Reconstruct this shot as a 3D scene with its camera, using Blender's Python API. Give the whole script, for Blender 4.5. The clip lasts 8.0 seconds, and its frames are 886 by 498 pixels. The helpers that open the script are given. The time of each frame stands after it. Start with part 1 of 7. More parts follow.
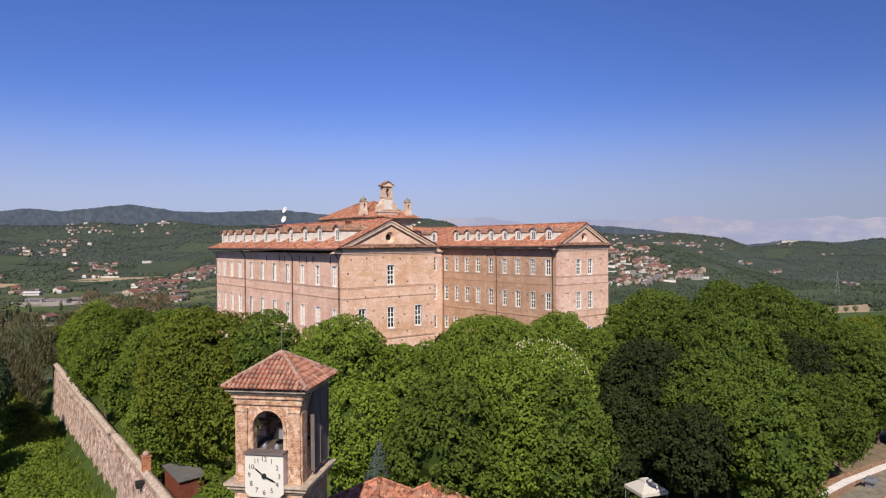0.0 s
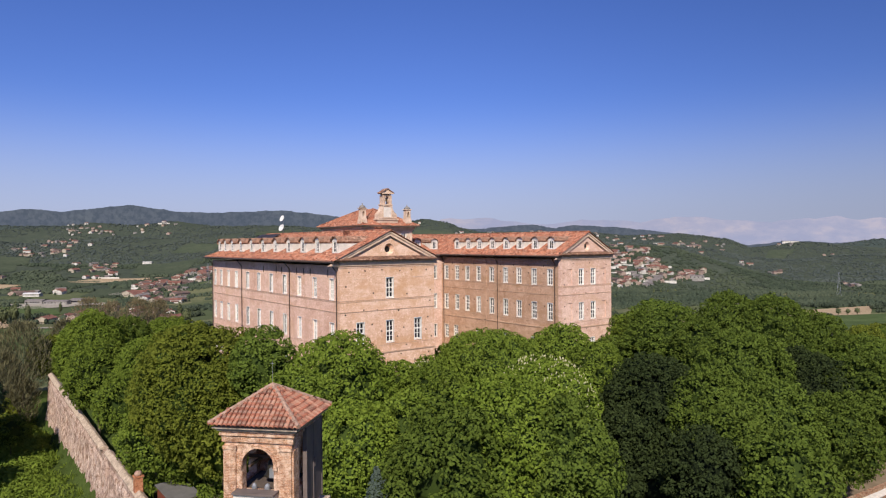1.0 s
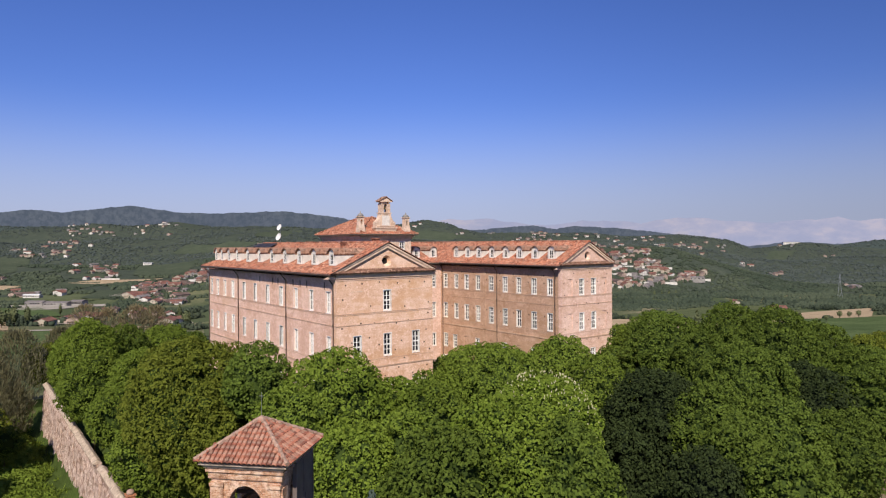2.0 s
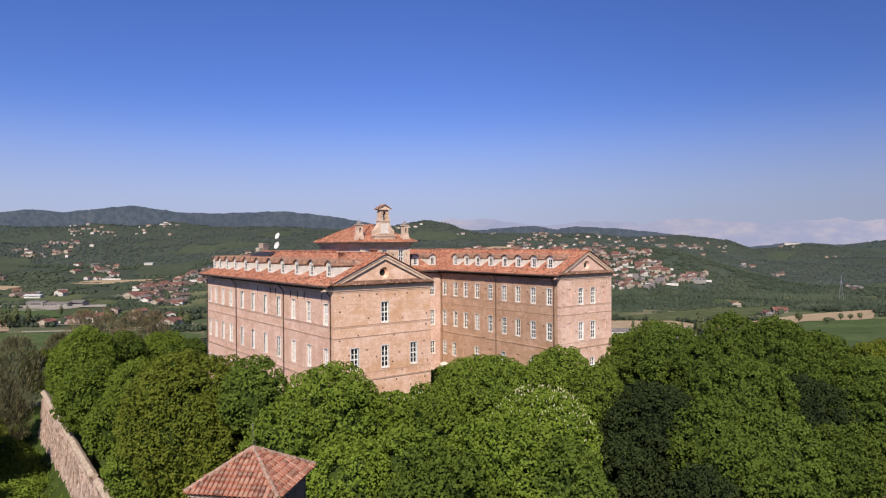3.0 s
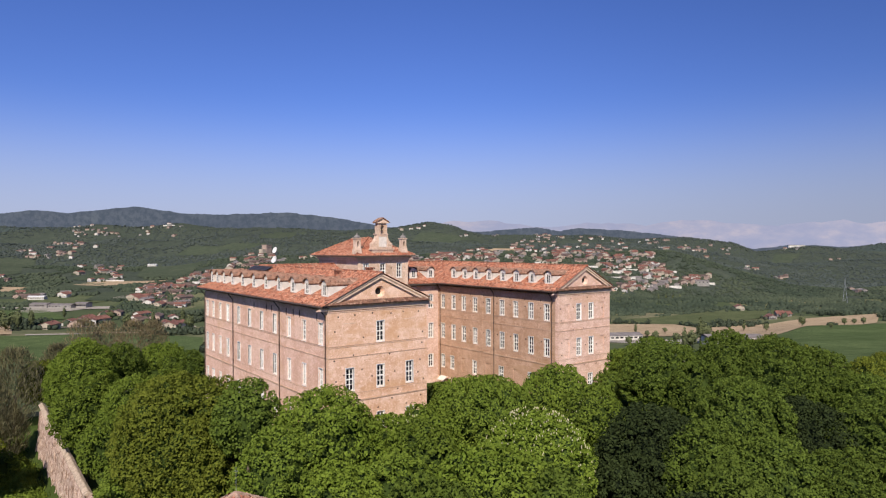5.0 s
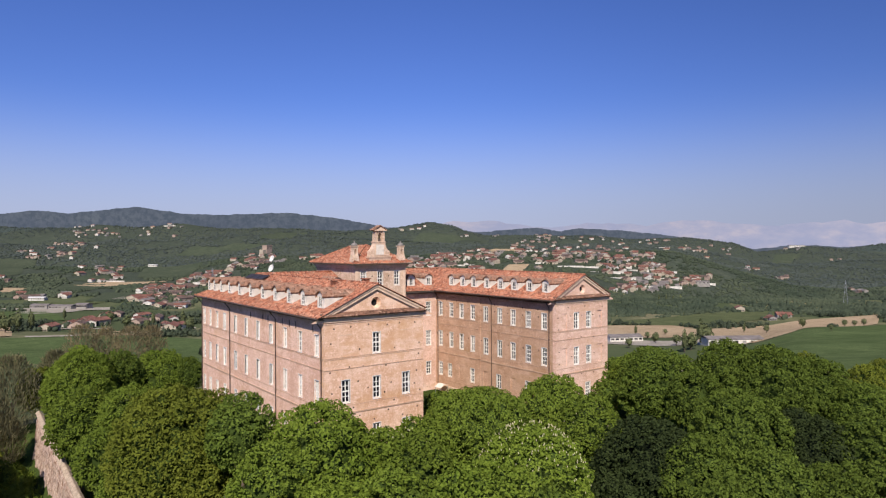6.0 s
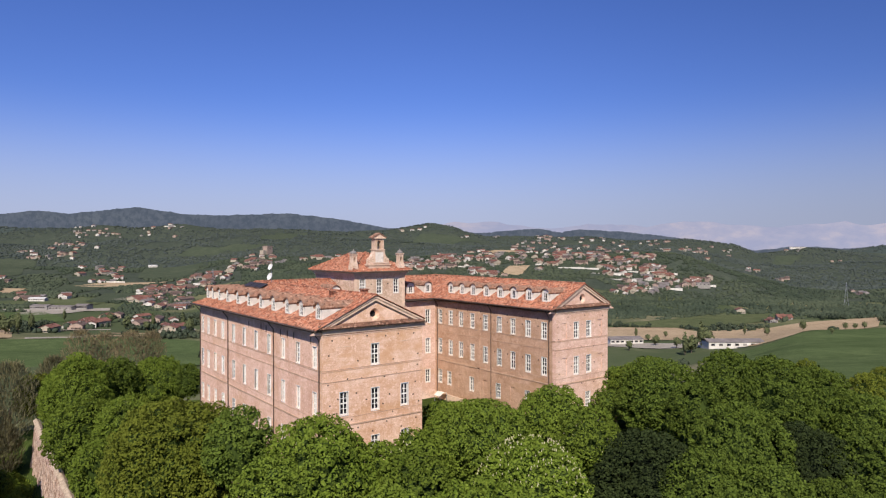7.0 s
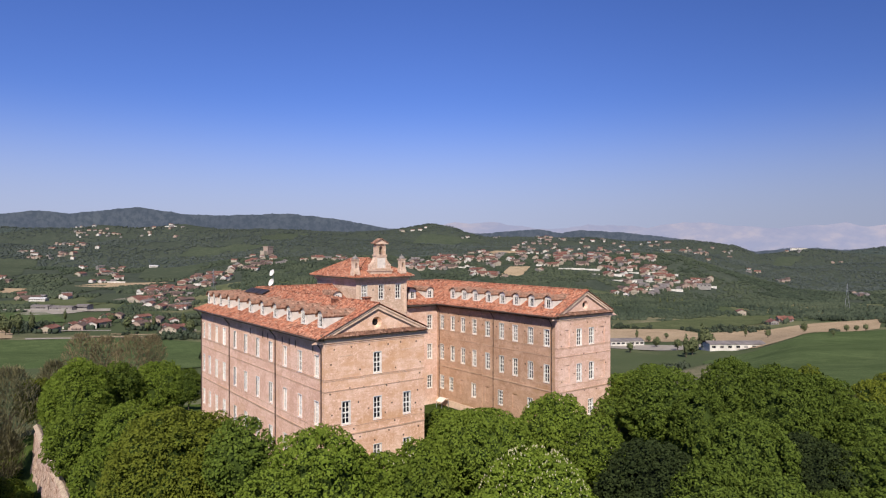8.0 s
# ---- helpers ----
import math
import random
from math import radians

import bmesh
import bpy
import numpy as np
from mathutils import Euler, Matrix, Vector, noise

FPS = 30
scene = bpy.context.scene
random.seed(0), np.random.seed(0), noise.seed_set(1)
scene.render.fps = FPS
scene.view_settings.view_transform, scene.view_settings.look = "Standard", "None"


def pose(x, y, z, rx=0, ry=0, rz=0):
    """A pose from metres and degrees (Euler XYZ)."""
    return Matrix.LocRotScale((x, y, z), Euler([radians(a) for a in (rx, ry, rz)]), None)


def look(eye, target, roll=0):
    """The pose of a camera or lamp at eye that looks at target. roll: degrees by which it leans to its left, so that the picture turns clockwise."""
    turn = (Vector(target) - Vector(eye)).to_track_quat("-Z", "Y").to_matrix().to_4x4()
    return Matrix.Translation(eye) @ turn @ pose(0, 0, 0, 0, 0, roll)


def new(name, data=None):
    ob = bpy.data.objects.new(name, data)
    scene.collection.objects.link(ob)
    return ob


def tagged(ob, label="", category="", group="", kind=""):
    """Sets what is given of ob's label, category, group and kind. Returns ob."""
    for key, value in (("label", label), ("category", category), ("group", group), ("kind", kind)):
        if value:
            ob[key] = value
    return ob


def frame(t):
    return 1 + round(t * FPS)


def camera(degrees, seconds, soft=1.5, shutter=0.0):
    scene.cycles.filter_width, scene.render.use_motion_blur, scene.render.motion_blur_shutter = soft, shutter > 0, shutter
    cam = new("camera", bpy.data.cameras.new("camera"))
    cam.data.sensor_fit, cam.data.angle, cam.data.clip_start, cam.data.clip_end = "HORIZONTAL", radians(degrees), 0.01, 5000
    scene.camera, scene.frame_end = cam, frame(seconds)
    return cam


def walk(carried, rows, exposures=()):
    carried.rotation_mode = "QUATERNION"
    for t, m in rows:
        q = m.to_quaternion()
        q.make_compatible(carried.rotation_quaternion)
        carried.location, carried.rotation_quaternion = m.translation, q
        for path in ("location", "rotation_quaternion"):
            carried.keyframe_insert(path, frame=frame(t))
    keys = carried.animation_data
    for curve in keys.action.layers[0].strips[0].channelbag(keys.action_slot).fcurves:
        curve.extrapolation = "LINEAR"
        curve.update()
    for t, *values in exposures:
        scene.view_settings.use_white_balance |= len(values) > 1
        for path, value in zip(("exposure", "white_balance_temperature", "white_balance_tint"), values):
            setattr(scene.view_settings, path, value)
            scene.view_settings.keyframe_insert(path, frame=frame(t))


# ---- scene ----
cam = camera(68.0, 8.0, soft=1.2)

PATH = [
    (0, (-36.725, -66.524, 17.345), (-35.503, -64.941, 17.325), -0.4),
    (0.5, (-36.196, -65.861, 17.995), (-34.975, -64.278, 17.976), -0.4),
    (1, (-35.621, -65.19, 18.687), (-34.4, -63.606, 18.668), -0.4),
    (1.5, (-35.106, -64.678, 19.304), (-33.886, -63.094, 19.287), -0.4),
    (3, (-34.196, -64.366, 21.343), (-32.979, -62.779, 21.326), -0.3),
    (3.5, (-33.992, -64.376, 21.793), (-32.777, -62.787, 21.779), -0.3),
    (4, (-33.80, -64.44, 22.285), (-32.587, -62.850, 22.272), -0.3),
    (4.5, (-33.553, -64.526, 22.762), (-32.343, -62.934, 22.749), -0.2),
    (6, (-32.797, -64.754, 24.636), (-31.589, -63.16, 24.623), -0.2),
    (6.5, (-32.492, -64.598, 25.142), (-31.284, -63.003, 25.131), -0.1),
    (7, (-32.372, -64.458, 25.813), (-31.165, -62.863, 25.802), -0.1),
    (7.5, (-32.335, -64.213, 26.352), (-31.128, -62.618, 26.342), -0.0),
    (8, (-32.34, -63.967, 26.7), (-31.134, -62.371, 26.69), -0.0),
]
walk(cam, [(t, look(eye, target, roll)) for t, eye, target, roll in PATH], exposures=[(0, 0.28), (8, 0.28)])

# ---------------------------------------------------------------- light
SUN_EL, SUN_AZ = radians(42), Vector((-0.66, -0.751, 0))
world = bpy.data.worlds.new("world")
scene.world = world
world.use_nodes = True
wn, wl = world.node_tree.nodes, world.node_tree.links
sky = wn.new("ShaderNodeTexSky")
sky.sky_type, sky.sun_disc = "NISHITA", False
sky.sun_elevation, sky.sun_rotation = SUN_EL, math.atan2(SUN_AZ.x, SUN_AZ.y)
sky.altitude, sky.air_density, sky.dust_density, sky.ozone_density = 300, 1.0, 0.6, 2.5
tone = wn.new("ShaderNodeHueSaturation")
tone.inputs["Saturation"].default_value = 1.12
wl.new(sky.outputs[0], tone.inputs["Color"])
tint = wn.new("ShaderNodeMix")
tint.data_type, tint.blend_type = "RGBA", "MULTIPLY"
tint.inputs[0].default_value = 1.0
tint.inputs[7].default_value = (0.52, 0.57, 0.98, 1)
wl.new(tone.outputs[0], tint.inputs[6])
# pale haze low over the horizon
place = wn.new("ShaderNodeTexCoord")
parts = wn.new("ShaderNodeSeparateXYZ")
wl.new(place.outputs["Generated"], parts.inputs[0])
low = wn.new("ShaderNodeMapRange")
low.interpolation_type = "SMOOTHERSTEP"
for key, value in (("From Min", -0.02), ("From Max", 0.24), ("To Min", 0.92), ("To Max", 0.0)):
    low.inputs[key].default_value = value
wl.new(parts.outputs[2], low.inputs[0])
haze = wn.new("ShaderNodeMix")
haze.data_type = "RGBA"
wl.new(low.outputs[0], haze.inputs[0])
wl.new(tint.outputs[2], haze.inputs[6])
haze.inputs[7].default_value = (3.6, 3.98, 5.45, 1)
# a dimming towards the right, added to the sky's colour
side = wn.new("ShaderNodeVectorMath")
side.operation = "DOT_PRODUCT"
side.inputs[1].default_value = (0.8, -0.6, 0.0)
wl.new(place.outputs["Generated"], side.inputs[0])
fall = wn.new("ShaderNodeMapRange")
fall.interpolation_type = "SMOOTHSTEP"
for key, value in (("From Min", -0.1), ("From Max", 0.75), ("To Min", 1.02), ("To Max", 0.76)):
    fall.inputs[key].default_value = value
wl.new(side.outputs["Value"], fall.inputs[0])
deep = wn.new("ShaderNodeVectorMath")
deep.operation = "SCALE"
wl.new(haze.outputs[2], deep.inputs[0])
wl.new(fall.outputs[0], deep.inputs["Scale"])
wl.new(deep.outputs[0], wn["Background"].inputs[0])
wn["Background"].inputs[1].default_value = 0.10
sun = new("sun", bpy.data.lights.new("sun", "SUN"))
sun.data.energy, sun.data.angle, sun.data.color = 5.0, radians(0.53), (1.0, 0.92, 0.80)
sun.matrix_world = look((SUN_AZ * math.cos(SUN_EL) + Vector((0, 0, math.sin(SUN_EL)))) * 300, (0, 0, 0))


# ---------------------------------------------------------------- materials
class Mat:
    """Small builder for node materials."""

    def __init__(self, name, rough=0.8, metal=0.0, spec=0.3):
        self.m = bpy.data.materials.new(name)
        self.m.use_nodes = True
        self.n, self.l = self.m.node_tree.nodes, self.m.node_tree.links
        self.b = self.n["Principled BSDF"]
        self.b.inputs["Roughness"].default_value = rough
        self.b.inputs["Metallic"].default_value = metal
        self.b.inputs["Specular IOR Level"].default_value = spec
        self.co = self.n.new("ShaderNodeTexCoord").outputs["Object"]

    def noise(self, scale, detail=4.0, rough=0.55, vec=None, stretch=None):
        t = self.n.new("ShaderNodeTexNoise")
        t.inputs["Scale"].default_value, t.inputs["Detail"].default_value, t.inputs["Roughness"].default_value = scale, detail, rough
        v = vec or self.co
        if stretch:
            mp = self.n.new("ShaderNodeMapping")
            mp.inputs["Scale"].default_value = stretch
            self.l.new(v, mp.inputs[0])
            v = mp.outputs[0]
        self.l.new(v, t.inputs["Vector"])
        return t.outputs["Fac"]

    def ramp(self, fac, *stops):
        r = self.n.new("ShaderNodeValToRGB")
        e = r.color_ramp.elements
        while len(e) < len(stops):
            e.new(0.5)
        for i, (p, c) in enumerate(stops):
            e[i].position, e[i].color = p, (*c, 1) if len(c) == 3 else c
        self.l.new(fac, r.inputs[0])
        return r.outputs[0]

    def mix(self, fac, a, b, kind="MIX"):
        x = self.n.new("ShaderNodeMix")
        x.data_type, x.blend_type = "RGBA", kind
        for sock, v in ((x.inputs[0], fac), (x.inputs[6], a), (x.inputs[7], b)):
            if isinstance(v, (int, float)):
                sock.default_value = v
            elif isinstance(v, tuple):
                sock.default_value = (*v, 1)
            else:
                self.l.new(v, sock)
        return x.outputs[2]

    def random(self):
        return self.n.new("ShaderNodeObjectInfo").outputs["Random"]

    def island(self):
        return self.n.new("ShaderNodeNewGeometry").outputs["Random Per Island"]

    def bump(self, fac, strength=0.3, dist=0.02):
        b = self.n.new("ShaderNodeBump")
        b.inputs["Strength"].default_value, b.inputs["Distance"].default_value = strength, dist
        self.l.new(fac, b.inputs["Height"])
        self.l.new(b.outputs[0], self.b.inputs["Normal"])
        return self

    def color(self, c):
        if isinstance(c, tuple):
            self.b.inputs["Base Color"].default_value = (*c, 1)
        else:
            self.l.new(c, self.b.inputs["Base Color"])
        return self


def scaled(c, k):
    return tuple(v * k for v in c)


def plaster(name, base, dark, pale, brick=0.5, ochre=None):
    """Old lime plaster over brick: broad stains, worn patches, fine courses."""
    m = Mat(name, 0.95, spec=0.05)
    big = m.noise(0.22, 6, 0.62)
    mid = m.noise(1.3, 6, 0.65)
    fine = m.noise(9, 4, 0.6)
    run = m.noise(0.9, 5, 0.6, stretch=(1.0, 1.0, 0.12))
    c = m.ramp(big, (0.32, dark), (0.5, base), (0.68, pale))
    c = m.mix(m.ramp(mid, (0.45, (0, 0, 0)), (0.72, (0.55, 0.55, 0.55))), c, scaled(dark, 0.85))
    c = m.mix(m.ramp(run, (0.5, (0, 0, 0)), (0.75, (0.35, 0.35, 0.35))), c, scaled(pale, 1.05))
    c = m.mix(m.ramp(fine, (0.35, (0.25 * brick,) * 3), (0.6, (0, 0, 0))), c, scaled(dark, 0.6))
    c = m.mix(m.ramp(m.noise(2.6, 7, 0.75), (0.51, (0, 0, 0)), (0.60, (0.7, 0.7, 0.7))), c, scaled(pale, 1.1))
    c = m.mix(m.ramp(m.noise(5.5, 6, 0.8), (0.53, (0, 0, 0)), (0.61, (0.75, 0.75, 0.75))), c, scaled(dark, 0.78))
    c = m.mix(m.ramp(m.noise(1.2, 5, 0.7, stretch=(0.4, 0.4, 9.0)), (0.5, (0, 0, 0)), (0.62, (0.35, 0.35, 0.35))), c, scaled(dark, 0.85))
    c = m.mix(m.ramp(m.noise(0.55, 7, 0.7), (0.5, (0, 0, 0)), (0.64, (0.5, 0.5, 0.5))), c, dark)
    c = m.mix(m.ramp(m.noise(0.3, 7, 0.72, stretch=(1, 1, 1.6)), (0.53, (0, 0, 0)), (0.62, (0.55, 0.55, 0.55))), c, pale)
    c = m.mix(m.ramp(m.noise(0.26, 6, 0.68, stretch=(0.5, 0.5, 1.4)), (0.55, (0, 0, 0)), (0.66, (0.55, 0.55, 0.55))), c, (dark[0], dark[1] * 1.02, dark[2] * 0.86))
    if ochre:
        # one storey keeps patches of an older ochre wash
        up = m.n.new("ShaderNodeSeparateXYZ")
        m.l.new(m.co, up.inputs[0])
        band = m.n.new("ShaderNodeMapRange")
        for key, value in (("From Min", ochre[0]), ("From Max", ochre[1]), ("To Min", 0.0), ("To Max", 1.0)):
            band.inputs[key].default_value = value
        m.l.new(up.outputs[2], band.inputs[0])
        wash = m.mix(1.0, m.ramp(m.noise(0.4, 7, 0.72, stretch=(0.7, 0.7, 1.3)), (0.44, (0, 0, 0)), (0.58, (0.6, 0.6, 0.6))), m.ramp(band.outputs[0], (0.0, (0, 0, 0)), (0.12, (1, 1, 1)), (0.7, (1, 1, 1)), (1.0, (0, 0, 0))), "MULTIPLY")
        c = m.mix(wash, c, ochre[2])
    m.color(c)
    return m.bump(fine, 0.35, 0.02).m


def simple(name, base, rough=0.7, vary=0.25, scale=3.0, metal=0.0, spec=0.3):
    m = Mat(name, rough, metal, spec)
    c = m.ramp(m.noise(scale, 5, 0.6), (0.3, scaled(base, 1 - vary)), (0.7, scaled(base, 1 + vary * 0.6)))
    m.color(m.mix(m.ramp(m.noise(scale * 7, 3), (0.4, (0, 0, 0)), (0.7, (0.3, 0.3, 0.3))), c, scaled(base, 1 - vary)))
    return m.bump(m.noise(scale * 6, 3), 0.2, 0.01).m


def tile_mat(name, base, dark, pale, lichen=(0.30, 0.24, 0.18)):
    """Old barrel tiles, each patch fired a little differently, with lichen."""
    m = Mat(name, 0.95, spec=0.06)
    v = m.n.new("ShaderNodeTexVoronoi")
    v.inputs["Scale"].default_value = 3.8
    m.l.new(m.co, v.inputs["Vector"])
    sep = m.n.new("ShaderNodeSeparateColor")
    m.l.new(v.outputs["Color"], sep.inputs[0])
    c = m.ramp(sep.outputs[0], (0.05, dark), (0.45, base), (0.95, pale))
    c = m.mix(m.ramp(m.noise(0.35, 6, 0.65), (0.42, (0, 0, 0)), (0.66, (0.6, 0.6, 0.6))), c, pale)
    c = m.mix(m.ramp(m.noise(1.6, 7, 0.75), (0.48, (0, 0, 0)), (0.62, (0.85, 0.85, 0.85))), c, lichen)
    c = m.mix(m.ramp(m.noise(3.0, 6, 0.75), (0.52, (0, 0, 0)), (0.64, (0.8, 0.8, 0.8))), c, scaled(dark, 0.75))
    c = m.mix(m.ramp(sep.outputs[1], (0.88, (0, 0, 0)), (0.92, (0.5, 0.5, 0.5))), c, (0.58, 0.36, 0.26))
    c = m.mix(m.ramp(sep.outputs[2], (0.84, (0, 0, 0)), (0.88, (0.8, 0.8, 0.8))), c, scaled(dark, 0.7))
    m.color(m.mix(m.ramp(m.noise(0.8, 5, 0.6, stretch=(1, 1, 1)), (0.5, (0, 0, 0)), (0.75, (0.5, 0.5, 0.5))), c, dark))
    return m.bump(m.noise(6, 4), 0.5, 0.03).m


def leaf_mat(name, dark, light, tint=0.14):
    m = Mat(name, 0.8, spec=0.05)
    c = m.ramp(m.island(), (0.0, dark), (0.55, tuple((a + b) / 2 for a, b in zip(dark, light))), (1.0, light))
    c = m.mix(m.ramp(m.noise(0.35, 3), (0.35, (0, 0, 0)), (0.7, (0.6, 0.6, 0.6))), c, light)
    hs = m.n.new("ShaderNodeHueSaturation")
    mr = m.n.new("ShaderNodeMapRange")
    mr.inputs["To Min"].default_value, mr.inputs["To Max"].default_value = 1 - tint, 1 + tint
    m.l.new(m.random(), mr.inputs[0])
    m.l.new(mr.outputs[0], hs.inputs["Value"])
    m.l.new(c, hs.inputs["Color"])
    m.color(hs.outputs[0])
    tr = m.n.new("ShaderNodeBsdfTranslucent")
    m.l.new(hs.outputs[0], tr.inputs[0])
    mx = m.n.new("ShaderNodeMixShader")
    mx.inputs[0].default_value = 0.28
    m.l.new(m.b.outputs[0], mx.inputs[1])
    m.l.new(tr.outputs[0], mx.inputs[2])
    m.l.new(mx.outputs[0], m.n["Material Output"].inputs[0])
    return m.m


def glass_mat(name):
    """Old panes: dark rooms behind some, paler tones on others."""
    m = Mat(name, 0.08, spec=0.5)
    m.color(m.ramp(m.random(), (0.0, (0.012, 0.012, 0.016)), (0.6, (0.03, 0.028, 0.032)), (0.8, (0.10, 0.09, 0.09)), (1.0, (0.26, 0.24, 0.225))))
    return m.bump(m.noise(1.5, 2), 0.12, 0.02).m


def ground_mat(name):
    """Meadows and plots of many greens, with scrub and bare patches."""
    m = Mat(name, 1.0, spec=0.0)
    v = m.n.new("ShaderNodeTexVoronoi")
    v.inputs["Scale"].default_value = 0.0085
    mp = m.n.new("ShaderNodeMapping")
    mp.inputs["Scale"].default_value, mp.inputs["Rotation"].default_value = (1.0, 0.55, 0.0), (0, 0, 0.5)
    m.l.new(m.co, mp.inputs[0])
    m.l.new(mp.outputs[0], v.inputs["Vector"])
    sep = m.n.new("ShaderNodeSeparateColor")
    m.l.new(v.outputs["Color"], sep.inputs[0])
    c = m.ramp(sep.outputs[0], (0.0, (0.074, 0.088, 0.052)), (0.3, (0.096, 0.110, 0.062)), (0.6, (0.135, 0.138, 0.082)), (0.8, (0.20, 0.185, 0.105)), (0.97, (0.30, 0.245, 0.165)))
    c = m.mix(m.ramp(m.noise(0.012, 6, 0.6), (0.42, (0, 0, 0)), (0.62, (0.8, 0.8, 0.8))), c, (0.072, 0.088, 0.050))
    c = m.mix(m.ramp(m.noise(0.15, 6, 0.6), (0.45, (0, 0, 0)), (0.7, (0.6, 0.6, 0.6))), c, (0.078, 0.096, 0.046))
    m.color(m.mix(m.ramp(m.noise(2.5, 5, 0.65), (0.4, (0.4, 0.4, 0.4)), (0.65, (0, 0, 0))), c, (0.05, 0.075, 0.024)))
    return m.bump(m.noise(1.2, 5), 0.5, 0.15).m


def field_mat(name, a, b, rows=0.0):
    m = Mat(name, 1.0, spec=0.0)
    c = m.ramp(m.noise(0.02, 5, 0.6), (0.3, a), (0.7, b))
    c = m.mix(m.ramp(m.noise(0.06, 6, 0.7), (0.46, (0, 0, 0)), (0.64, (0.7,) * 3)), c, scaled(a, 0.72))
    c = m.mix(m.ramp(m.noise(1.6, 6, 0.75), (0.47, (0, 0, 0)), (0.62, (0.75,) * 3)), c, scaled(a, 0.6))
    m.color(m.mix(m.ramp(m.noise(0.25, 5, 0.6, stretch=(1, 0.15, 1)), (0.4, (0.35,) * 3), (0.62, (0, 0, 0))), c, scaled(a, 0.8)))
    return m.bump(m.noise(1.0, 4), 0.6, 0.2).m


M_WALL_W = plaster("plaster_west", (0.70, 0.455, 0.352), (0.56, 0.334, 0.238), (0.80, 0.57, 0.455))
M_WALL_G = plaster("plaster_gable", (0.70, 0.462, 0.338), (0.54, 0.302, 0.172), (0.83, 0.615, 0.50), ochre=(10.8, 15.0, (0.57, 0.325, 0.178)))
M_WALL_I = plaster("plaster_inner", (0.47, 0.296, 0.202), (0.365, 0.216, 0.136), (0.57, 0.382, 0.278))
M_WALL_R = plaster("plaster_east_gable", (0.675, 0.455, 0.362), (0.53, 0.325, 0.24), (0.785, 0.575, 0.475))
M_WALL_T = plaster("plaster_tower", (0.605, 0.441, 0.334), (0.445, 0.301, 0.212), (0.756, 0.592, 0.474))
M_TRIM = simple("stone_trim", (0.68, 0.50, 0.375), 0.9, 0.25, 1.5)
M_BELT = simple("string_course", (0.50, 0.335, 0.235), 0.9, 0.25, 1.5)
M_HOOD = tile_mat("dormer_tiles", (0.27, 0.135, 0.088), (0.17, 0.085, 0.058), (0.36, 0.21, 0.145), (0.26, 0.19, 0.145))
M_SOFFIT = simple("dark_eaves_timber", (0.10, 0.075, 0.06), 0.85, 0.3, 2.0)
M_WHITE = simple("white_paint", (0.78, 0.75, 0.70), 0.6, 0.12, 2.0)
M_WHITEWASH = simple("whitewash", (0.70, 0.63, 0.56), 0.9, 0.2, 2.0)
M_TILE = tile_mat("roof_tiles", (0.345, 0.116, 0.066), (0.165, 0.062, 0.043), (0.455, 0.205, 0.128), (0.255, 0.160, 0.116))
M_GLASS = glass_mat("window_glass")
# even pale pane colour, given to most windows of the west front
M_PALE_PANE = simple("pale_pane", (0.52, 0.48, 0.43), 0.25, 0.2, 0.6)
M_METAL = simple("drain_pipe_metal", (0.13, 0.088, 0.068), 0.5, 0.3, 2.0, 0.4)
M_GREY = simple("grey_metal", (0.30, 0.31, 0.33), 0.4, 0.15, 2.0, 0.5)
# near-black colour that stands in for shade inside holes and openings
M_HOLE_SHADE = simple("hole_shade", (0.02, 0.018, 0.016), 0.9, 0.2)
M_GROUND = ground_mat("grass_ground")
M_GREEN = field_mat("green_wheat", (0.076, 0.108, 0.044), (0.116, 0.150, 0.064))
# greyer green for far fields, haze put into its colour
M_HAZED_PASTURE = field_mat("hazed_pasture", (0.062, 0.078, 0.051), (0.088, 0.102, 0.066))
M_LAWN = field_mat("rough_grass", (0.046, 0.068, 0.018), (0.095, 0.126, 0.032))
M_TAN = field_mat("bare_soil", (0.36, 0.27, 0.17), (0.46, 0.35, 0.23))
M_PALEG = field_mat("mown_meadow", (0.086, 0.104, 0.050), (0.130, 0.140, 0.070))
M_ROAD = field_mat("gravel_road", (0.34, 0.30, 0.25), (0.42, 0.38, 0.32))
M_BARK = simple("bark", (0.11, 0.085, 0.06), 0.95, 0.4, 4.0)
M_LEAF = {
    "mid": leaf_mat("leaves_mid", (0.083, 0.124, 0.016), (0.157, 0.207, 0.031)),
    "bright": leaf_mat("leaves_bright", (0.096, 0.144, 0.017), (0.172, 0.227, 0.033)),
    "deep": leaf_mat("leaves_deep", (0.066, 0.099, 0.016), (0.120, 0.163, 0.028)),
    "dark": leaf_mat("leaves_dark", (0.024, 0.036, 0.013), (0.050, 0.068, 0.023)),
    "olive": leaf_mat("leaves_olive", (0.093, 0.116, 0.015), (0.172, 0.194, 0.029)),
    "blue": leaf_mat("needles_blue", (0.058, 0.080, 0.060), (0.115, 0.150, 0.125)),
    "bud": leaf_mat("budding_twigs", (0.15, 0.122, 0.070), (0.24, 0.192, 0.105)),
    "brown": leaf_mat("brown_shrub", (0.100, 0.092, 0.048), (0.170, 0.156, 0.082)),
    "conifer": leaf_mat("conifer_needles", (0.038, 0.060, 0.030), (0.078, 0.110, 0.056)),
}


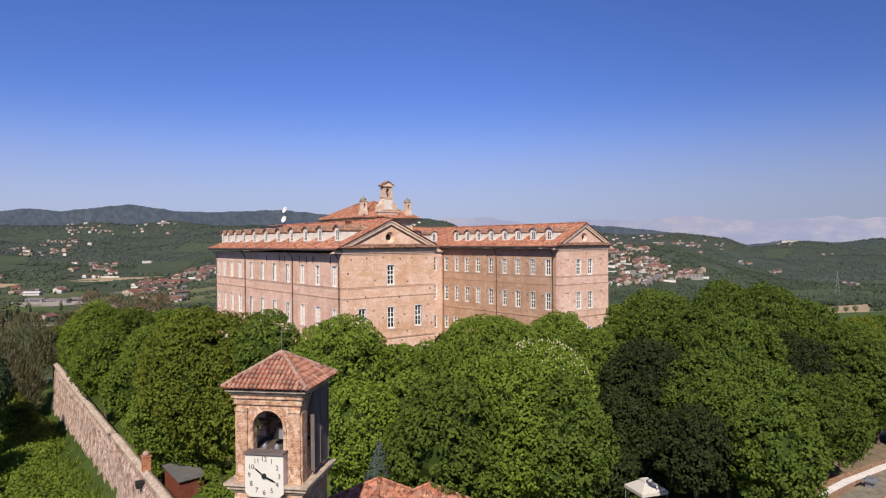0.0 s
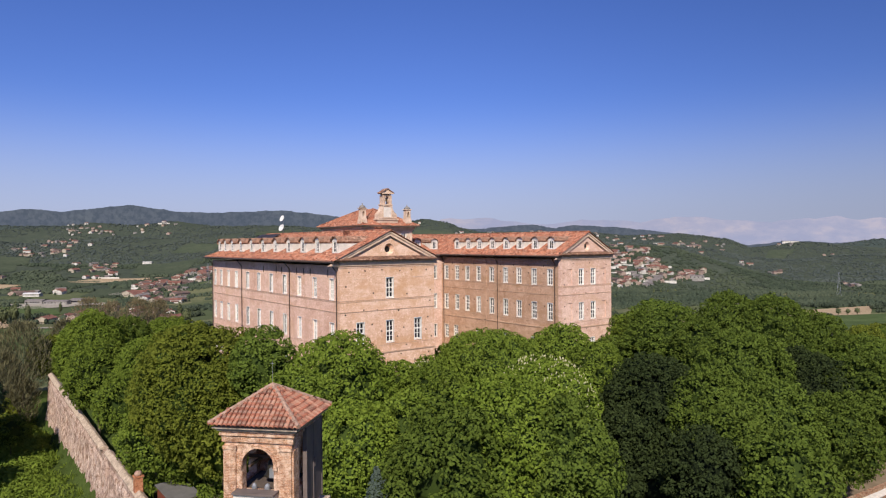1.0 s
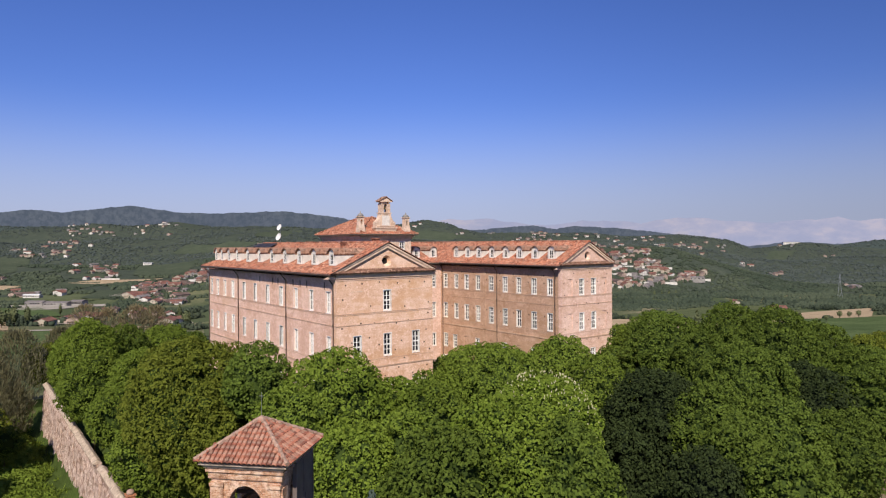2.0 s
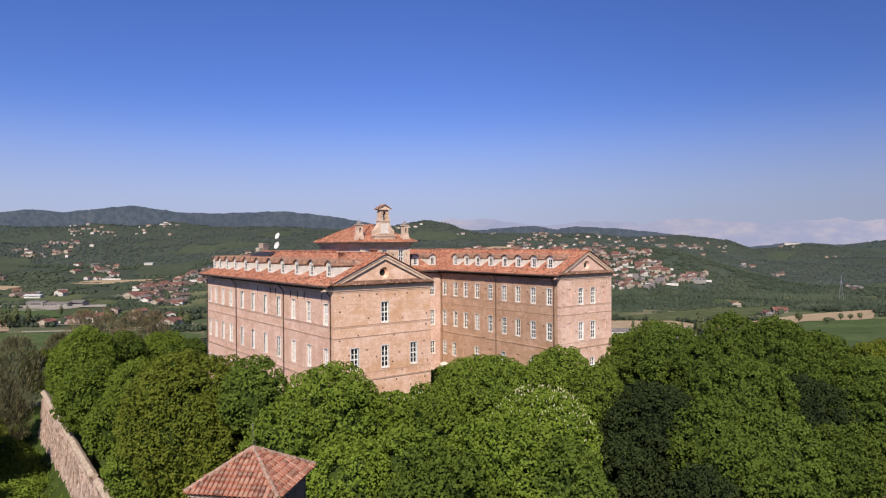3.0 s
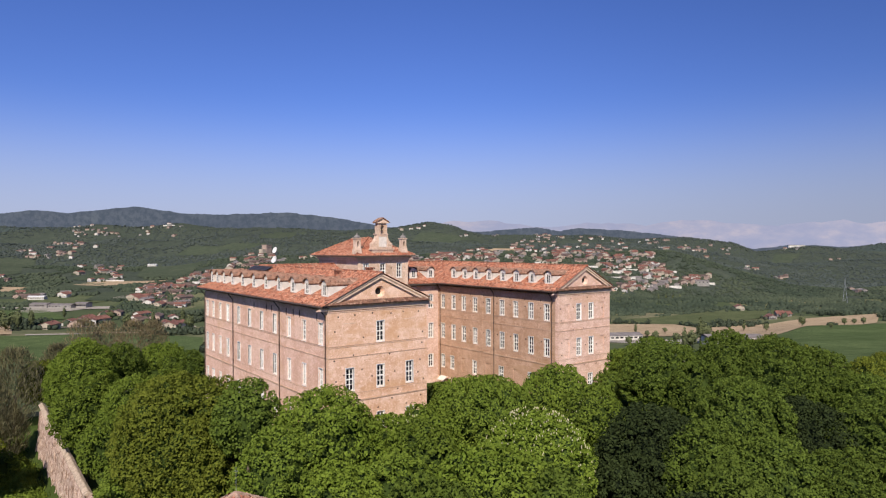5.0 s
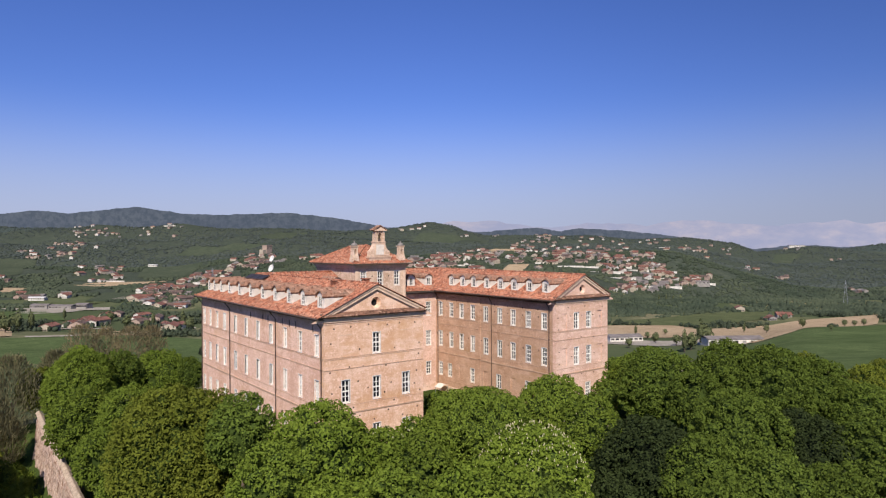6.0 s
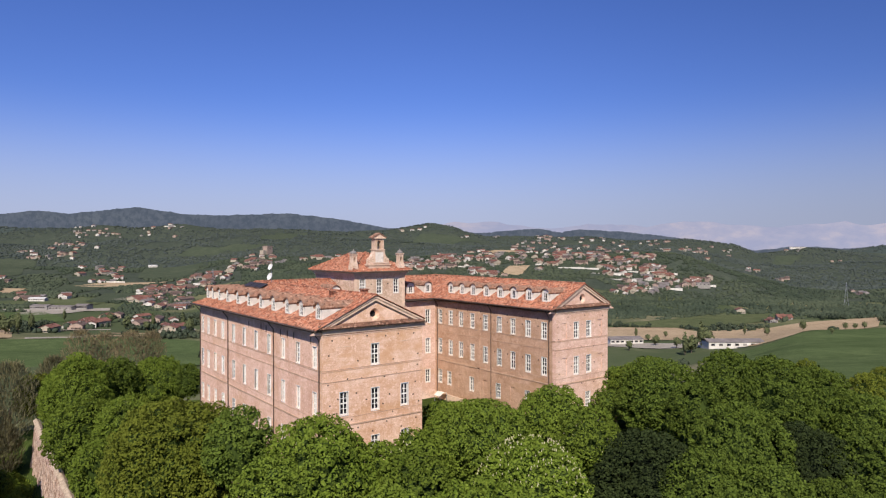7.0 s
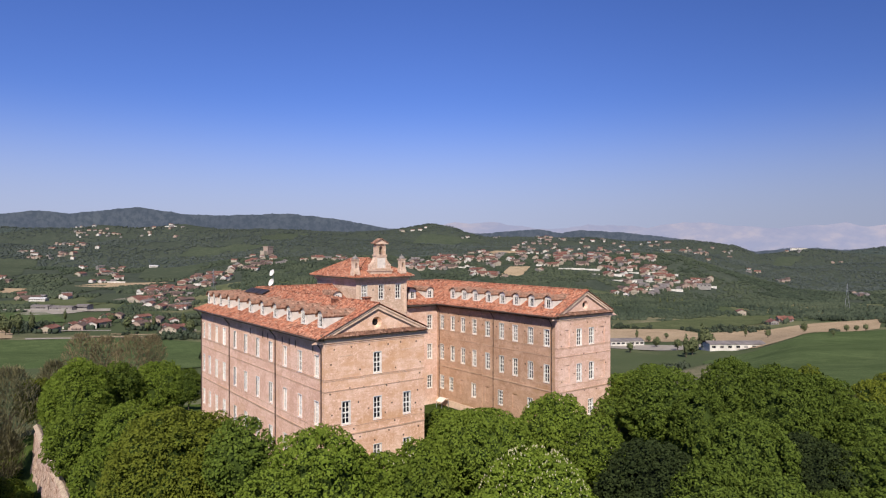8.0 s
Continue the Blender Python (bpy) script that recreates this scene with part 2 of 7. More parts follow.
def woods_mat(name, dark, light, other):
    """Far tree crowns: each a little different, in stands of one tone."""
    m = Mat(name, 1.0, spec=0.0)
    c = m.ramp(m.island(), (0.0, dark), (1.0, light))
    c = m.mix(m.ramp(m.noise(0.007, 5, 0.65), (0.42, (0, 0, 0)), (0.6, (0.75, 0.75, 0.75))), c, other)
    m.color(m.mix(m.ramp(m.noise(0.02, 4, 0.6), (0.5, (0, 0, 0)), (0.66, (0.6, 0.6, 0.6))), c, scaled(dark, 0.7)))
    return m.bump(m.noise(0.5, 3), 0.4, 0.6).m


# greens turn greyer and bluer farther out: haze put into the base colour
M_WOODS = woods_mat("far_woods_leaves", (0.036, 0.049, 0.034), (0.053, 0.067, 0.045), (0.072, 0.086, 0.054))
M_HAZED_WOODS = woods_mat("hazed_slope_leaves", (0.050, 0.062, 0.058), (0.062, 0.075, 0.067), (0.075, 0.088, 0.075))
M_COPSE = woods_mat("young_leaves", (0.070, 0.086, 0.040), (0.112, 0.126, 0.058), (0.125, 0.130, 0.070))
M_HAZED_UPLAND = field_mat("hazed_upland_meadow", (0.054, 0.068, 0.052), (0.086, 0.098, 0.070))
M_HAZED_FLOOR = simple("hazed_forest_floor", (0.060, 0.078, 0.070), 1.0, 0.3, 0.05, 0.0, 0.0)



# ---------------------------------------------------------------- mesh helpers
def mesh_ob(name, verts, faces, material, parent=None, smooth=False, label=""):
    me = bpy.data.meshes.new(name)
    me.from_pydata([tuple(v) for v in verts], [], [tuple(f) for f in faces])
    me.materials.append(material)
    if smooth:
        me.polygons.foreach_set("use_smooth", [True] * len(me.polygons))
    me.update()
    ob = new(name, me)
    if parent:
        ob.parent = parent
    if label:
        ob["label"] = label
    return ob


def share(name, data, parent, m=None, label=""):
    ob = new(name, data)
    ob.parent = parent
    if m is not None:
        ob.matrix_local = m
    if label:
        ob["label"] = label
    return ob


class Build:
    """Collects boxes, prisms and tubes into one mesh."""

    def __init__(self):
        self.v, self.f = [], []

    def add(self, verts, faces):
        k = len(self.v)
        self.v += [tuple(p) for p in verts]
        self.f += [tuple(i + k for i in f) for f in faces]
        return self

    def box(self, x0, x1, y0, y1, z0, z1, m=None):
        vs = [Vector((x, y, z)) for z in (z0, z1) for y in (y0, y1) for x in (x0, x1)]
        if m is not None:
            vs = [m @ p for p in vs]
        return self.add(vs, [(0, 2, 3, 1), (4, 5, 7, 6), (0, 1, 5, 4), (2, 6, 7, 3), (0, 4, 6, 2), (1, 3, 7, 5)])

    def prism(self, outline, a, b):
        """outline: points; extruded from offset a to offset b (vectors)."""
        n = len(outline)
        a, b = Vector(a), Vector(b)
        vs = [Vector(p) + a for p in outline] + [Vector(p) + b for p in outline]
        fs = [tuple(range(n))[::-1], tuple(range(n, 2 * n))] + [(i, (i + 1) % n, n + (i + 1) % n, n + i) for i in range(n)]
        return self.add(vs, fs)

    def tube(self, p, q, r0, r1=None, n=8):
        p, q = Vector(p), Vector(q)
        r1 = r0 if r1 is None else r1
        d = (q - p).normalized()
        a = d.orthogonal().normalized()
        b = d.cross(a)
        vs = [c + (a * math.cos(t) + b * math.sin(t)) * r for c, r in ((p, r0), (q, r1)) for t in [2 * math.pi * i / n for i in range(n)]]
        fs = [(i, (i + 1) % n, n + (i + 1) % n, n + i) for i in range(n)] + [tuple(range(n))[::-1], tuple(range(n, 2 * n))]
        return self.add(vs, fs)

    def lathe(self, rings, n=12, m=None):
        """rings: (radius, z) pairs."""
        vs = [Vector((r * math.cos(2 * math.pi * i / n), r * math.sin(2 * math.pi * i / n), z)) for r, z in rings for i in range(n)]
        if m is not None:
            vs = [m @ p for p in vs]
        fs = [(k * n + i, k * n + (i + 1) % n, (k + 1) * n + (i + 1) % n, (k + 1) * n + i) for k in range(len(rings) - 1) for i in range(n)]
        fs += [tuple(range(n))[::-1], tuple(range((len(rings) - 1) * n, len(rings) * n))]
        return self.add(vs, fs)

    def make(self, name, material, parent=None, label="", smooth=False):
        return mesh_ob(name, self.v, self.f, material, parent, smooth, label)


def wall_panel(m, length, z0, z1, openings, thick):
    """A wall in the plane u (along), w (up) with real openings (u0, u1, w0, w1); m takes (u, depth, w) to the place, depth inwards."""
    us = sorted({0.0, length, *[o[0] for o in openings], *[o[1] for o in openings]})
    ws = sorted({z0, z1, *[o[2] for o in openings], *[o[3] for o in openings]})
    index, vs, fs = {}, [], []

    def vert(i, d, j):
        key = (i, d, j)
        if key not in index:
            index[key] = len(vs)
            vs.append(m @ Vector((us[i], d * thick, ws[j])))
        return index[key]

    def solid(i, j):
        if not (0 <= i < len(us) - 1 and 0 <= j < len(ws) - 1):
            return False
        cu, cw = (us[i] + us[i + 1]) / 2, (ws[j] + ws[j + 1]) / 2
        return not any(o[0] < cu < o[1] and o[2] < cw < o[3] for o in openings)

    for i in range(len(us) - 1):
        for j in range(len(ws) - 1):
            if not solid(i, j):
                continue
            fs.append([vert(i, 0, j), vert(i + 1, 0, j), vert(i + 1, 0, j + 1), vert(i, 0, j + 1)])
            fs.append([vert(i, 1, j), vert(i, 1, j + 1), vert(i + 1, 1, j + 1), vert(i + 1, 1, j)])
            for di, dj, a, b in ((-1, 0, (i, j + 1), (i, j)), (1, 0, (i + 1, j), (i + 1, j + 1)), (0, -1, (i, j), (i + 1, j)), (0, 1, (i + 1, j + 1), (i, j + 1))):
                if not solid(i + di, j + dj):
                    fs.append([vert(a[0], 0, a[1]), vert(a[0], 1, a[1]), vert(b[0], 1, b[1]), vert(b[0], 0, b[1])])
    return vs, fs


# ---------------------------------------------------------------- land
ORIGIN, AHEAD, RIGHT = Vector((-33.0, -64.0, 0)), Vector((0.60, 0.80, 0)), Vector((0.80, -0.60, 0))
DIST = [0, 180, 300, 450, 700, 1000]
LAND = {  # bearing (tangent to the right of straight ahead): heights at the distances above
    -0.76: [-12, -20, -28, -43, -56, -66],
    -0.55: [-12, -20, -28, -43, -56, -67],
    -0.33: [-12, -20, -30, -45, -57, -66],
    -0.16: [-12, -22, -35, -50, -60, -66],
    0.00: [-12, -22, -40, -56, -64, -66],
    0.14: [-12, -22, -40, -58, -66, -66],
    0.31: [-12, -22, -38, -56, -66, -66],
    0.44: [-12, -18, -30, -50, -65, -61],
    0.57: [-12, -12, -24, -38, -60, -64],
    0.76: [-12, -10, -22, -36, -58, -64],
}
# crests of the hills beyond: distance, fall behind the crest, and along it (bearing, rise above the level in thousandths of the distance)
CRESTS = [
    (1300, 0, [(-0.67, -66), (-0.38, -60), (-0.31, -49), (-0.19, -43), (-0.07, -52), (0.06, -56), (0.19, -56), (0.26, -66), (0.35, -86), (0.42, -95), (0.68, -97)]),
    (1700, 15, [(-0.67, -30), (-0.57, -34), (-0.46, -35), (-0.38, -28), (-0.31, -20), (-0.19, -17), (-0.11, -15), (0.02, -11), (0.15, -9), (0.28, -9), (0.36, -15), (0.42, -34), (0.48, -51), (0.54, -66), (0.62, -71), (0.68, -65)]),
    (2500, 24, [(-0.67, 4), (-0.58, 3), (-0.50, 9), (-0.41, 6), (-0.33, 13), (-0.26, 18), (-0.19, 17), (-0.12, 9), (-0.07, 6), (0.02, 4), (0.10, -1), (0.19, -1), (0.28, 1), (0.36, -4), (0.42, -15), (0.48, -30), (0.54, -34), (0.62, -28), (0.68, -24)]),
    (3300, 34, [(-0.67, 28), (-0.58, 27), (-0.52, 32), (-0.46, 27), (-0.39, 34), (-0.33, 27), (-0.24, 27), (-0.15, 23), (-0.10, 25), (-0.067, 27), (-0.041, 31), (-0.011, 35), (0.019, 29), (0.045, 20), (0.07, 13), (0.15, 15), (0.23, 13), (0.29, 9),
                (0.355, 9), (0.376, 11), (0.406, 7), (0.45, 1), (0.484, -12), (0.535, -6), (0.56, -3), (0.62, -6), (0.68, -1)]),
]
BEAR = np.array(sorted(LAND))
GRID = np.array([LAND[b] for b in sorted(LAND)])


def smooth01(t):
    t = min(1.0, max(0.0, t))
    return t * t * (3 - 2 * t)


def near_ground(x, y):
    """The hilltop: a terrace for the palace, lower gardens to the south and west."""
    out = math.hypot(max(-3 - x, 0, x - 52), max(-3 - y, 0, y - 48))
    z = -0.9 - 6.6 * smooth01(out / 20)
    z -= 2.0 * smooth01((-8 - x) / 7)
    if x < -20.4:
        z = min(z, -8.0 - 3.6 * smooth01((-20.4 - x) / 1.5) - 0.06 * max(0, -24 - x))
    return z


def height(x, y):
    rel = Vector((x, y, 0)) - ORIGIN
    f, r, d = rel.dot(AHEAD), rel.dot(RIGHT), rel.length
    b = max(-0.76, min(0.76, r / f)) if f > 1 else (0.76 if r > 0 else -0.76)
    k = int(np.clip(np.searchsorted(BEAR, b) - 1, 0, len(BEAR) - 2))
    s = smooth01((b - BEAR[k]) / (BEAR[k + 1] - BEAR[k]))
    dd = d / math.hypot(1, b) if f > 1 else d
    if f <= 1:
        z = -12 - 45 * smooth01((d - 80) / 500)
    elif dd < 1000:
        j = int(np.clip(np.searchsorted(DIST, dd) - 1, 0, len(DIST) - 2))
        row = GRID[k] * (1 - s) + GRID[k + 1] * s
        z = row[j] + (row[j + 1] - row[j]) * smooth01((dd - DIST[j]) / (DIST[j + 1] - DIST[j]))
    else:
        steps = [(1000, GRID[k][-1] * (1 - s) + GRID[k + 1][-1] * s)]
        for far, fall, line in CRESTS:
            top = 26.7 + far * np.interp(b, [p[0] for p in line], [p[1] for p in line]) / 1000 - 6
            steps.append((far, top))
            if fall:
                steps.append((far + 260, top - fall))
            if dd < steps[-1][0]:
                break
        steps.append((4200, steps[-1][1] + 20))
        for (d0, z0), (d1, z1) in zip(steps, steps[1:]):
            if dd <= d1:
                z = z0 + (z1 - z0) * smooth01((dd - d0) / (d1 - d0))
                break
        else:
            z = steps[-1][1] - (dd - 4200) * 0.5
    if dd > 900:
        n = noise.noise(Vector((x / 330, y / 330, 0))) + 0.5 * noise.noise(Vector((x / 120, y / 120, 3)))
        fold = 0.5 - 1.9 * abs(noise.noise(Vector((x / 420 + 4, y / 420, 8))))
        z += (n * 9 + fold * 13) * smooth01((dd - 1150) / 800) * (1 - 0.85 * smooth01((dd - 3000) / 850))
    mid = math.hypot(x - 15, y - 5)
    w = smooth01((mid - 75) / 80)
    return near_ground(x, y) * (1 - w) + z * w if w < 1 else z


def spot(b, d, up=0.0):
    """A place on the land: b to the right per metre ahead, d metres ahead."""
    p = ORIGIN + AHEAD * d + RIGHT * (b * d)
    return Vector((p.x, p.y, height(p.x, p.y) + up))


def reach(b, rise):
    """How far ahead the land is first met by a line that leaves the high eye along b, rising by so many thousandths."""
    d = 640.0
    while d < 4250:
        p = ORIGIN + AHEAD * d + RIGHT * (b * d)
        if height(p.x, p.y) >= 26.7 + rise * d / 1000:
            break
        d *= 1.012
    return d


def inside(poly, b, d):
    hit = False
    for (x0, y0), (x1, y1) in zip(poly, poly[1:] + poly[:1]):
        if (y0 > d) != (y1 > d) and b < (x1 - x0) * (d - y0) / (y1 - y0) + x0:
            hit = not hit
    return hit


# fields, yards and tracks of the valley, outlined in bearings and distances
FIELDS = [
    ("green", [(0.40, 440), (0.42, 300), (0.50, 165), (0.85, 150), (0.85, 440), (0.68, 650), (0.535, 470), (0.475, 460)]),
    ("tan", [(0.23, 628), (0.393, 600), (0.393, 690), (0.355, 728), (0.23, 732)]),
    ("tan", [(0.395, 545), (0.484, 475), (0.54, 480), (0.67, 670), (0.675, 770), (0.587, 740), (0.475, 682), (0.406, 690)]),
    ("meadow", [(0.286, 740), (0.398, 715), (0.515, 770), (0.518, 838), (0.406, 832), (0.277, 775)]),
    ("green", [(-0.78, 290), (-0.36, 300), (-0.36, 500), (-0.497, 513), (-0.627, 492), (-0.78, 488)]),
    ("tan", [(-0.72, 500), (-0.65, 505), (-0.648, 660), (-0.72, 680)]),
    ("green", [(-0.72, 690), (-0.566, 712), (-0.60, 900), (-0.72, 860)]),
    ("tan", [(-0.53, 524), (-0.42, 527), (-0.42, 537), (-0.53, 533)]),
    ("tan", [(-0.50, 556), (-0.38, 553), (-0.38, 562), (-0.50, 567)]),
    ("road", [(-0.58, 606), (-0.50, 612), (-0.50, 624), (-0.58, 616)]),
    ("road", [(-0.70, 905), (-0.50, 925), (-0.50, 980), (-0.70, 955)]),
    ("road", [(-0.63, 497), (-0.545, 506), (-0.545, 516), (-0.63, 508)]),
    ("road", [(-0.44, 640), (-0.37, 630), (-0.37, 642), (-0.44, 652)]),
    ("road", [(0.25, 560), (0.47, 480), (0.475, 520), (0.25, 610)]),
]


# plots on the hillsides: bearings of both ends, rise of the far and near edge
for kind, b0, b1, up, down in (("green", -0.46, -0.385, -34, -50), ("green", -0.70, -0.635, -22, -46), ("tan", -0.56, -0.45, -57, -62), ("green", -0.275, -0.22, 17, 9), ("meadow", -0.08, 0.03, 12, 4), ("tan", 0.06, 0.112, -9, -13),
                              ("tan", 0.09, 0.125, -34, -46), ("meadow", -0.40, -0.34, -8, -17), ("meadow", 0.49, 0.54, -20, -30), ("green", -0.56, -0.50, -47, -55), ("meadow", -0.64, -0.54, -88, -94), ("road", -0.65, -0.56, -98, -104), ("meadow", -0.54, -0.47, -74, -86), ("tan", -0.68, -0.64, -66, -73), ("meadow", -0.60, -0.53, -60, -70), ("road", -0.50, -0.455, -80, -84), ("meadow", -0.34, -0.28, -1, -8)):
    FIELDS.append((kind, [(b0, reach(b0, down)), ((b0 + b1) / 2, reach((b0 + b1) / 2, down - 2)), (b1, reach(b1, down + 1)), (b1 + 0.35 * (b1 - b0), reach(b1, up)), (b0 + 0.45 * (b1 - b0), reach(b0, up))]))


def in_field(x, y):
    rel = Vector((x, y, 0)) - ORIGIN
    f, r = rel.dot(AHEAD), rel.dot(RIGHT)
    return f > 140 and abs(r / f) < 0.85 and any(inside(poly, r / f, f) for _, poly in FIELDS)


def build_ground():
    angles = list(np.linspace(-40, 40, 321)) + list(np.linspace(40, 320, 71))[1:-1]
    rings = list(np.linspace(4, 180, 50)) + list(np.geomspace(180, 1300, 84))[1:] + list(np.geomspace(1300, 4900, 60))[1:]
    vs, n = [(ORIGIN.x, ORIGIN.y, height(ORIGIN.x, ORIGIN.y))], len(angles)
    for r in rings:
        for k, a in enumerate(angles):
            p = ORIGIN + (AHEAD * math.cos(radians(a)) + RIGHT * math.sin(radians(a))) * r
            low = 0.25 + r * 0.0008 if k < 321 and in_field(p.x, p.y) else 0.0
            vs.append((p.x, p.y, height(p.x, p.y) - low))
    fs, kinds = [(0, 1 + (i + 1) % n, 1 + i) for i in range(n)], [2] * n
    for k in range(len(rings) - 1):
        a, b = 1 + k * n, 1 + (k + 1) * n
        fs += [(a + i, a + (i + 1) % n, b + (i + 1) % n, b + i) for i in range(n)]
        # outer rings take the greyed ground colours that stand in for haze
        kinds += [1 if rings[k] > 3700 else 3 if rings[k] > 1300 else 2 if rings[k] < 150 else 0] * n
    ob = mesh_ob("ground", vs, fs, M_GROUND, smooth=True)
    ob.data.materials.append(M_HAZED_FLOOR)
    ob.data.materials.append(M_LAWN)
    ob.data.materials.append(M_HAZED_UPLAND)
    ob.data.polygons.foreach_set("material_index", kinds)
    return tagged(ob, "grassy hilltop falling to a valley of fields and wooded hills", "ground", kind="structure")


def build_field(kind, poly):
    """A field draped over the land, scan line by scan line."""
    ds = [p[1] for p in poly]
    rows, cols = max(12, min(50, int((max(ds) - min(ds)) / 8))), 30
    vs, fs = [], []
    for k in range(rows + 1):
        d = min(ds) + (max(ds) - min(ds)) * (0.002 + 0.996 * k / rows)
        cut = sorted((x1 - x0) * (d - y0) / (y1 - y0) + x0 for (x0, y0), (x1, y1) in zip(poly, poly[1:] + poly[:1]) if (y0 > d) != (y1 > d))
        for c in range(cols + 1):
            p = spot(cut[0] + (cut[-1] - cut[0]) * c / cols, d)
            vs.append((p.x, p.y, p.z + 0.12))
    for k in range(rows):
        for c in range(cols):
            a = k * (cols + 1) + c
            fs.append((a, a + 1, a + cols + 2, a + cols + 1))
    mat, name, label = {"green": (M_HAZED_PASTURE if min(ds) > 1050 else M_GREEN, "field", "smooth green wheat field on the slope"), "tan": (M_TAN, "field", "bare tan ploughed field in the valley"),
                        "meadow": (M_HAZED_PASTURE if min(ds) > 1050 else M_PALEG, "meadow", "pale mown meadow among the woods"), "road": (M_ROAD, "road", "pale gravel road and yard")}[kind]
    tagged(mesh_ob(name, vs, fs, mat, smooth=True), label, name, kind="structure")


build_ground()
for kind, poly in FIELDS:
    build_field(kind, poly)


# ---------------------------------------------------------------- palace
BASE, EAVE, CROWN = -1.6, 16.15, 20.1
LW, LD, CY = 13.2, 42.7, 28.6          # width of the west wing, depth of the palace, front of the middle range
RX0, RX1 = 36.35, 47.75                # east wing
WALL = 0.6
palace = new("palace")
tagged(palace, "large pink-plastered brick palace with red tiled roofs and two pedimented wings", "palace")
FLOORS = {"upper": (12.28, 14.66), "main": (7.06, 9.62), "ground": (1.95, 4.2)}


def window_meshes(w, h, bars=2, rows=4):
    """Outer frame with casement bars, and its panes, centred on u with the sill at 0; depth 0 is the wall's face, y inwards."""
    b, t = Build(), 0.13
    y0, y1 = 0.10, 0.22
    b.box(-w / 2, -w / 2 + t, y0, y1, 0, h).box(w / 2 - t, w / 2, y0, y1, 0, h)
    b.box(-w / 2 + t, w / 2 - t, y0, y1, 0, t).box(-w / 2 + t, w / 2 - t, y0, y1, h - t, h)
    b.box(-0.05, 0.05, y0 + 0.01, y1 - 0.01, t, h - t)
    for k in range(1, rows):
        z = t + (h - 2 * t) * k / rows
        for s in (-1, 1):
            x0, x1 = sorted((s * 0.05, s * (w / 2 - t)))
            b.box(x0, x1, y0 + 0.02, y1 - 0.02, z - (0.075 if 2 * k == rows else 0.032), z + (0.075 if 2 * k == rows else 0.032))
    # flat white surround on the wall, 3 cm proud, and a sill
    s = 0.055
    b.box(-w / 2 - s, -w / 2, -0.03, 0.12, -0.02, h + s).box(w / 2, w / 2 + s, -0.03, 0.12, -0.02, h + s)
    b.box(-w / 2, w / 2, -0.03, 0.12, h, h + s).box(-w / 2 - s, w / 2 + s, -0.06, 0.12, -0.09, -0.02)
    g = Build().box(-w / 2 + t, w / 2 - t, y0 + 0.06, y0 + 0.075, t, h - t)
    return b, g


WINDOW_CACHE = {}
PALE_DRAW = random.Random(5)


def add_window(face, u, z0, z1, w=1.02, rows=4, pale_glass=False):
    key = (round(w, 2), round(z1 - z0, 2), rows)
    if key not in WINDOW_CACHE:
        b, g = window_meshes(w, z1 - z0, rows=rows)
        one, two = b.make("window", M_WHITE), g.make("pane", M_GLASS)
        WINDOW_CACHE[key] = one.data, two.data
        bpy.data.objects.remove(one), bpy.data.objects.remove(two)
    fr, gl = WINDOW_CACHE[key]
    ob = share("window", fr, palace, face @ Matrix.Translation((u, 0, z0)), "white-framed casement window")
    pane = share("pane", gl, ob)
    if pale_glass:
        pane.material_slots[0].link = "OBJECT"
        pane.material_slots[0].material = M_PALE_PANE
    return ob


def facade(name, face, length, z0, z1, wins, material, thick=WALL, w=1.02, blinds=(), label="", pale_glass=0.0):
    """One wall of the palace with its windows and bricked-up openings."""
    holes = [(u - w / 2, u + w / 2, a, b) for u, a, b in wins] + [(u - w / 2 + 0.02, u + w / 2 - 0.02, a, b) for u, a, b in blinds]
    vs, fs = wall_panel(face, length, z0, z1, holes, thick)
    wall = mesh_ob(name, vs, fs, material, palace, label=label)
    for u, a, b in wins:
        add_window(face, u, a, b, w, pale_glass=PALE_DRAW.random() < pale_glass)
    for u, a, b in blinds:
        Build().box(u - w / 2 + 0.02, u + w / 2 - 0.02, 0.10, 0.35, a, b, face).make("blind_window", material, palace, "bricked-up window recess")
    return wall


def frame_at(x, y, along, inward):
    """Matrix that takes (u, depth, z) of a wall to the world."""
    a, i = Vector(along), Vector(inward)
    return Matrix(((a.x, i.x, 0, x), (a.y, i.y, 0, y), (0, 0, 1, 0), (0, 0, 0, 1)))


# west front, seen from outside: u runs from the far corner to the near one
WEST = frame_at(0, LD - WALL, (0, -1, 0), (1, 0, 0))
west_y = [1.85, 6.1, 10.3, 14.6, 18.9, 23.2, 27.35, 31.85, 35.3, 38.5, 41.3]
facade("wall", WEST, LD - 2 * WALL, BASE, EAVE, [(LD - WALL - y, *FLOORS[k]) for y in west_y for k in FLOORS], M_WALL_W, label="long pale pink plaster wall", pale_glass=0.75)
# south gable of the west wing
SOUTH_L = frame_at(0, 0, (1, 0, 0), (0, 1, 0))
facade("wall", SOUTH_L, LW, BASE, EAVE, [(6.65, *FLOORS["upper"])] + [(u, *FLOORS["main"]) for u in (2.63, 6.65, 10.67)] + [(u, *FLOORS["ground"]) for u in (2.63, 6.65, 10.67)],
       M_WALL_G, label="ochre and pink gable wall with worn plaster")
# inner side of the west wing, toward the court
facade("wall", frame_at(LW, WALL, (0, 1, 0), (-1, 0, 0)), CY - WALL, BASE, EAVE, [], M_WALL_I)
# middle range, court side
MIDDLE = frame_at(LW, CY, (1, 0, 0), (0, 1, 0))
facade("wall", MIDDLE, RX0 - LW, BASE, EAVE, [(34.7 - LW, *FLOORS[k]) for k in FLOORS], M_WALL_R)
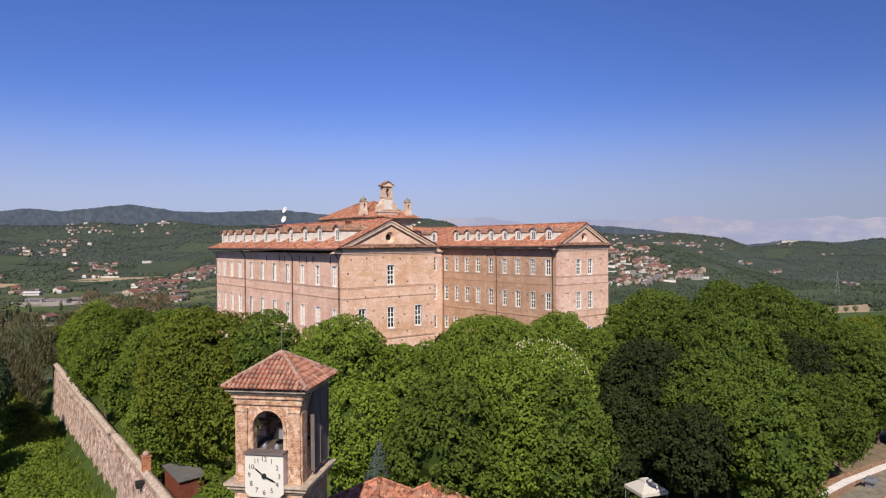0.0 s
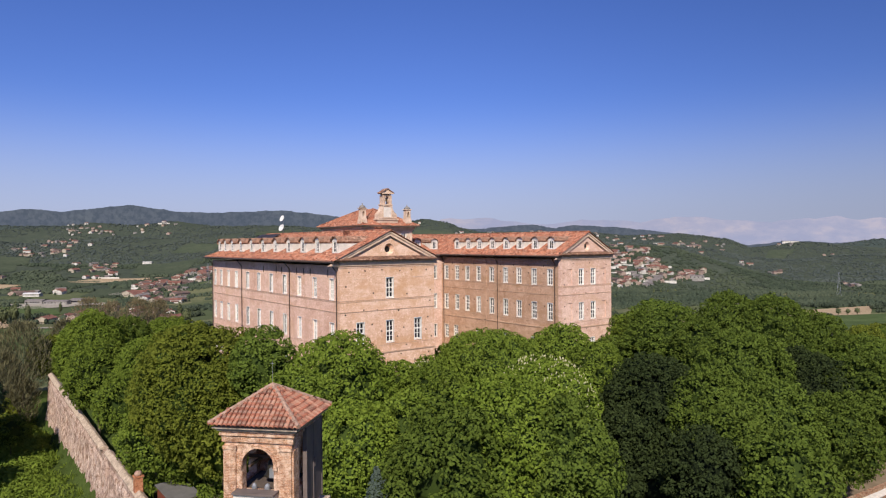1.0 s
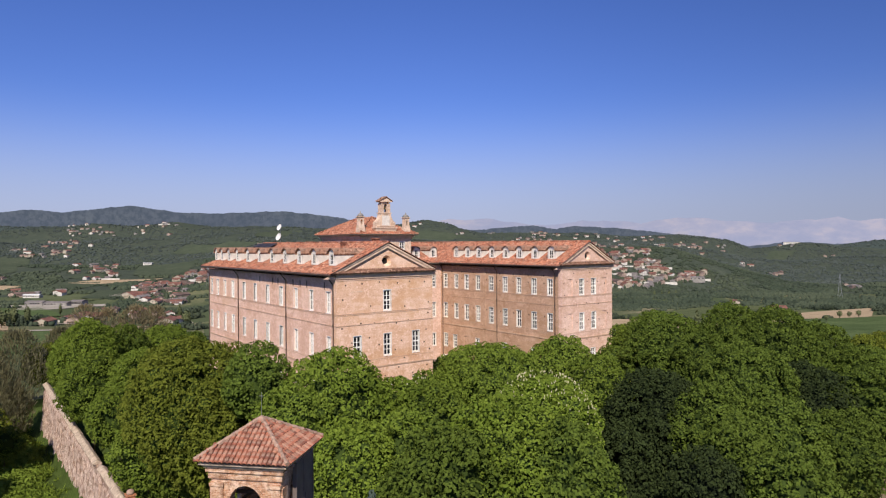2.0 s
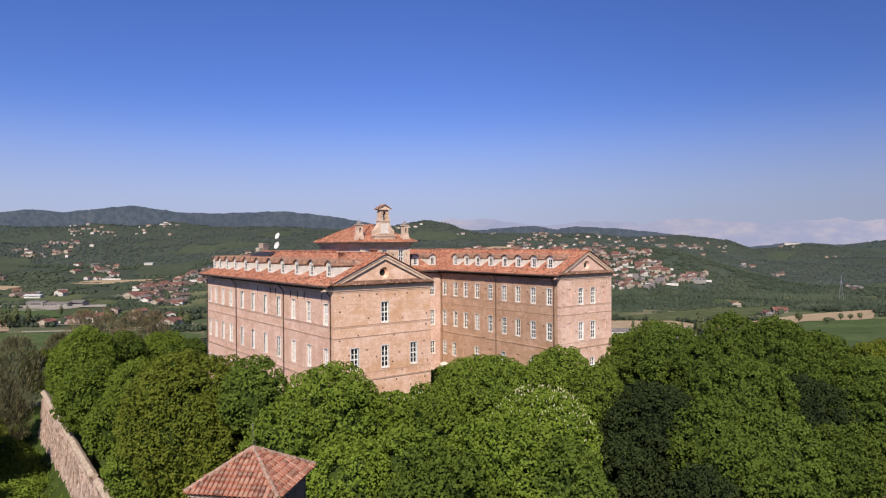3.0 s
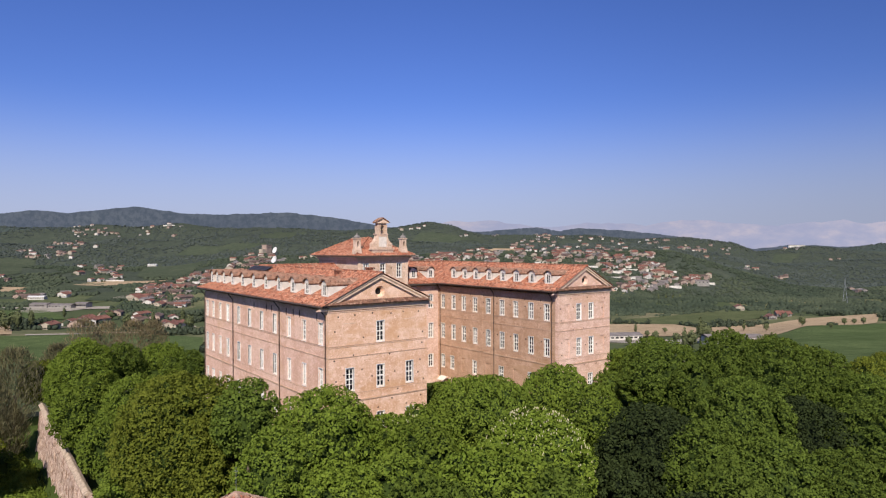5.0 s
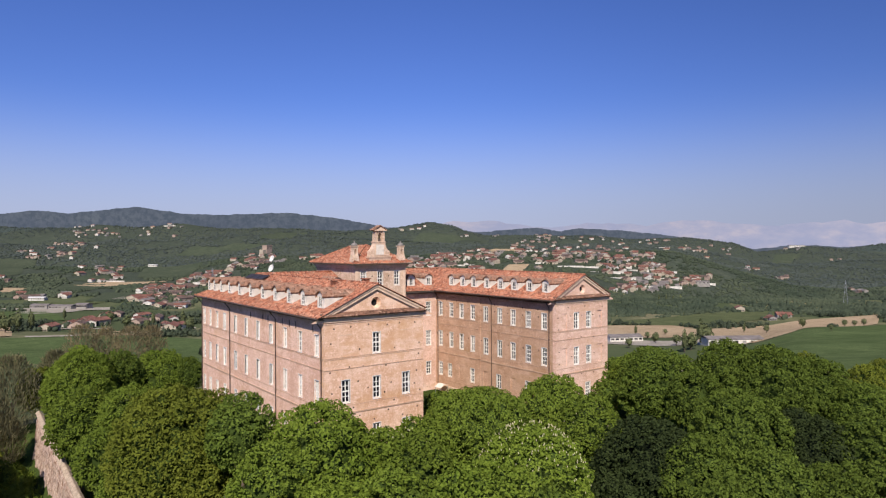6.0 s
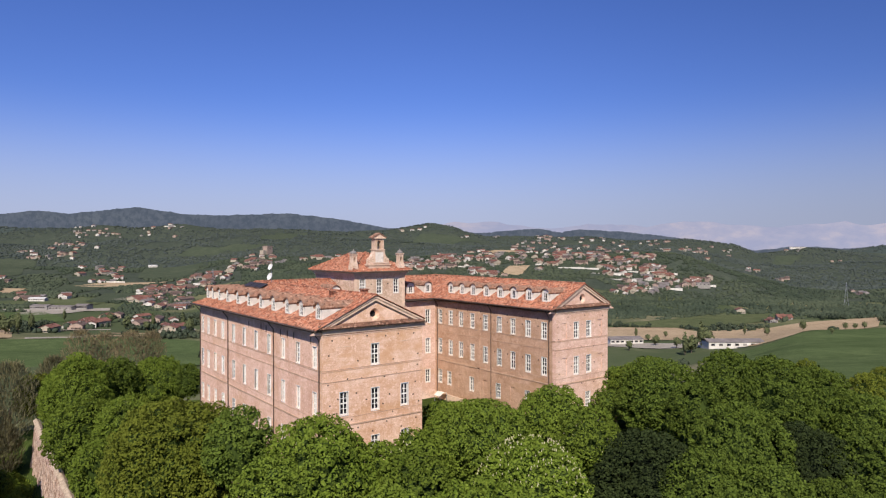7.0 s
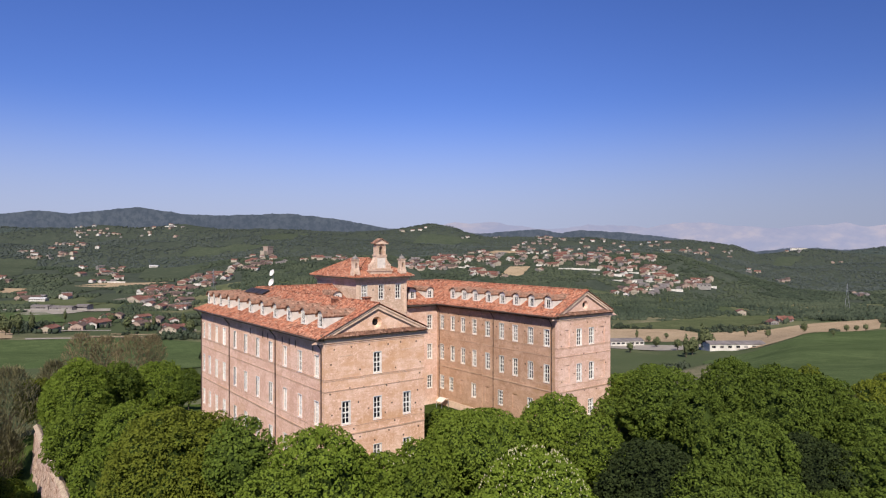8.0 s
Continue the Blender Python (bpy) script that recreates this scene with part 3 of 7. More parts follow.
# inner side of the east wing
INNER = frame_at(RX0, CY, (0, -1, 0), (1, 0, 0))
inner_y = [27.2, 24.2, 21.4, 18.45, 15.15, 11.85, 8.8, 5.5, 2.25]
inner_wins = [(CY - y, *FLOORS[k]) for y in inner_y for k in ("upper", "main")] + [(CY - y, *FLOORS["ground"]) for y in (27.2, 24.6, 18.6, 12.1, 5.6)]
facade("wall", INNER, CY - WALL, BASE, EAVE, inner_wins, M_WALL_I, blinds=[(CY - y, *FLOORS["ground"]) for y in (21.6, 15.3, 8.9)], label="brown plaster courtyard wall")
# south gable of the east wing
SOUTH_R = frame_at(RX0, 0, (1, 0, 0), (0, 1, 0))
r_wins = [(x - RX0, *FLOORS[k]) for x in (40.7, 43.4) for k in ("upper", "main")] + [(43.2 - RX0, *FLOORS["ground"])]
facade("wall", SOUTH_R, RX1 - RX0, BASE, EAVE, r_wins, M_WALL_R, blinds=[(x - RX0, *FLOORS[k]) for x in (38.2, 45.9) for k in ("upper", "main")], label="pale pink gable wall")
facade("wall", frame_at(RX1, WALL, (0, 1, 0), (-1, 0, 0)), LD - 2 * WALL, BASE, EAVE, [], M_WALL_R)
facade("wall", frame_at(RX1, LD, (-1, 0, 0), (0, -1, 0)), RX1, BASE, EAVE, [], M_WALL_R)


def strip(face, u0, u1, z0, z1, out, material, name, label=""):
    return Build().box(u0, u1, -out, 0.02, z0, z1, face).make(name, material, palace, label)


for face, length in ((WEST, LD - WALL), (SOUTH_L, LW), (INNER, CY), (SOUTH_R, RX1 - RX0)):
    for z0, z1, out in ((12.13, 12.20, 0.035), (11.98, 12.04, 0.025), (10.84, 10.93, 0.045), (6.72, 6.77, 0.025), (5.82, 5.98, 0.07)):
        strip(face, 0, length, z0, z1, out, M_BELT, "string_course")
    strip(face, 0, length, BASE, 0.2, 0.12, M_TRIM, "plinth")

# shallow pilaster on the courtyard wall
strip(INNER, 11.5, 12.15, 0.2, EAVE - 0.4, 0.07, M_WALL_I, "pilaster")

# lintel ledges of the two blank upper bays of the near gable
for u in (2.63, 10.67):
    strip(SOUTH_L, u - 0.75, u + 0.75, 14.6, 14.66, 0.03, M_TRIM, "ledge")


M_CORNICE_TILE = tile_mat("cornice_tiles", (0.17, 0.085, 0.058), (0.10, 0.055, 0.04), (0.25, 0.14, 0.10), (0.17, 0.12, 0.09))


def pediment(x0, x1, name_mat):
    """Tympanum with a round opening, horizontal and raking cornices."""
    c, sl = (x0 + x1) / 2, 3.5 / ((x1 - x0) / 2 + 0.95)
    nx0, nz0 = sl / math.hypot(sl, 1), 1 / math.hypot(sl, 1)
    # tympanum with an octagonal-round hole
    n, r, oz = 20, 0.64, 18.0
    vs, fs = [], []
    ring = [(c + r * math.cos(2 * math.pi * i / n), oz + r * 1.05 * math.sin(2 * math.pi * i / n)) for i in range(n)]
    base = EAVE

    def outer(i):
        a = 2 * math.pi * i / n
        dx, dz = math.cos(a), math.sin(a)
        best = 1e9
        for nx, nz, k in ((0, -1, -base), (nx0, nz0, None), (-nx0, nz0, None)):
            if k is None:
                k = nx * c + nz * (CROWN - 0.15)
            den = nx * dx + nz * dz
            if den > 1e-6:
                best = min(best, (k - nx * c - nz * oz) / den)
        return c + dx * best, oz + dz * best

    rim = [outer(i) for i in range(n)]
    for y in (0.0, 0.5):
        k2 = 1.0 if y == 0 else 0.5
        vs += [(c + (p[0] - c) * k2, y, oz + (p[1] - oz) * k2) for p in ring] + [(p[0], y, p[1]) for p in rim]
    for i in range(n):
        j = (i + 1) % n
        fs += [(i, j, n + j, n + i), (2 * n + i, 3 * n + i, 3 * n + j, 2 * n + j), (i, 2 * n + i, 2 * n + j, j)]
    # fill the lower corners and the apex
    k = len(vs)
    low = (base - (CROWN - 0.15)) / -sl
    for y in (0.0, 0.5):
        vs += [(c - low, y, base), (c + low, y, base), (c, y, CROWN - 0.15)]
    order = [min(range(n), key=lambda i: (rim[i][0] - q[0]) ** 2 + (rim[i][1] - q[1]) ** 2) for q in ((c - low, base), (c + low, base), (c, CROWN - 0.15))]
    for q, i in enumerate(order):
        for s in (-1, 0):
            fs.append((k + q, n + (i + s) % n, n + (i + s + 1) % n))
    mesh_ob("tympanum", vs, fs, name_mat, palace, label="plastered pediment with a round opening")
    # near-black disc as the shade at the back of the round opening
    Build().lathe([(0.4, 0), (0.4, 0.05)], 20, Matrix.Translation((c, 0.49, 18.0)) @ Matrix.Rotation(radians(90), 4, "X")).make("oculus", M_HOLE_SHADE, palace)
    # horizontal cornice in three steps, dark soffit board on top
    b = Build()
    for z0, z1, out in ((EAVE - 0.24, EAVE - 0.18, 0.05), (EAVE - 0.02, EAVE + 0.16, 0.12), (EAVE + 0.16, EAVE + 0.42, 0.2), (EAVE + 0.42, EAVE + 0.56, 0.34)):
        b.box(x0 - out * 0.62, x1 + 0.1, -out, 0.03, z0, z1)
    b.make("cornice", M_TRIM, palace, "stepped stone cornice")
    b = Build()
    n2 = int((x1 - x0 + 0.6) / 0.24)
    for k in range(n2):
        u = x0 - 0.5 + (x1 - x0 + 0.6) * (k + 0.5) / n2
        b.tube((u, -0.54, EAVE + 0.57), (u, 0.05, EAVE + 0.98), 0.13, 0.12, 6)
    b.make("cornice_tiles", M_CORNICE_TILE, palace, "strip of brown tiles along the cornice")
    # raking cornices
    for s in (-1, 1):
        b = Build()
        for drop, thick, out in ((0.0, 0.20, 0.34), (0.20, 0.16, 0.22), (0.36, 0.18, 0.26), (0.54, 0.12, 0.10)):
            floor = EAVE + 0.565
            rt, rb = (CROWN - drop - floor) / sl, (CROWN - drop - thick - floor) / sl
            prof = [(c, 0, CROWN - drop), (c + s * rt, 0, floor), (c + s * rb, 0, floor), (c, 0, CROWN - drop - thick)]
            lim = x1 + 0.12 - c
            lim = lim if s > 0 else c - x0 + 0.45
            if rt > lim:
                zt, zb = CROWN - drop - sl * lim, max(floor, CROWN - drop - thick - sl * lim)
                prof = [(c, 0, CROWN - drop), (c + s * lim, 0, zt), (c + s * lim, 0, zb)] + ([(c + s * rb, 0, floor)] if rb < lim else []) + [(c, 0, CROWN - drop - thick)]
            b.prism(prof if s > 0 else prof[::-1], (0, 0.03, 0), (0, -out, 0))
        b.make("raking_cornice", M_TRIM, palace, "sloping pediment cornice")


pediment(0, LW, M_WALL_G)
pediment(RX0, RX1, M_WALL_R)


def tiled_slope(name, start, along, inward, length, run, rise, limit, parent, rib=0.24, material=None, rows=6, skip=None):
    """A roof slope of barrel-tile ribs: start at one end of the eave; limit(s) is the run to the hip or ridge at s metres along."""
    a, i = Vector(along).normalized(), Vector(inward).normalized()
    n = int(length / (rib / 4))
    vs, fs = [], []
    for k in range(n + 1):
        s = length * k / n
        lim = max(0.02, limit(s))
        up = 0.065 * math.sin(2 * math.pi * s / rib)
        for r in range(rows + 1):
            q = lim * r / rows
            p = Vector(start) + a * s + i * q
            sag = 0.05 * noise.noise(Vector((p.x * 0.35, p.y * 0.35, 1))) + 0.02 * noise.noise(Vector((p.x * 1.6, p.y * 1.6, 5)))
            vs.append((p.x, p.y, p.z + rise * q / run + up + sag))
    for k in range(n):
        for r in range(rows):
            m = k * (rows + 1) + r
            fs.append((m, m + rows + 1, m + rows + 2, m + 1))
    flip = a.cross(i).z < 0
    return mesh_ob(name, vs, [f[::-1] for f in fs] if flip else fs, material or M_TILE, parent, label="old red barrel-tile roof slope")


OV, OF, ZE = 0.95, 0.50, 16.72                     # overhang, height of the eave's edge
RUN_L, RUN_R = LW / 2 + OV, (RX1 - RX0) / 2 + OV
RISE = CROWN + 0.12 - ZE
tiled_slope("roof", (-OV, -OF, ZE), (0, 1, 0), (1, 0, 0), LD + OV + OF, RUN_L, RISE, lambda s: min(RUN_L, LD + OV + OF - s), palace)
OE = 0.22                                # the eastern slopes hardly overhang
LIFT, RE_L, RE_R = (OV - OE) * RISE / RUN_L, RUN_L - OV + OE, RUN_R - OV + OE
tiled_slope("roof", (LW + OE, -OF, ZE + LIFT), (0, 1, 0), (-1, 0, 0), CY + 7, RE_L, RISE - LIFT, lambda s: RE_L, palace)
tiled_slope("roof", (RX0 - OV, -OF, ZE), (0, 1, 0), (1, 0, 0), CY + 7, RUN_R, RISE, lambda s: RUN_R, palace)
tiled_slope("roof", (RX1 + OE, -OF, ZE + LIFT), (0, 1, 0), (-1, 0, 0), LD + OV + OF, RE_R, RISE - LIFT, lambda s: min(RE_R, LD + OV + OF - s), palace)
RUN_C = (LD - CY) / 2 + OV
tiled_slope("roof", (LW - 5, CY - OV, ZE), (1, 0, 0), (0, 1, 0), 19.7 - LW + 5, RUN_C, RISE, lambda s: RUN_C, palace)
tiled_slope("roof", (29.5, CY - OV, ZE), (1, 0, 0), (0, 1, 0), RX0 + 5 - 29.5, RUN_C, RISE, lambda s: RUN_C, palace)
tiled_slope("roof", (-OV, LD + OV, ZE), (1, 0, 0), (0, -1, 0), RX1 + 2 * OV, RUN_C, RISE, lambda s: min(RUN_C, s, RX1 + 2 * OV - s), palace)
# eaves: dark timber soffit and fascia
for x0, x1, y0, y1 in ((-OV, 0, -0.2, LD + OV), (LW, LW + 0.18, 0, CY), (RX0 - OV, RX0, -0.2, CY - OV), (RX1, RX1 + 0.18, -0.2, LD + OV), (LW + OV, 19.7, CY - OV, CY), (29.5, RX0 - OV, CY - OV, CY), (-OV, RX1 + OV, LD, LD + OV)):
    Build().box(x0, x1, y0, y1, ZE - 0.30, ZE - 0.10).make("eave", M_SOFFIT, palace, "dark timber eave")
# ridge tiles
for p, q in (((LW / 2, -OF, CROWN + 0.12), (LW / 2, LD - RUN_L + OV, CROWN + 0.12)), (((RX0 + RX1) / 2, -OF, CROWN + 0.12), ((RX0 + RX1) / 2, LD - RUN_R + OV, CROWN + 0.12)), ((LW / 2, CY + RUN_C - OV, CROWN + 0.12), (19.5, CY + RUN_C - OV, CROWN + 0.12)), ((29.6, CY + RUN_C - OV, CROWN + 0.12), ((RX0 + RX1) / 2, CY + RUN_C - OV, CROWN + 0.12))):
    b, p, q = Build(), Vector(p), Vector(q)
    n = int((q - p).length / 0.45)
    for k in range(n):
        b.tube(p.lerp(q, k / n), p.lerp(q, (k + 1.12) / n) + Vector((0, 0, 0.02)), 0.15, 0.12, 6)
    b.make("ridge_tiles", M_TILE, palace)


# ---------------------------------------------------------------- palace: middle tower, belfry, dormers, pipes
TX0, TX1, TY0, TY1, TZ = 19.75, 29.45, 28.0, 41.8, 21.45
TOWER = frame_at(TX0, TY0, (1, 0, 0), (0, 1, 0))
facade("wall", TOWER, TX1 - TX0, BASE, TZ, [(x - TX0, 17.9, 20.35) for x in (21.25, 24.45, 27.7)], M_WALL_T, label="cream and pink plaster tower wall")
facade("wall", frame_at(TX0, TY1, (0, -1, 0), (1, 0, 0)), TY1 - TY0 - WALL, 15, TZ, [], M_WALL_T)
facade("wall", frame_at(TX1, TY0 + WALL, (0, 1, 0), (-1, 0, 0)), TY1 - TY0 - WALL, 15, TZ, [], M_WALL_T)
facade("wall", frame_at(TX1 - WALL, TY1, (-1, 0, 0), (0, -1, 0)), TX1 - TX0 - 2 * WALL, 15, TZ, [], M_WALL_T)
for u in (0.0, TX1 - TX0 - 0.55):
    strip(TOWER, u, u + 0.55, 15.5, TZ - 0.62, 0.06, M_TRIM, "corner_pilaster")
b = Build()
for z0, z1, out in ((TZ - 0.62, TZ - 0.45, 0.14), (TZ - 0.45, TZ - 0.2, 0.3), (TZ - 0.2, TZ, 0.5)):
    b.box(TX0 - out, TX1 + out, TY0 - out, TY1 + out, z0, z1)
b.make("cornice", M_TRIM, palace, "moulded tower cornice")
TO = 0.95
Build().box(TX0 - TO, TX1 + TO, TY0 - TO, TY1 + TO, TZ, TZ + 0.16).make("eave", M_SOFFIT, palace, "dark timber eave")
hw, hd = (TX1 - TX0) / 2 + TO, (TY1 - TY0) / 2 + TO
W2, D2 = 2 * hw, 2 * hd
TR = 3.0
for start, along, inward, length in (((TX0 - TO, TY0 - TO, TZ + 0.2), (1, 0, 0), (0, 1, 0), W2), ((TX0 - TO, TY1 + TO, TZ + 0.2), (1, 0, 0), (0, -1, 0), W2),
                                     ((TX0 - TO, TY0 - TO, TZ + 0.2), (0, 1, 0), (1, 0, 0), D2), ((TX1 + TO, TY0 - TO, TZ + 0.2), (0, 1, 0), (-1, 0, 0), D2)):
    tiled_slope("roof", start, along, inward, length, hw, TR, lambda s, L=length: min(hw, s, L - s), palace)
for cx, cy in ((TX0 - TO, TY0 - TO), (TX1 + TO, TY0 - TO), (TX0 - TO, TY1 + TO), (TX1 + TO, TY1 + TO)):
    p = Vector((cx, cy, TZ + 0.24))
    q = Vector(((TX0 + TX1) / 2, TY0 - TO + hw if cy < 30 else TY1 + TO - hw, TZ + 0.24 + TR))
    b = Build()
    for k in range(16):
        b.tube(p.lerp(q, k / 16), p.lerp(q, (k + 1.1) / 16), 0.15, 0.12, 6)
    b.make("hip_tiles", M_TILE, palace)

# belfry gable over the tower's front
BX, BY, BZ = 24.45, TY0 - 0.1, TZ + 0.15
b = Build().box(BX - 2.05, BX + 2.05, BY, BY + 1.3, BZ, BZ + 0.95).box(BX - 2.18, BX + 2.18, BY - 0.12, BY + 1.4, BZ + 0.95, BZ + 1.15)
prof = [(-1.92, 1.15), (-1.88, 2.0), (-1.66, 2.15), (-1.42, 2.35), (-1.16, 2.75), (-1.02, 3.2), (-0.96, 3.45)]
outline = [(BX + u, BY + 0.1, BZ + z) for u, z in prof] + [(BX - u, BY + 0.1, BZ + z) for u, z in prof[::-1]]
b.prism(outline[::-1], (0, 0, 0), (0, 1.0, 0))
b.box(BX - 1.1, BX + 1.1, BY, BY + 1.25, BZ + 3.45, BZ + 3.62)
b.make("belfry_base", M_WALL_T, palace, "cream belfry base with curved shoulders")
Build().box(BX - 0.74, BX + 0.74, BY + 0.04, BY + 0.12, BZ + 1.45, BZ + 3.1).make("inscription_panel", M_WHITEWASH, palace, "pale plaster panel")


def arch_wall(b, w, z0, z1, ow, spring, y0, y1, m=None, sill=None, n=10):
    """Wall from -w to w with an arched opening of half width ow, springing at that height."""
    m = m or Matrix.Identity(4)
    sill = z0 if sill is None else sill
    b.box(-w, -ow, y0, y1, z0, z1, m).box(ow, w, y0, y1, z0, z1, m)
    if sill > z0:
        b.box(-ow, ow, y0, y1, z0, sill, m)
    arc = [(ow * math.cos(math.pi * i / n), spring + ow * math.sin(math.pi * i / n)) for i in range(n + 1)]
    for i in range(n):
        (xa, za), (xb, zb) = arc[i], arc[i + 1]
        vs = [m @ Vector(p) for y in (y0, y1) for p in ((xb, y, zb), (xa, y, za), (xa, y, z1), (xb, y, z1))]
        b.add(vs, [(0, 1, 2, 3), (7, 6, 5, 4), (0, 4, 5, 1), (2, 6, 7, 3)])
    return b


m = Matrix.Translation((BX, BY, BZ))
b = arch_wall(Build(), 0.8, 3.62, 5.35, 0.33, 4.7, 0.15, 1.0, m)
b.box(-0.88, -0.6, 0.05, 1.1, 3.62, 5.1, m).box(0.6, 0.88, 0.05, 1.1, 3.62, 5.1, m)
b.make("belfry_niche", M_WALL_T, palace, "open arched bell niche")
b = Build().box(-1.15, 1.15, -0.1, 1.25, 5.35, 5.52, m)
b.prism([m @ Vector(p) for p in ((-1.1, 0, 5.52), (1.1, 0, 5.52), (0, 0, 6.15))], (0, 0, 0), (0, 1.1, 0))
b.make("belfry_pediment", M_TRIM, palace)
for s in (-1, 1):
    b = Build()
    v = [m @ Vector(p) for p in ((0, -0.16, 6.32), (s * 1.3, -0.16, 5.56), (s * 1.3, -0.16, 5.46), (0, -0.16, 6.2))]
    b.prism(v if s > 0 else v[::-1], (0, 1.45, 0), (0, 0, 0)).make("belfry_roof", M_HOOD, palace)
b = Build().lathe([(0.03, 0.55), (0.1, 0.55), (0.16, 0.45), (0.2, 0.15), (0.28, 0.0), (0.27, -0.02)], 12, m @ Matrix.Translation((0, 0.55, 4.15)))
b.make("bell", simple("bronze", (0.09, 0.075, 0.04), 0.45, 0.3, 4, 0.8), palace, "small dark bronze bell")
# corner finials: square pillars with small arched niche and leaded cap
M_LEAD = simple("weathered_lead", (0.22, 0.20, 0.185), 0.7, 0.3, 3.0)
for fx in (TX0 + 0.05, TX1 - 0.75):
    f = Matrix.Translation((fx, TY0 + 0.35, TZ + 0.3)) @ Matrix.Diagonal((0.98, 0.98, 1.36, 1.0))
    b = Build().box(-0.62, 0.62, -0.55, 0.55, -0.3, 0.6, f).box(-0.57, 0.57, -0.5, 0.5, 0.6, 0.8, f).box(-0.52, 0.52, -0.44, 0.44, 0.8, 1.0, f)
    arch_wall(b, 0.46, 1.0, 1.85, 0.2, 1.45, -0.42, 0.42, f)
    b.box(-0.52, 0.52, -0.46, 0.46, 1.85, 1.93, f).box(-0.6, 0.6, -0.54, 0.54, 1.93, 2.03, f)
    b.make("finial", M_WALL_T, palace, "plastered corner finial with a niche")
    Build().lathe([(0.58, 2.03), (0.52, 2.16), (0.38, 2.3), (0.2, 2.38), (0.06, 2.42), (0.10, 2.52), (0.02, 2.62)], 10, f).make("cap", M_LEAD, palace, "weathered lead cap", True)
# mouldings of the belfry base and a small gable behind it
for z in (1.3, 3.25):
    Build().box(BX - 1.02 if z > 3 else BX - 1.7, BX + 1.02 if z > 3 else BX + 1.7, BY + 0.02, BY + 0.1, BZ + z, BZ + z + 0.12).make("moulding", M_TRIM, palace)
for s in (-1, 1):
    Build().box(BX + s * 0.88 - 0.09, BX + s * 0.88 + 0.09, BY + 0.03, BY + 0.11, BZ + 1.42, BZ + 3.25).make("moulding", M_TRIM, palace)
gx, gy, gz = BX - 2.9, TY0 + 1.6, TZ + 1.1
Build().prism([(gx - 0.8, gy, gz - 0.6), (gx + 0.8, gy, gz - 0.6), (gx, gy, gz + 0.75)], (0, 0, 0), (0, 2.2, 0)).make("roof_gablet", M_WALL_T, palace, "small gablet on the tower roof")
for s in (-1, 1):
    pr = [(gx, gy - 0.15, gz + 0.78), (gx + s * 0.98, gy - 0.15, gz - 0.72), (gx + s * 0.98, gy - 0.15, gz - 0.6), (gx, gy - 0.15, gz + 0.92)]
    Build().prism(pr if s < 0 else pr[::-1], (0, 0, 0), (0, 2.4, 0)).make("gablet_roof", M_TILE, palace)


# dormers
def dormer_data(w=0.80, h=1.5, slope=0.46):
    """Meshes of a dormer: body with cheeks, tiled hood, window; front at depth 0, depth grows into the roof."""
    n, spring = 10, h - 0.38
    depth = (h + 0.35) / slope
    arc = [(w * math.cos(math.pi * i / n), spring + 0.62 * w * math.sin(math.pi * i / n) * 1.25) for i in range(n + 1)]
    shape = [(-w, -0.15), (w, -0.15)] + arc
    b = Build()
    k = len(shape)
    vs = [(u, 0, z) for u, z in shape] + [(u, max(0.06, (z + 0.3) / slope), z) for u, z in shape]
    b.add(vs, [tuple(range(k))] + [(i, k + i, k + (i + 1) % k, (i + 1) % k) for i in range(k)])
    # raised surround of the window
    b.box(-0.56, -0.36, -0.06, 0.02, 0.02, spring + 0.16).box(0.36, 0.56, -0.06, 0.02, 0.02, spring + 0.16).box(-0.56, 0.56, -0.06, 0.02, spring + 0.163, spring + 0.28).box(-0.52, 0.52, -0.1, 0.02, -0.07, 0.02)
    hood = Build()
    n = 40                               # eight rounded tile rows over the arch
    big = [((w + 0.10 + 0.045 * abs(math.sin(8 * math.pi * i / n))) * math.cos(math.pi * i / n), spring + 0.03 + 0.62 * (w + 0.10 + 0.07 * abs(math.sin(8 * math.pi * i / n))) * 1.3 * math.sin(math.pi * i / n)) for i in range(n + 1)]
    vs = [(u, -0.24, z) for u, z in big] + [(u, (z + 0.42) / slope, z) for u, z in big] + [(u * 0.9, -0.24, z - 0.09) for u, z in big] + [(u * 0.9, (z + 0.42) / slope, z - 0.09) for u, z in big]
    q = n + 1
    fs = [(i, i + 1, q + i + 1, q + i) for i in range(n)] + [(2 * q + i + 1, 2 * q + i, 3 * q + i, 3 * q + i + 1) for i in range(n)] + [(i + 1, i, 2 * q + i, 2 * q + i + 1) for i in range(n)] + [(0, q, 3 * q, 2 * q), (q - 1, 3 * q - 1, 4 * q - 1, 2 * q - 1)]
    hood.add(vs, fs)
    g = Build().box(-0.36, 0.36, -0.012, 0.02, 0.02, spring + 0.16)
    fr = Build()
    for x0, x1, z0, z1 in ((-0.36, -0.29, 0.02, spring + 0.16), (0.29, 0.36, 0.02, spring + 0.16), (-0.29, 0.29, 0.02, 0.1), (-0.29, 0.29, spring + 0.08, spring + 0.16), (-0.035, 0.035, 0.1, spring + 0.08), (-0.29, 0.29, 0.45, 0.5)):
        fr.box(x0, x1, -0.035, -0.004, z0, z1)
    out = []
    for one, mat, nm in ((b, M_WHITEWASH, "dormer"), (hood, M_HOOD, "hood"), (fr, M_WHITE, "window_frame"), (g, M_GLASS, "pane")):
        ob = one.make(nm, mat)
        out.append(ob.data)
        bpy.data.objects.remove(ob)
    return out


DORMER = dormer_data()


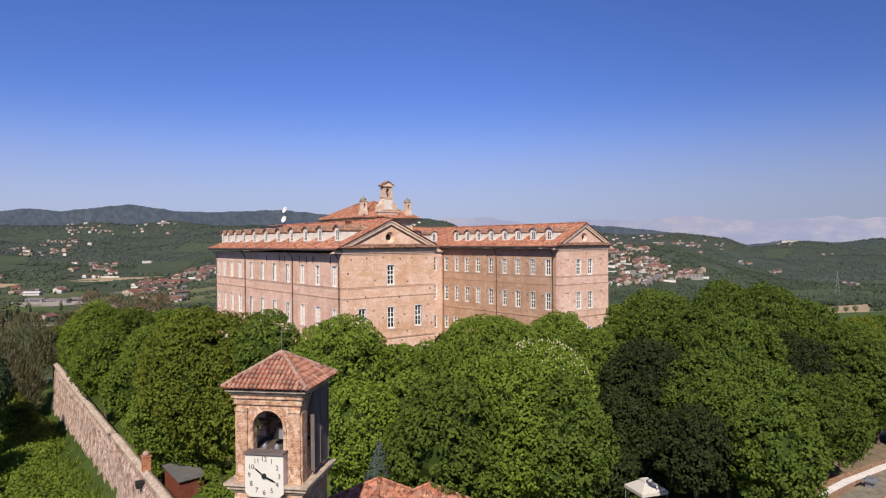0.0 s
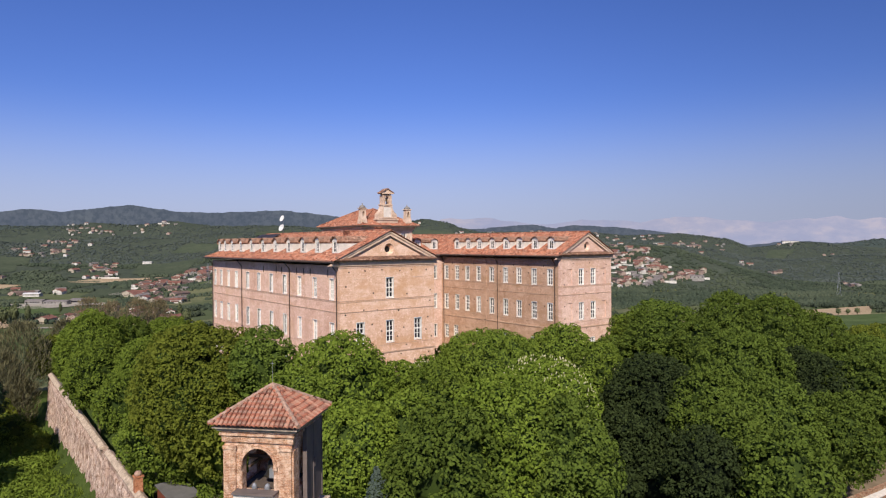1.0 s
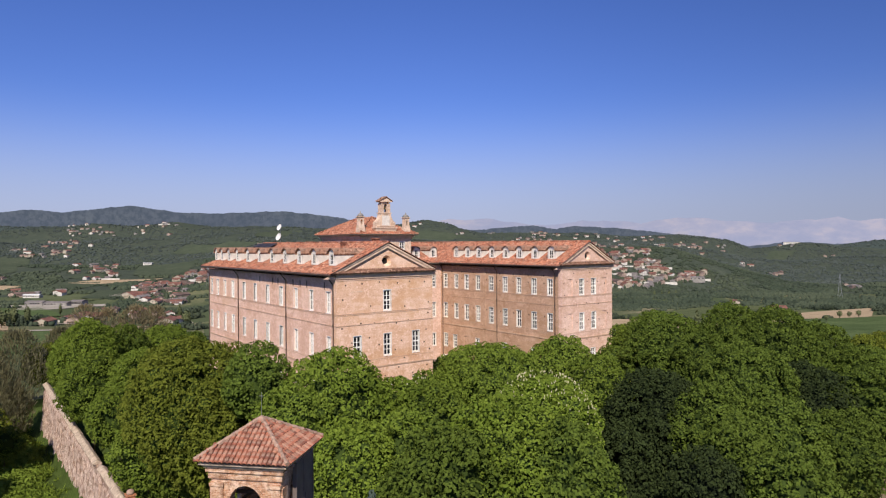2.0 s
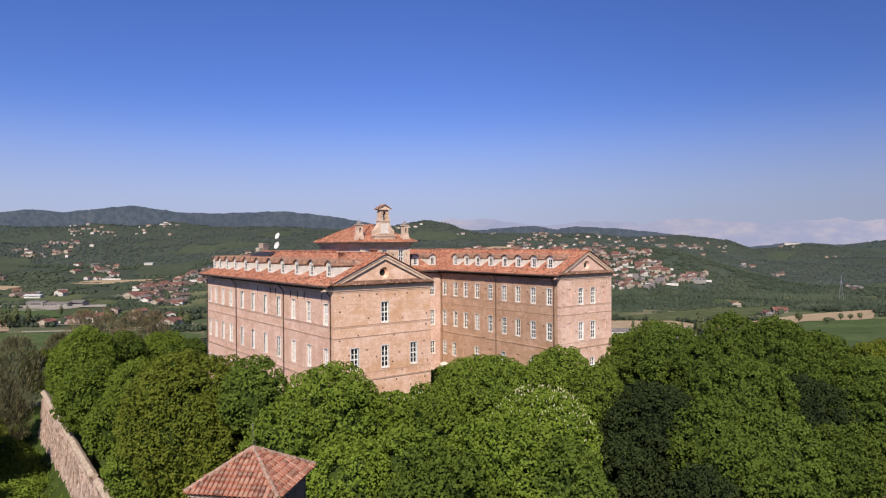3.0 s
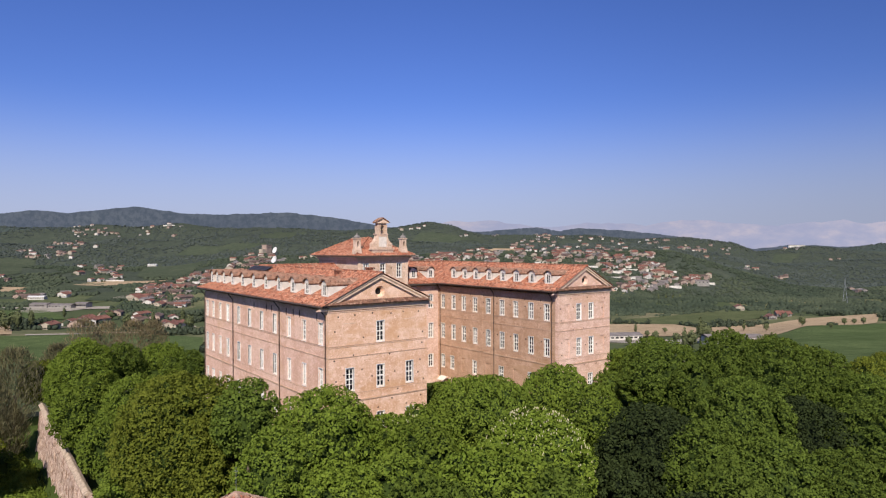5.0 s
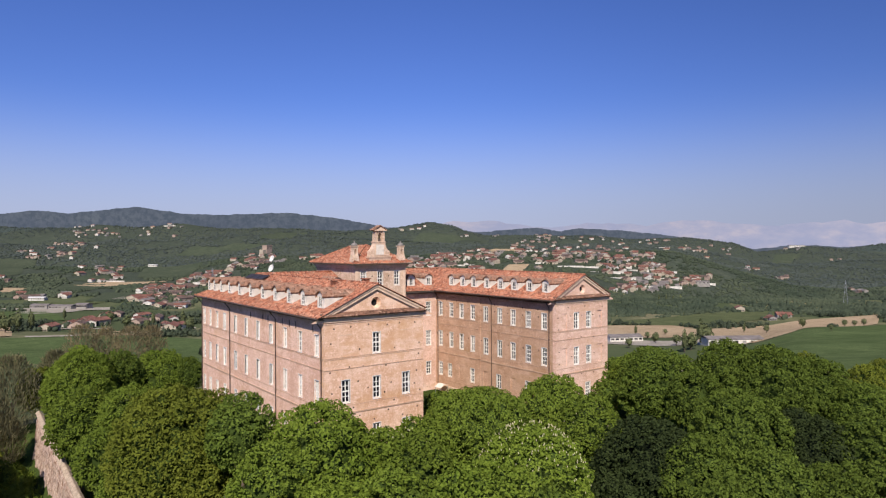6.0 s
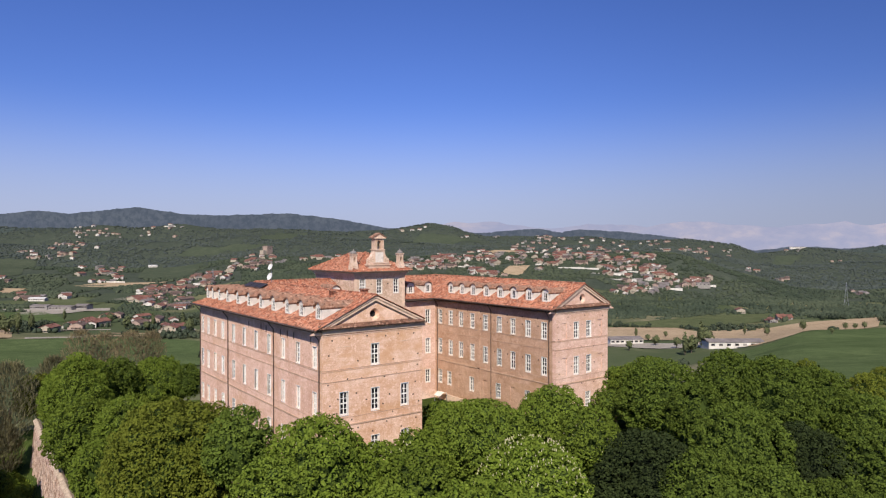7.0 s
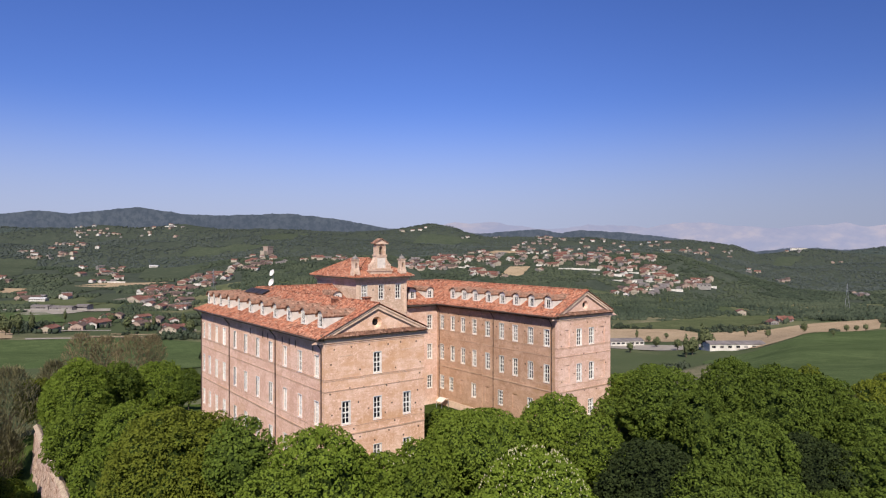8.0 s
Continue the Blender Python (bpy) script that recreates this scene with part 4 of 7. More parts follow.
def add_dormer(face, u, q, z):
    body = share("dormer", DORMER[0], palace, face @ Matrix.Translation((u, q, z)), "whitewashed dormer with an arched tiled hood")
    for nm, data in zip(("hood", "window_frame", "pane"), DORMER[1:]):
        share(nm, data, body)


QF = 1.75
ZF = ZE + RISE / RUN_L * QF + 0.12
for y in (2.4, 6.8, 10.8, 15.0, 19.2, 23.5, 27.8, 32.0, 35.6, 38.7, 41.2):
    add_dormer(frame_at(-OV, LD, (0, -1, 0), (1, 0, 0)), LD - y, QF, ZF)
ZR = ZE + RISE / RUN_R * 1.7 + 0.05
for y in (25.0, 21.9, 19.0, 15.7, 12.4, 9.3, 5.95, 2.6):
    add_dormer(frame_at(RX0 - OV, CY, (0, -1, 0), (1, 0, 0)), CY - y, 1.7, ZR)
for x in (31.6, 35.3, 17.2):
    add_dormer(frame_at(LW, CY - OV, (1, 0, 0), (0, 1, 0)), x - LW, 1.8, ZE + RISE / RUN_C * 1.8 + 0.1)

# drain pipes
for x, ys in ((-0.12, (0.55, 13.0, 29.5, 42.3)), (RX0 - 0.12, (27.9, 13.7, 1.2))):
    for y in ys:
        b = Build().tube((x, y, BASE), (x, y, 15.5), 0.065, n=8).tube((x, y, 15.5), (x - 0.72, y, ZE - 0.32), 0.065, n=8)
        for z in (2.5, 6.7, 10.9, 14.4):
            b.tube((x, y, z), (x, y, z + 0.12), 0.095, n=8)
        b.make("drain_pipe", M_METAL, palace, "dark metal drain pipe")
for x, y0, y1 in ((-OV - 0.06, -0.45, LD + OV), (RX0 - OV - 0.06, -0.45, CY - OV)):
    Build().tube((x, y0, ZE - 0.13), (x, y1, ZE - 0.13), 0.10, n=8).make("gutter", M_METAL, palace, "metal gutter")
# iron brackets and old hooks under the western eaves
for y in (2.7, 7.2, 9.0, 11.0, 15.5, 17.2, 21.5):
    Build().box(-0.07, 0.0, y - 0.05, y + 0.05, 14.9, 15.7).make("wall_hook", M_METAL, palace, "rusty iron hook")
# putlog holes: proud near-black squares stand in for the shade inside them


def hole(u0, u1, d0, d1, z0, z1, face):
    Build().box(u0, u1, d0, d1, z0, z1, face).make("putlog_hole", M_HOLE_SHADE, palace)


for u, z in [(1.2, 15.4), (3.3, 15.5), (5.6, 15.6), (8.1, 15.4), (9.8, 15.5), (12.0, 15.4), (0.7, 10.6), (4.9, 10.9), (7.9, 10.7), (9.6, 10.9), (0.9, 8.3), (5.5, 8.4), (8.6, 8.6), (12.2, 9.6), (4.4, 5.4), (8.2, 5.5), (12.3, 5.3), (12.6, 12.9), (3.1, 11.0), (1.9, 8.9), (4.2, 9.3), (11.9, 8.1), (7.7, 7.6), (9.0, 6.5), (3.6, 6.4), (12.7, 7.2), (1.0, 6.6), (12.5, 11.6), (9.1, 12.6), (4.4, 12.9), (0.8, 13.8), (10.2, 4.6), (6.3, 4.7)]:
    hole(u - 0.085, u + 0.085, -0.006, 0.02, z - 0.085, z + 0.085, SOUTH_L)
for u, z in [(0.5, 14.1), (0.6, 12.4), (3.2, 14.2), (5.6, 14.2), (8.0, 14.1), (10.2, 15.2), (2.6, 15.5), (6.2, 15.5), (9.6, 13.8), (0.7, 9.2), (3.2, 10.9), (5.4, 11.0), (8.2, 10.8), (10.3, 9.2), (3.3, 8.3), (5.8, 8.5), (8.3, 8.4), (0.7, 7.4), (2.7, 5.5), (5.5, 5.6), (8.2, 5.5)]:
    hole(u - 0.08, u + 0.08, -0.006, 0.02, z - 0.08, z + 0.08, SOUTH_R)
for y in inner_y:
    hole(CY - y - 1.3, CY - y - 1.1, -0.006, 0.02, 13.9, 14.1, INNER)
    hole(CY - y - 1.35, CY - y - 1.15, -0.006, 0.02, 15.0, 15.2, INNER)
    hole(CY - y - 1.2, CY - y - 1.0, -0.006, 0.02, 9.0, 9.2, INNER)
for x in (20.2, 22.9, 26.1, 28.9):
    hole(x - TX0 - 0.1, x - TX0 + 0.1, -0.006, 0.02, 19.4, 19.6, TOWER)
# buttress at the east corner
Build().prism([(RX1 - 0.9, 0, BASE), (RX1 + 0.75, 0, BASE), (RX1 + 0.02, 0, 5.2), (RX1 - 0.9, 0, 5.2)], (0, 0.8, 0), (0, -0.16, 0)).make("buttress", M_WALL_R, palace, "sloping corner buttress")

# ---------------------------------------------------------------- things on the roof
M_DISH = simple("white_dish_paint", (0.66, 0.64, 0.62), 0.55, 0.2, 3.0)
dish = tagged(new("satellite_dish"), "white satellite dishes on a mast on the tiled roof", "satellite dish")
b = Build().tube((7.0, 30.7, 19.6), (7.0, 30.7, 22.9), 0.05)
b.make("mast", M_GREY, dish)
for z, s, dx in ((22.55, 0.50, 0.0), (21.1, 0.58, -0.12)):
    mm = Matrix.Translation((6.9 + dx, 30.5, z)) @ Euler((radians(68), 0, radians(-78))).to_matrix().to_4x4()
    Build().lathe([(0.05, 0.0), (s * 0.5, 0.05), (s * 0.85, 0.14), (s, 0.22), (s * 0.98, 0.25), (s * 0.8, 0.17), (0.05, 0.04)], 18, mm).make("dish", M_DISH, dish, "white dish", True)
M_COLLECTOR = simple("dark_collector", (0.035, 0.03, 0.03), 0.55, 0.2)
panel = tagged(new("solar_collector"), "dark solar collectors lying on the tiled roof", "solar panel")
for k in range(3):
    mm = frame_at(-OV, 29.0 + 2.4 * k, (0, 1, 0), (1, 0, 0)) @ Matrix.Translation((0, 5.5, ZE + RISE / RUN_L * 5.5 + 0.25)) @ Matrix.Rotation(math.atan(0.46), 4, "X")
    pn = Build().box(0, 2.2, 0, 1.3, 0, 0.1, mm).make("collector", M_COLLECTOR, panel)
    Build().box(-0.04, 2.24, -0.05, 0.0, -0.1, 0.13, mm).box(-0.04, 2.24, 1.3, 1.35, -0.1, 0.13, mm).make("rail", M_METAL, panel)
for x, y, s in ((5.4, 8.0, 0.3), (7.0, 3.0, 0.35), (39.5, 19.0, 0.3), (44.0, 26.0, 0.4)):
    v = tagged(new("roof_vent"), "small brick vent on the tiled roof", "vent")
    zz = ZE + RISE * (1 - abs(x - (LW / 2 if x < 20 else 42.05)) / RUN_L) - 0.2
    Build().box(x - s, x + s, y - s, y + s, zz, zz + 0.75).box(x - s - 0.1, x + s + 0.1, y - s - 0.1, y + s + 0.1, zz + 0.75, zz + 0.87).make("stack", M_TILE, v)
awning = tagged(new("sun_canopy"), "white canvas canopy in the courtyard", "canopy")
Build().prism([(34.3, 24.6, 0.15), (35.2, 24.6, 0.7), (35.9, 24.6, 0.5), (35.9, 24.6, 0.56), (35.2, 24.6, 0.77), (34.3, 24.6, 0.21)], (0, 0, 0), (0, 1.7, 0)).make("canvas", M_WHITEWASH, awning)
for x, y, z in ((34.4, 24.7, 0.2), (34.4, 26.2, 0.2), (35.8, 24.7, 0.52), (35.8, 26.2, 0.52)):
    Build().tube((x, y, -0.95), (x, y, z), 0.04).make("pole", M_GREY, awning)


# ---------------------------------------------------------------- clock tower
def brick_mat(name, base, dark, pale, size=0.26):
    m = Mat(name, 0.93, spec=0.12)
    t = m.n.new("ShaderNodeTexBrick")
    mp = m.n.new("ShaderNodeMapping")
    mp.inputs["Rotation"].default_value = (radians(90), 0, 0)
    add = m.n.new("ShaderNodeVectorMath")
    add.operation = "ADD"
    sw = m.n.new("ShaderNodeSeparateXYZ")
    cb = m.n.new("ShaderNodeCombineXYZ")
    sm = m.n.new("ShaderNodeMath")
    m.l.new(m.co, sw.inputs[0])
    m.l.new(sw.outputs[0], sm.inputs[0]), m.l.new(sw.outputs[1], sm.inputs[1])
    m.l.new(sm.outputs[0], cb.inputs[0]), m.l.new(sw.outputs[2], cb.inputs[1])
    m.l.new(cb.outputs[0], t.inputs["Vector"])
    t.inputs["Scale"].default_value = 1.0
    t.inputs["Brick Width"].default_value, t.inputs["Row Height"].default_value, t.inputs["Mortar Size"].default_value = size, 0.075, 0.008
    t.inputs["Color1"].default_value, t.inputs["Color2"].default_value, t.inputs["Mortar"].default_value = (*base, 1), (*dark, 1), (*pale, 1)
    c = m.mix(m.ramp(m.noise(1.6, 7, 0.72), (0.47, (0, 0, 0)), (0.58, (0.85, 0.85, 0.85))), t.outputs["Color"], pale)
    c = m.mix(m.ramp(m.noise(4.5, 7, 0.75), (0.48, (0, 0, 0)), (0.58, (0.9, 0.9, 0.9))), c, scaled(dark, 0.6))
    c = m.mix(m.ramp(m.noise(9, 5, 0.75), (0.54, (0, 0, 0)), (0.64, (0.7, 0.7, 0.7))), c, scaled(pale, 1.1))
    m.color(c)
    return m.bump(m.noise(7, 6, 0.75), 1.0, 0.09).m


M_BRICK = brick_mat("worn_brick", (0.55, 0.29, 0.165), (0.38, 0.175, 0.095), (0.72, 0.53, 0.40))
M_RED = brick_mat("red_brick", (0.48, 0.19, 0.09), (0.40, 0.14, 0.07), (0.47, 0.235, 0.135))
M_STONE = simple("pale_stone", (0.46, 0.355, 0.265), 0.9, 0.5, 2.5)
M_SHUTTER = simple("grey_painted_board", (0.15, 0.118, 0.108), 0.65, 0.25, 1.5)
M_CLOCK = simple("white_enamel", (0.62, 0.58, 0.52), 0.45, 0.06, 1.0)
M_BLACK = simple("black_paint", (0.015, 0.015, 0.016), 0.5, 0.2)
M_MORTAR = simple("lime_mortar", (0.36, 0.235, 0.175), 0.95, 0.45, 5.0)
M_TILE_N = tile_mat("near_tiles", (0.24, 0.09, 0.055), (0.17, 0.065, 0.045), (0.30, 0.15, 0.10), (0.36, 0.27, 0.21))


def single_tile_mat():
    m = Mat("single_tile", 0.9, spec=0.15)
    c = m.ramp(m.random(), (0.0, (0.15, 0.060, 0.043)), (0.4, (0.28, 0.098, 0.062)), (0.75, (0.36, 0.138, 0.086)), (1.0, (0.43, 0.22, 0.15)))
    c = m.mix(m.ramp(m.noise(5, 5, 0.7), (0.48, (0, 0, 0)), (0.66, (0.75, 0.75, 0.75))), c, (0.33, 0.235, 0.175))
    m.color(m.mix(m.ramp(m.noise(14, 4, 0.7), (0.55, (0, 0, 0)), (0.75, (0.5, 0.5, 0.5))), c, (0.17, 0.075, 0.05)))
    return m.bump(m.noise(20, 4), 0.4, 0.01).m


M_ONE_TILE = single_tile_mat()


def build_clock_tower():
    tw = tagged(new("clock_tower"), "old brick clock tower with white dial and red tiled roof", "clock tower")
    tw.matrix_world = Matrix.Translation((-22.44, -34.10, 0)) @ Matrix.Rotation(radians(-47.2), 4, "Z") @ Matrix.Diagonal((0.945, 0.945, 1.0, 1.0))
    H = 1.80
    rot = [Matrix.Rotation(radians(90 * k), 4, "Z") for k in range(4)]
    # shaft
    b = Build().box(-1.9, 1.9, -1.9, 1.9, -8.3, 5.05)
    b.box(-2.0, 2.0, -2.0, 2.0, -8.3, -6.8)
    b.make("shaft", M_BRICK, tw, "weathered brick and plaster shaft")
    b = Build()
    for z0, z1, h in ((4.95, 5.1, 2.02), (5.1, 5.3, 2.18), (5.3, 5.42, 2.32)):
        b.box(-h, h, -h, h, z0, z1)
    b.make("ledge", M_STONE, tw, "worn moulded stone ledge")
    # belfry stage: four arched walls with corner pilasters
    for k in range(4):
        b = arch_wall(Build(), H - 0.003 if k % 2 == 0 else H - 0.46, 5.42, 9.45, 0.84, 8.17, -H, -H + 0.45, rot[k], sill=6.95)
        for s in (-1, 1):
            x0, x1 = sorted((s * 1.16, s * (H - 0.02)))
            if k % 2 == 0:
                b.box(x0, x1, -H - 0.09, -H + 0.02, 5.42, 8.95, rot[k])
                b.box(x0 - 0.05, x1 + 0.05, -H - 0.15, -H + 0.02, 8.95, 9.12, rot[k])
                b.box(x0 - 0.05, x1 + 0.05, -H - 0.13, -H + 0.02, 5.42, 5.75, rot[k])
            else:
                b.box(x0, x1, -H - 0.08, -H + 0.02, 5.42, 8.95, rot[k])
        b.make("belfry_wall", M_BRICK, tw, "arched brick belfry wall with pilasters")
    b = Build()
    for z0, z1, h in ((9.3, 9.62, H + 0.10), (9.62, 9.74, H + 0.2)):
        b.box(-h, h, -h, h, z0, z1)
    b.make("frieze", M_BRICK, tw)
    b = Build()
    for z0, z1, h in ((9.74, 9.84, H + 0.12),):
        b.box(-h, h, -h, h, z0, z1)
    b.make("soffit", M_BRICK, tw, "shaded brick course")
    b = Build()
    for z0, z1, h in ((9.84, 9.92, H + 0.26), (9.92, 10.0, H + 0.34), (10.0, 10.07, H + 0.44)):
        b.box(-h, h, -h, h, z0, z1)
    b.make("cornice", M_STONE, tw, "pale stone cornice")
    # dark slab, coloured as the shade in the gap under the tile ends
    Build().box(-2.14, 2.14, -2.14, 2.14, 10.07, 10.19).make("eaves_board", M_SOFFIT, tw)
    # arch mouldings round the open front
    b = Build()
    for i in range(14):
        a0, a1 = math.pi * i / 14, math.pi * (i + 1) / 14
        q = [rot[0] @ Vector((rr * math.cos(a), -H - 0.07, 8.17 + rr * math.sin(a))) for rr, a in ((0.845, a0), (0.99, a0), (0.99, a1), (0.845, a1))]
        b.prism(q, (0, 0, 0), (0, 0.1, 0))
    for s in (-1, 1):
        b.box(s * 0.94 - 0.1, s * 0.94 + 0.1, -H - 0.12, -H + 0.03, 8.02, 8.17).box(s * 0.93 - 0.08, s * 0.93 + 0.08, -H - 0.06, -H + 0.03, 6.95, 8.02)
    b.make("arch_moulding", M_BRICK, tw, "worn brick arch moulding")
    # belfry floor, bell and bell frame
    Build().box(-1.3, 1.3, -1.3, 1.3, 6.5, 6.9).make("belfry_floor", M_SOFFIT, tw)
    bell = Build().lathe([(0.05, 0.8), (0.16, 0.8), (0.27, 0.65), (0.32, 0.3), (0.42, 0.08), (0.5, 0.0), (0.46, -0.01), (0.36, 0.1)], 18, Matrix.Translation((0.1, -0.2, 7.25))).make("bell", simple("old_bronze", (0.07, 0.06, 0.045), 0.5, 0.3, 4, 0.7), tw, "dark bronze bell", True)
    b = Build().box(-1.3, 1.3, -0.28, -0.14, 8.08, 8.22).tube((0.1, -0.2, 8.05), (0.1, -0.2, 8.2), 0.08)
    b.box(-0.75, -0.62, -1.35, 1.3, 7.95, 8.05).box(0.55, 0.62, -1.4, -1.3, 7.55, 8.0)
    b.make("bell_frame", M_METAL, tw, "iron bell frame")
    Build().box(0.42, 0.72, -1.42, -1.2, 7.5, 7.95).make("floodlight", M_GREY, tw, "grey floodlight")
    for u, s in ((-0.35, 0.14), (0.35, 0.16)):
        Build().lathe([(0.02, 0.0), (s, 0.04), (s * 0.9, 0.2), (s * 0.3, 0.3)], 10, Matrix.Translation((u, -1.5, 6.96))).make("lamp", M_GREY, tw, "small grey lamp")
    # boarded opening on the side away from the light
    b = Build().box(-0.55, 1.72, -H - 0.24, -H - 0.1, 5.75, 9.7, rot[1]).box(-0.6, -0.5, -H - 0.3, -H - 0.08, 5.7, 9.74, rot[1]).box(1.68, 1.76, -H - 0.28, -H - 0.08, 5.7, 9.74, rot[1])
    b.box(0.45, 0.53, -H - 0.27, -H - 0.24, 5.8, 9.65, rot[1]).box(0.6, 0.72, -H - 0.29, -H - 0.24, 7.5, 8.0, rot[1])
    b.make("shutter", M_SHUTTER, tw, "grey painted boarding")
    # dial
    cz, s = 5.92, 1.06
    out = [(-s, cz + s), (-s, cz - s * 0.8), (-s * 0.78, cz - s), (s * 0.78, cz - s), (s, cz - s * 0.8), (s, cz + s)]
    y = -2.36
    dial = Build().prism([(u, 0, z) for u, z in out], (0, y, 0), (0, -1.85, 0)).make("clock_dial", M_CLOCK, tw, "white square dial with cut lower corners")
    Build().box(-s - 0.04, s + 0.04, y - 0.12, -1.8, cz + s + 0.002, cz + s + 0.1).make("dial_hood", M_SHUTTER, tw)
    for k in range(1, 13):
        a = radians(90 - 30 * k)
        cu = bpy.data.curves.new("numeral", "FONT")
        cu.body, cu.size, cu.align_x, cu.align_y = str(k), 0.34, "CENTER", "CENTER"
        cu.extrude = 0.006
        tmp = new("numeral", cu)
        bpy.context.view_layer.update()
        me = bpy.data.meshes.new_from_object(tmp.evaluated_get(bpy.context.evaluated_depsgraph_get()))
        bpy.data.objects.remove(tmp)
        me.materials.clear()
        me.materials.append(M_METAL)
        share("numeral", me, dial, Matrix.Translation((0.83 * math.cos(a), y - 0.012, cz + 0.83 * math.sin(a))) @ Matrix.Rotation(radians(90), 4, "X"))
    for ang, ln, wd in ((143, 0.68, 0.035), (-22, 0.74, 0.045)):
        mm = Matrix.Translation((0, y - 0.05, cz)) @ Matrix.Rotation(-radians(ang), 4, "Y")
        Build().prism([mm @ Vector(p) for p in ((-0.12, 0, -wd), (ln * 0.7, 0, -wd), (ln, 0, 0), (ln * 0.7, 0, wd), (-0.12, 0, wd))], (0, -0.012 if wd < 0.04 else -0.03, 0), (0, 0.006 if wd < 0.04 else -0.016, 0)).make("clock_hand", M_BLACK, dial, "black clock hand")
    Build().tube((0, y - 0.1, cz), (0, y + 0.02, cz), 0.11, 0.13, 16).make("hub", M_BLACK, dial)
    # roof: pan surface, then every tile
    E, Z0, R = 2.34, 10.2, 1.42
    b = Build().add([(-E, -E, Z0), (E, -E, Z0), (E, E, Z0), (-E, E, Z0), (0, 0, Z0 + R)], [(0, 1, 4), (1, 2, 4), (2, 3, 4), (3, 0, 4), (3, 2, 1, 0)])
    roof = b.make("roof", M_TILE_N, tw, "hipped roof of old red barrel tiles")
    L, r, n = 0.43, 0.115, 6
    vs = []
    for q, rad in ((0, r), (L, r * 0.8)):
        vs += [(rad * math.cos(math.pi * i / n), q, rad * 0.8 * math.sin(math.pi * i / n)) for i in range(n + 1)]
    vs += [(p[0] * 0.8, p[1], p[2] - 0.025) for p in vs[: n + 1]]
    fs = [(i + 1, i, n + 1 + i, n + 2 + i) for i in range(n)] + [(i, i + 1, 2 * n + 3 + i, 2 * n + 2 + i) for i in range(n)]
    tile = bpy.data.meshes.new("tile")
    tile.from_pydata(vs, [], fs)
    tile.materials.append(M_ONE_TILE)
    pitch, slant = math.atan2(R, E), math.hypot(E, R)
    rg = random.Random(3)
    for k in range(4):
        cols = 19
        for c in range(cols):
            u = -E + (c + 0.5) * 2 * E / cols
            reach = slant * (1 - abs(u) / E)
            q = -0.12
            while q < reach - 0.12:
                mm = rot[k] @ Matrix.Translation((u + rg.uniform(-0.012, 0.012), -E + q * math.cos(pitch), Z0 + q * math.sin(pitch) + 0.055)) @ Matrix.Rotation(pitch - 0.05 + rg.uniform(-0.03, 0.03), 4, "X") @ Matrix.Rotation(rg.uniform(-0.05, 0.05), 4, "Z")
                share("tile", tile, roof, mm)
                q += 0.355
    for k in range(4):
        b = Build()
        p, q = rot[k] @ Vector((-E - 0.02, -E - 0.02, Z0 + 0.06)), Vector((0, 0, Z0 + R + 0.07))
        for i in range(9):
            b.tube(p.lerp(q, i / 9), p.lerp(q, (i + 1.12) / 9), 0.125, 0.10, 8)
        b.make("hip_tiles", M_MORTAR, roof, "weathered mortared hip tiles")
    Build().lathe([(0.16, 0), (0.14, 0.1), (0.05, 0.16)], 10, Matrix.Translation((0, 0, Z0 + R))).make("apex_cap", M_MORTAR, roof)
    b = Build().tube((0, 0, Z0 + R), (0, 0, Z0 + R + 1.3), 0.013, 0.008, 6).box(-0.1, 0.1, -0.008, 0.008, Z0 + R + 1.1, Z0 + R + 1.12)
    b.make("lightning_rod", M_GREY, roof, "thin metal rod")


build_clock_tower()


# ---------------------------------------------------------------- garden wall
def stone_wall_mat():
    m = Mat("rubble_stone", 0.95, spec=0.1)
    v = m.n.new("ShaderNodeTexVoronoi")
    v.feature, v.inputs["Scale"].default_value = "DISTANCE_TO_EDGE", 2.2
    m.l.new(m.co, v.inputs["Vector"])
    c = m.ramp(m.noise(0.5, 6, 0.65), (0.3, (0.36, 0.245, 0.19)), (0.5, (0.50, 0.37, 0.30)), (0.7, (0.58, 0.45, 0.37)))
    c = m.mix(m.ramp(v.outputs["Distance"], (0.0, (0.45, 0.45, 0.45)), (0.12, (0, 0, 0))), c, (0.25, 0.16, 0.11))
    c = m.mix(m.ramp(m.noise(2.6, 5, 0.65, stretch=(1, 1, 0.4)), (0.52, (0, 0, 0)), (0.60, (0.9, 0.9, 0.9))), c, (0.20, 0.115, 0.075))
    m.color(m.mix(m.ramp(m.noise(0.8, 6, 0.7, stretch=(1, 1, 0.3)), (0.56, (0, 0, 0)), (0.70, (0.8, 0.8, 0.8))), c, (0.20, 0.125, 0.085)))
    return m.bump(m.noise(2.6, 6, 0.7, stretch=(1, 1, 0.4)), 1.0, 0.25).m


M_RUBBLE = stone_wall_mat()


def wall_top(y):
    t = -5.15 + 0.0365 * (y + 5)
    if y > 17.5:
        t -= 0.25
    return t + 0.06 * noise.noise(Vector((y * 0.6, 2, 0)))


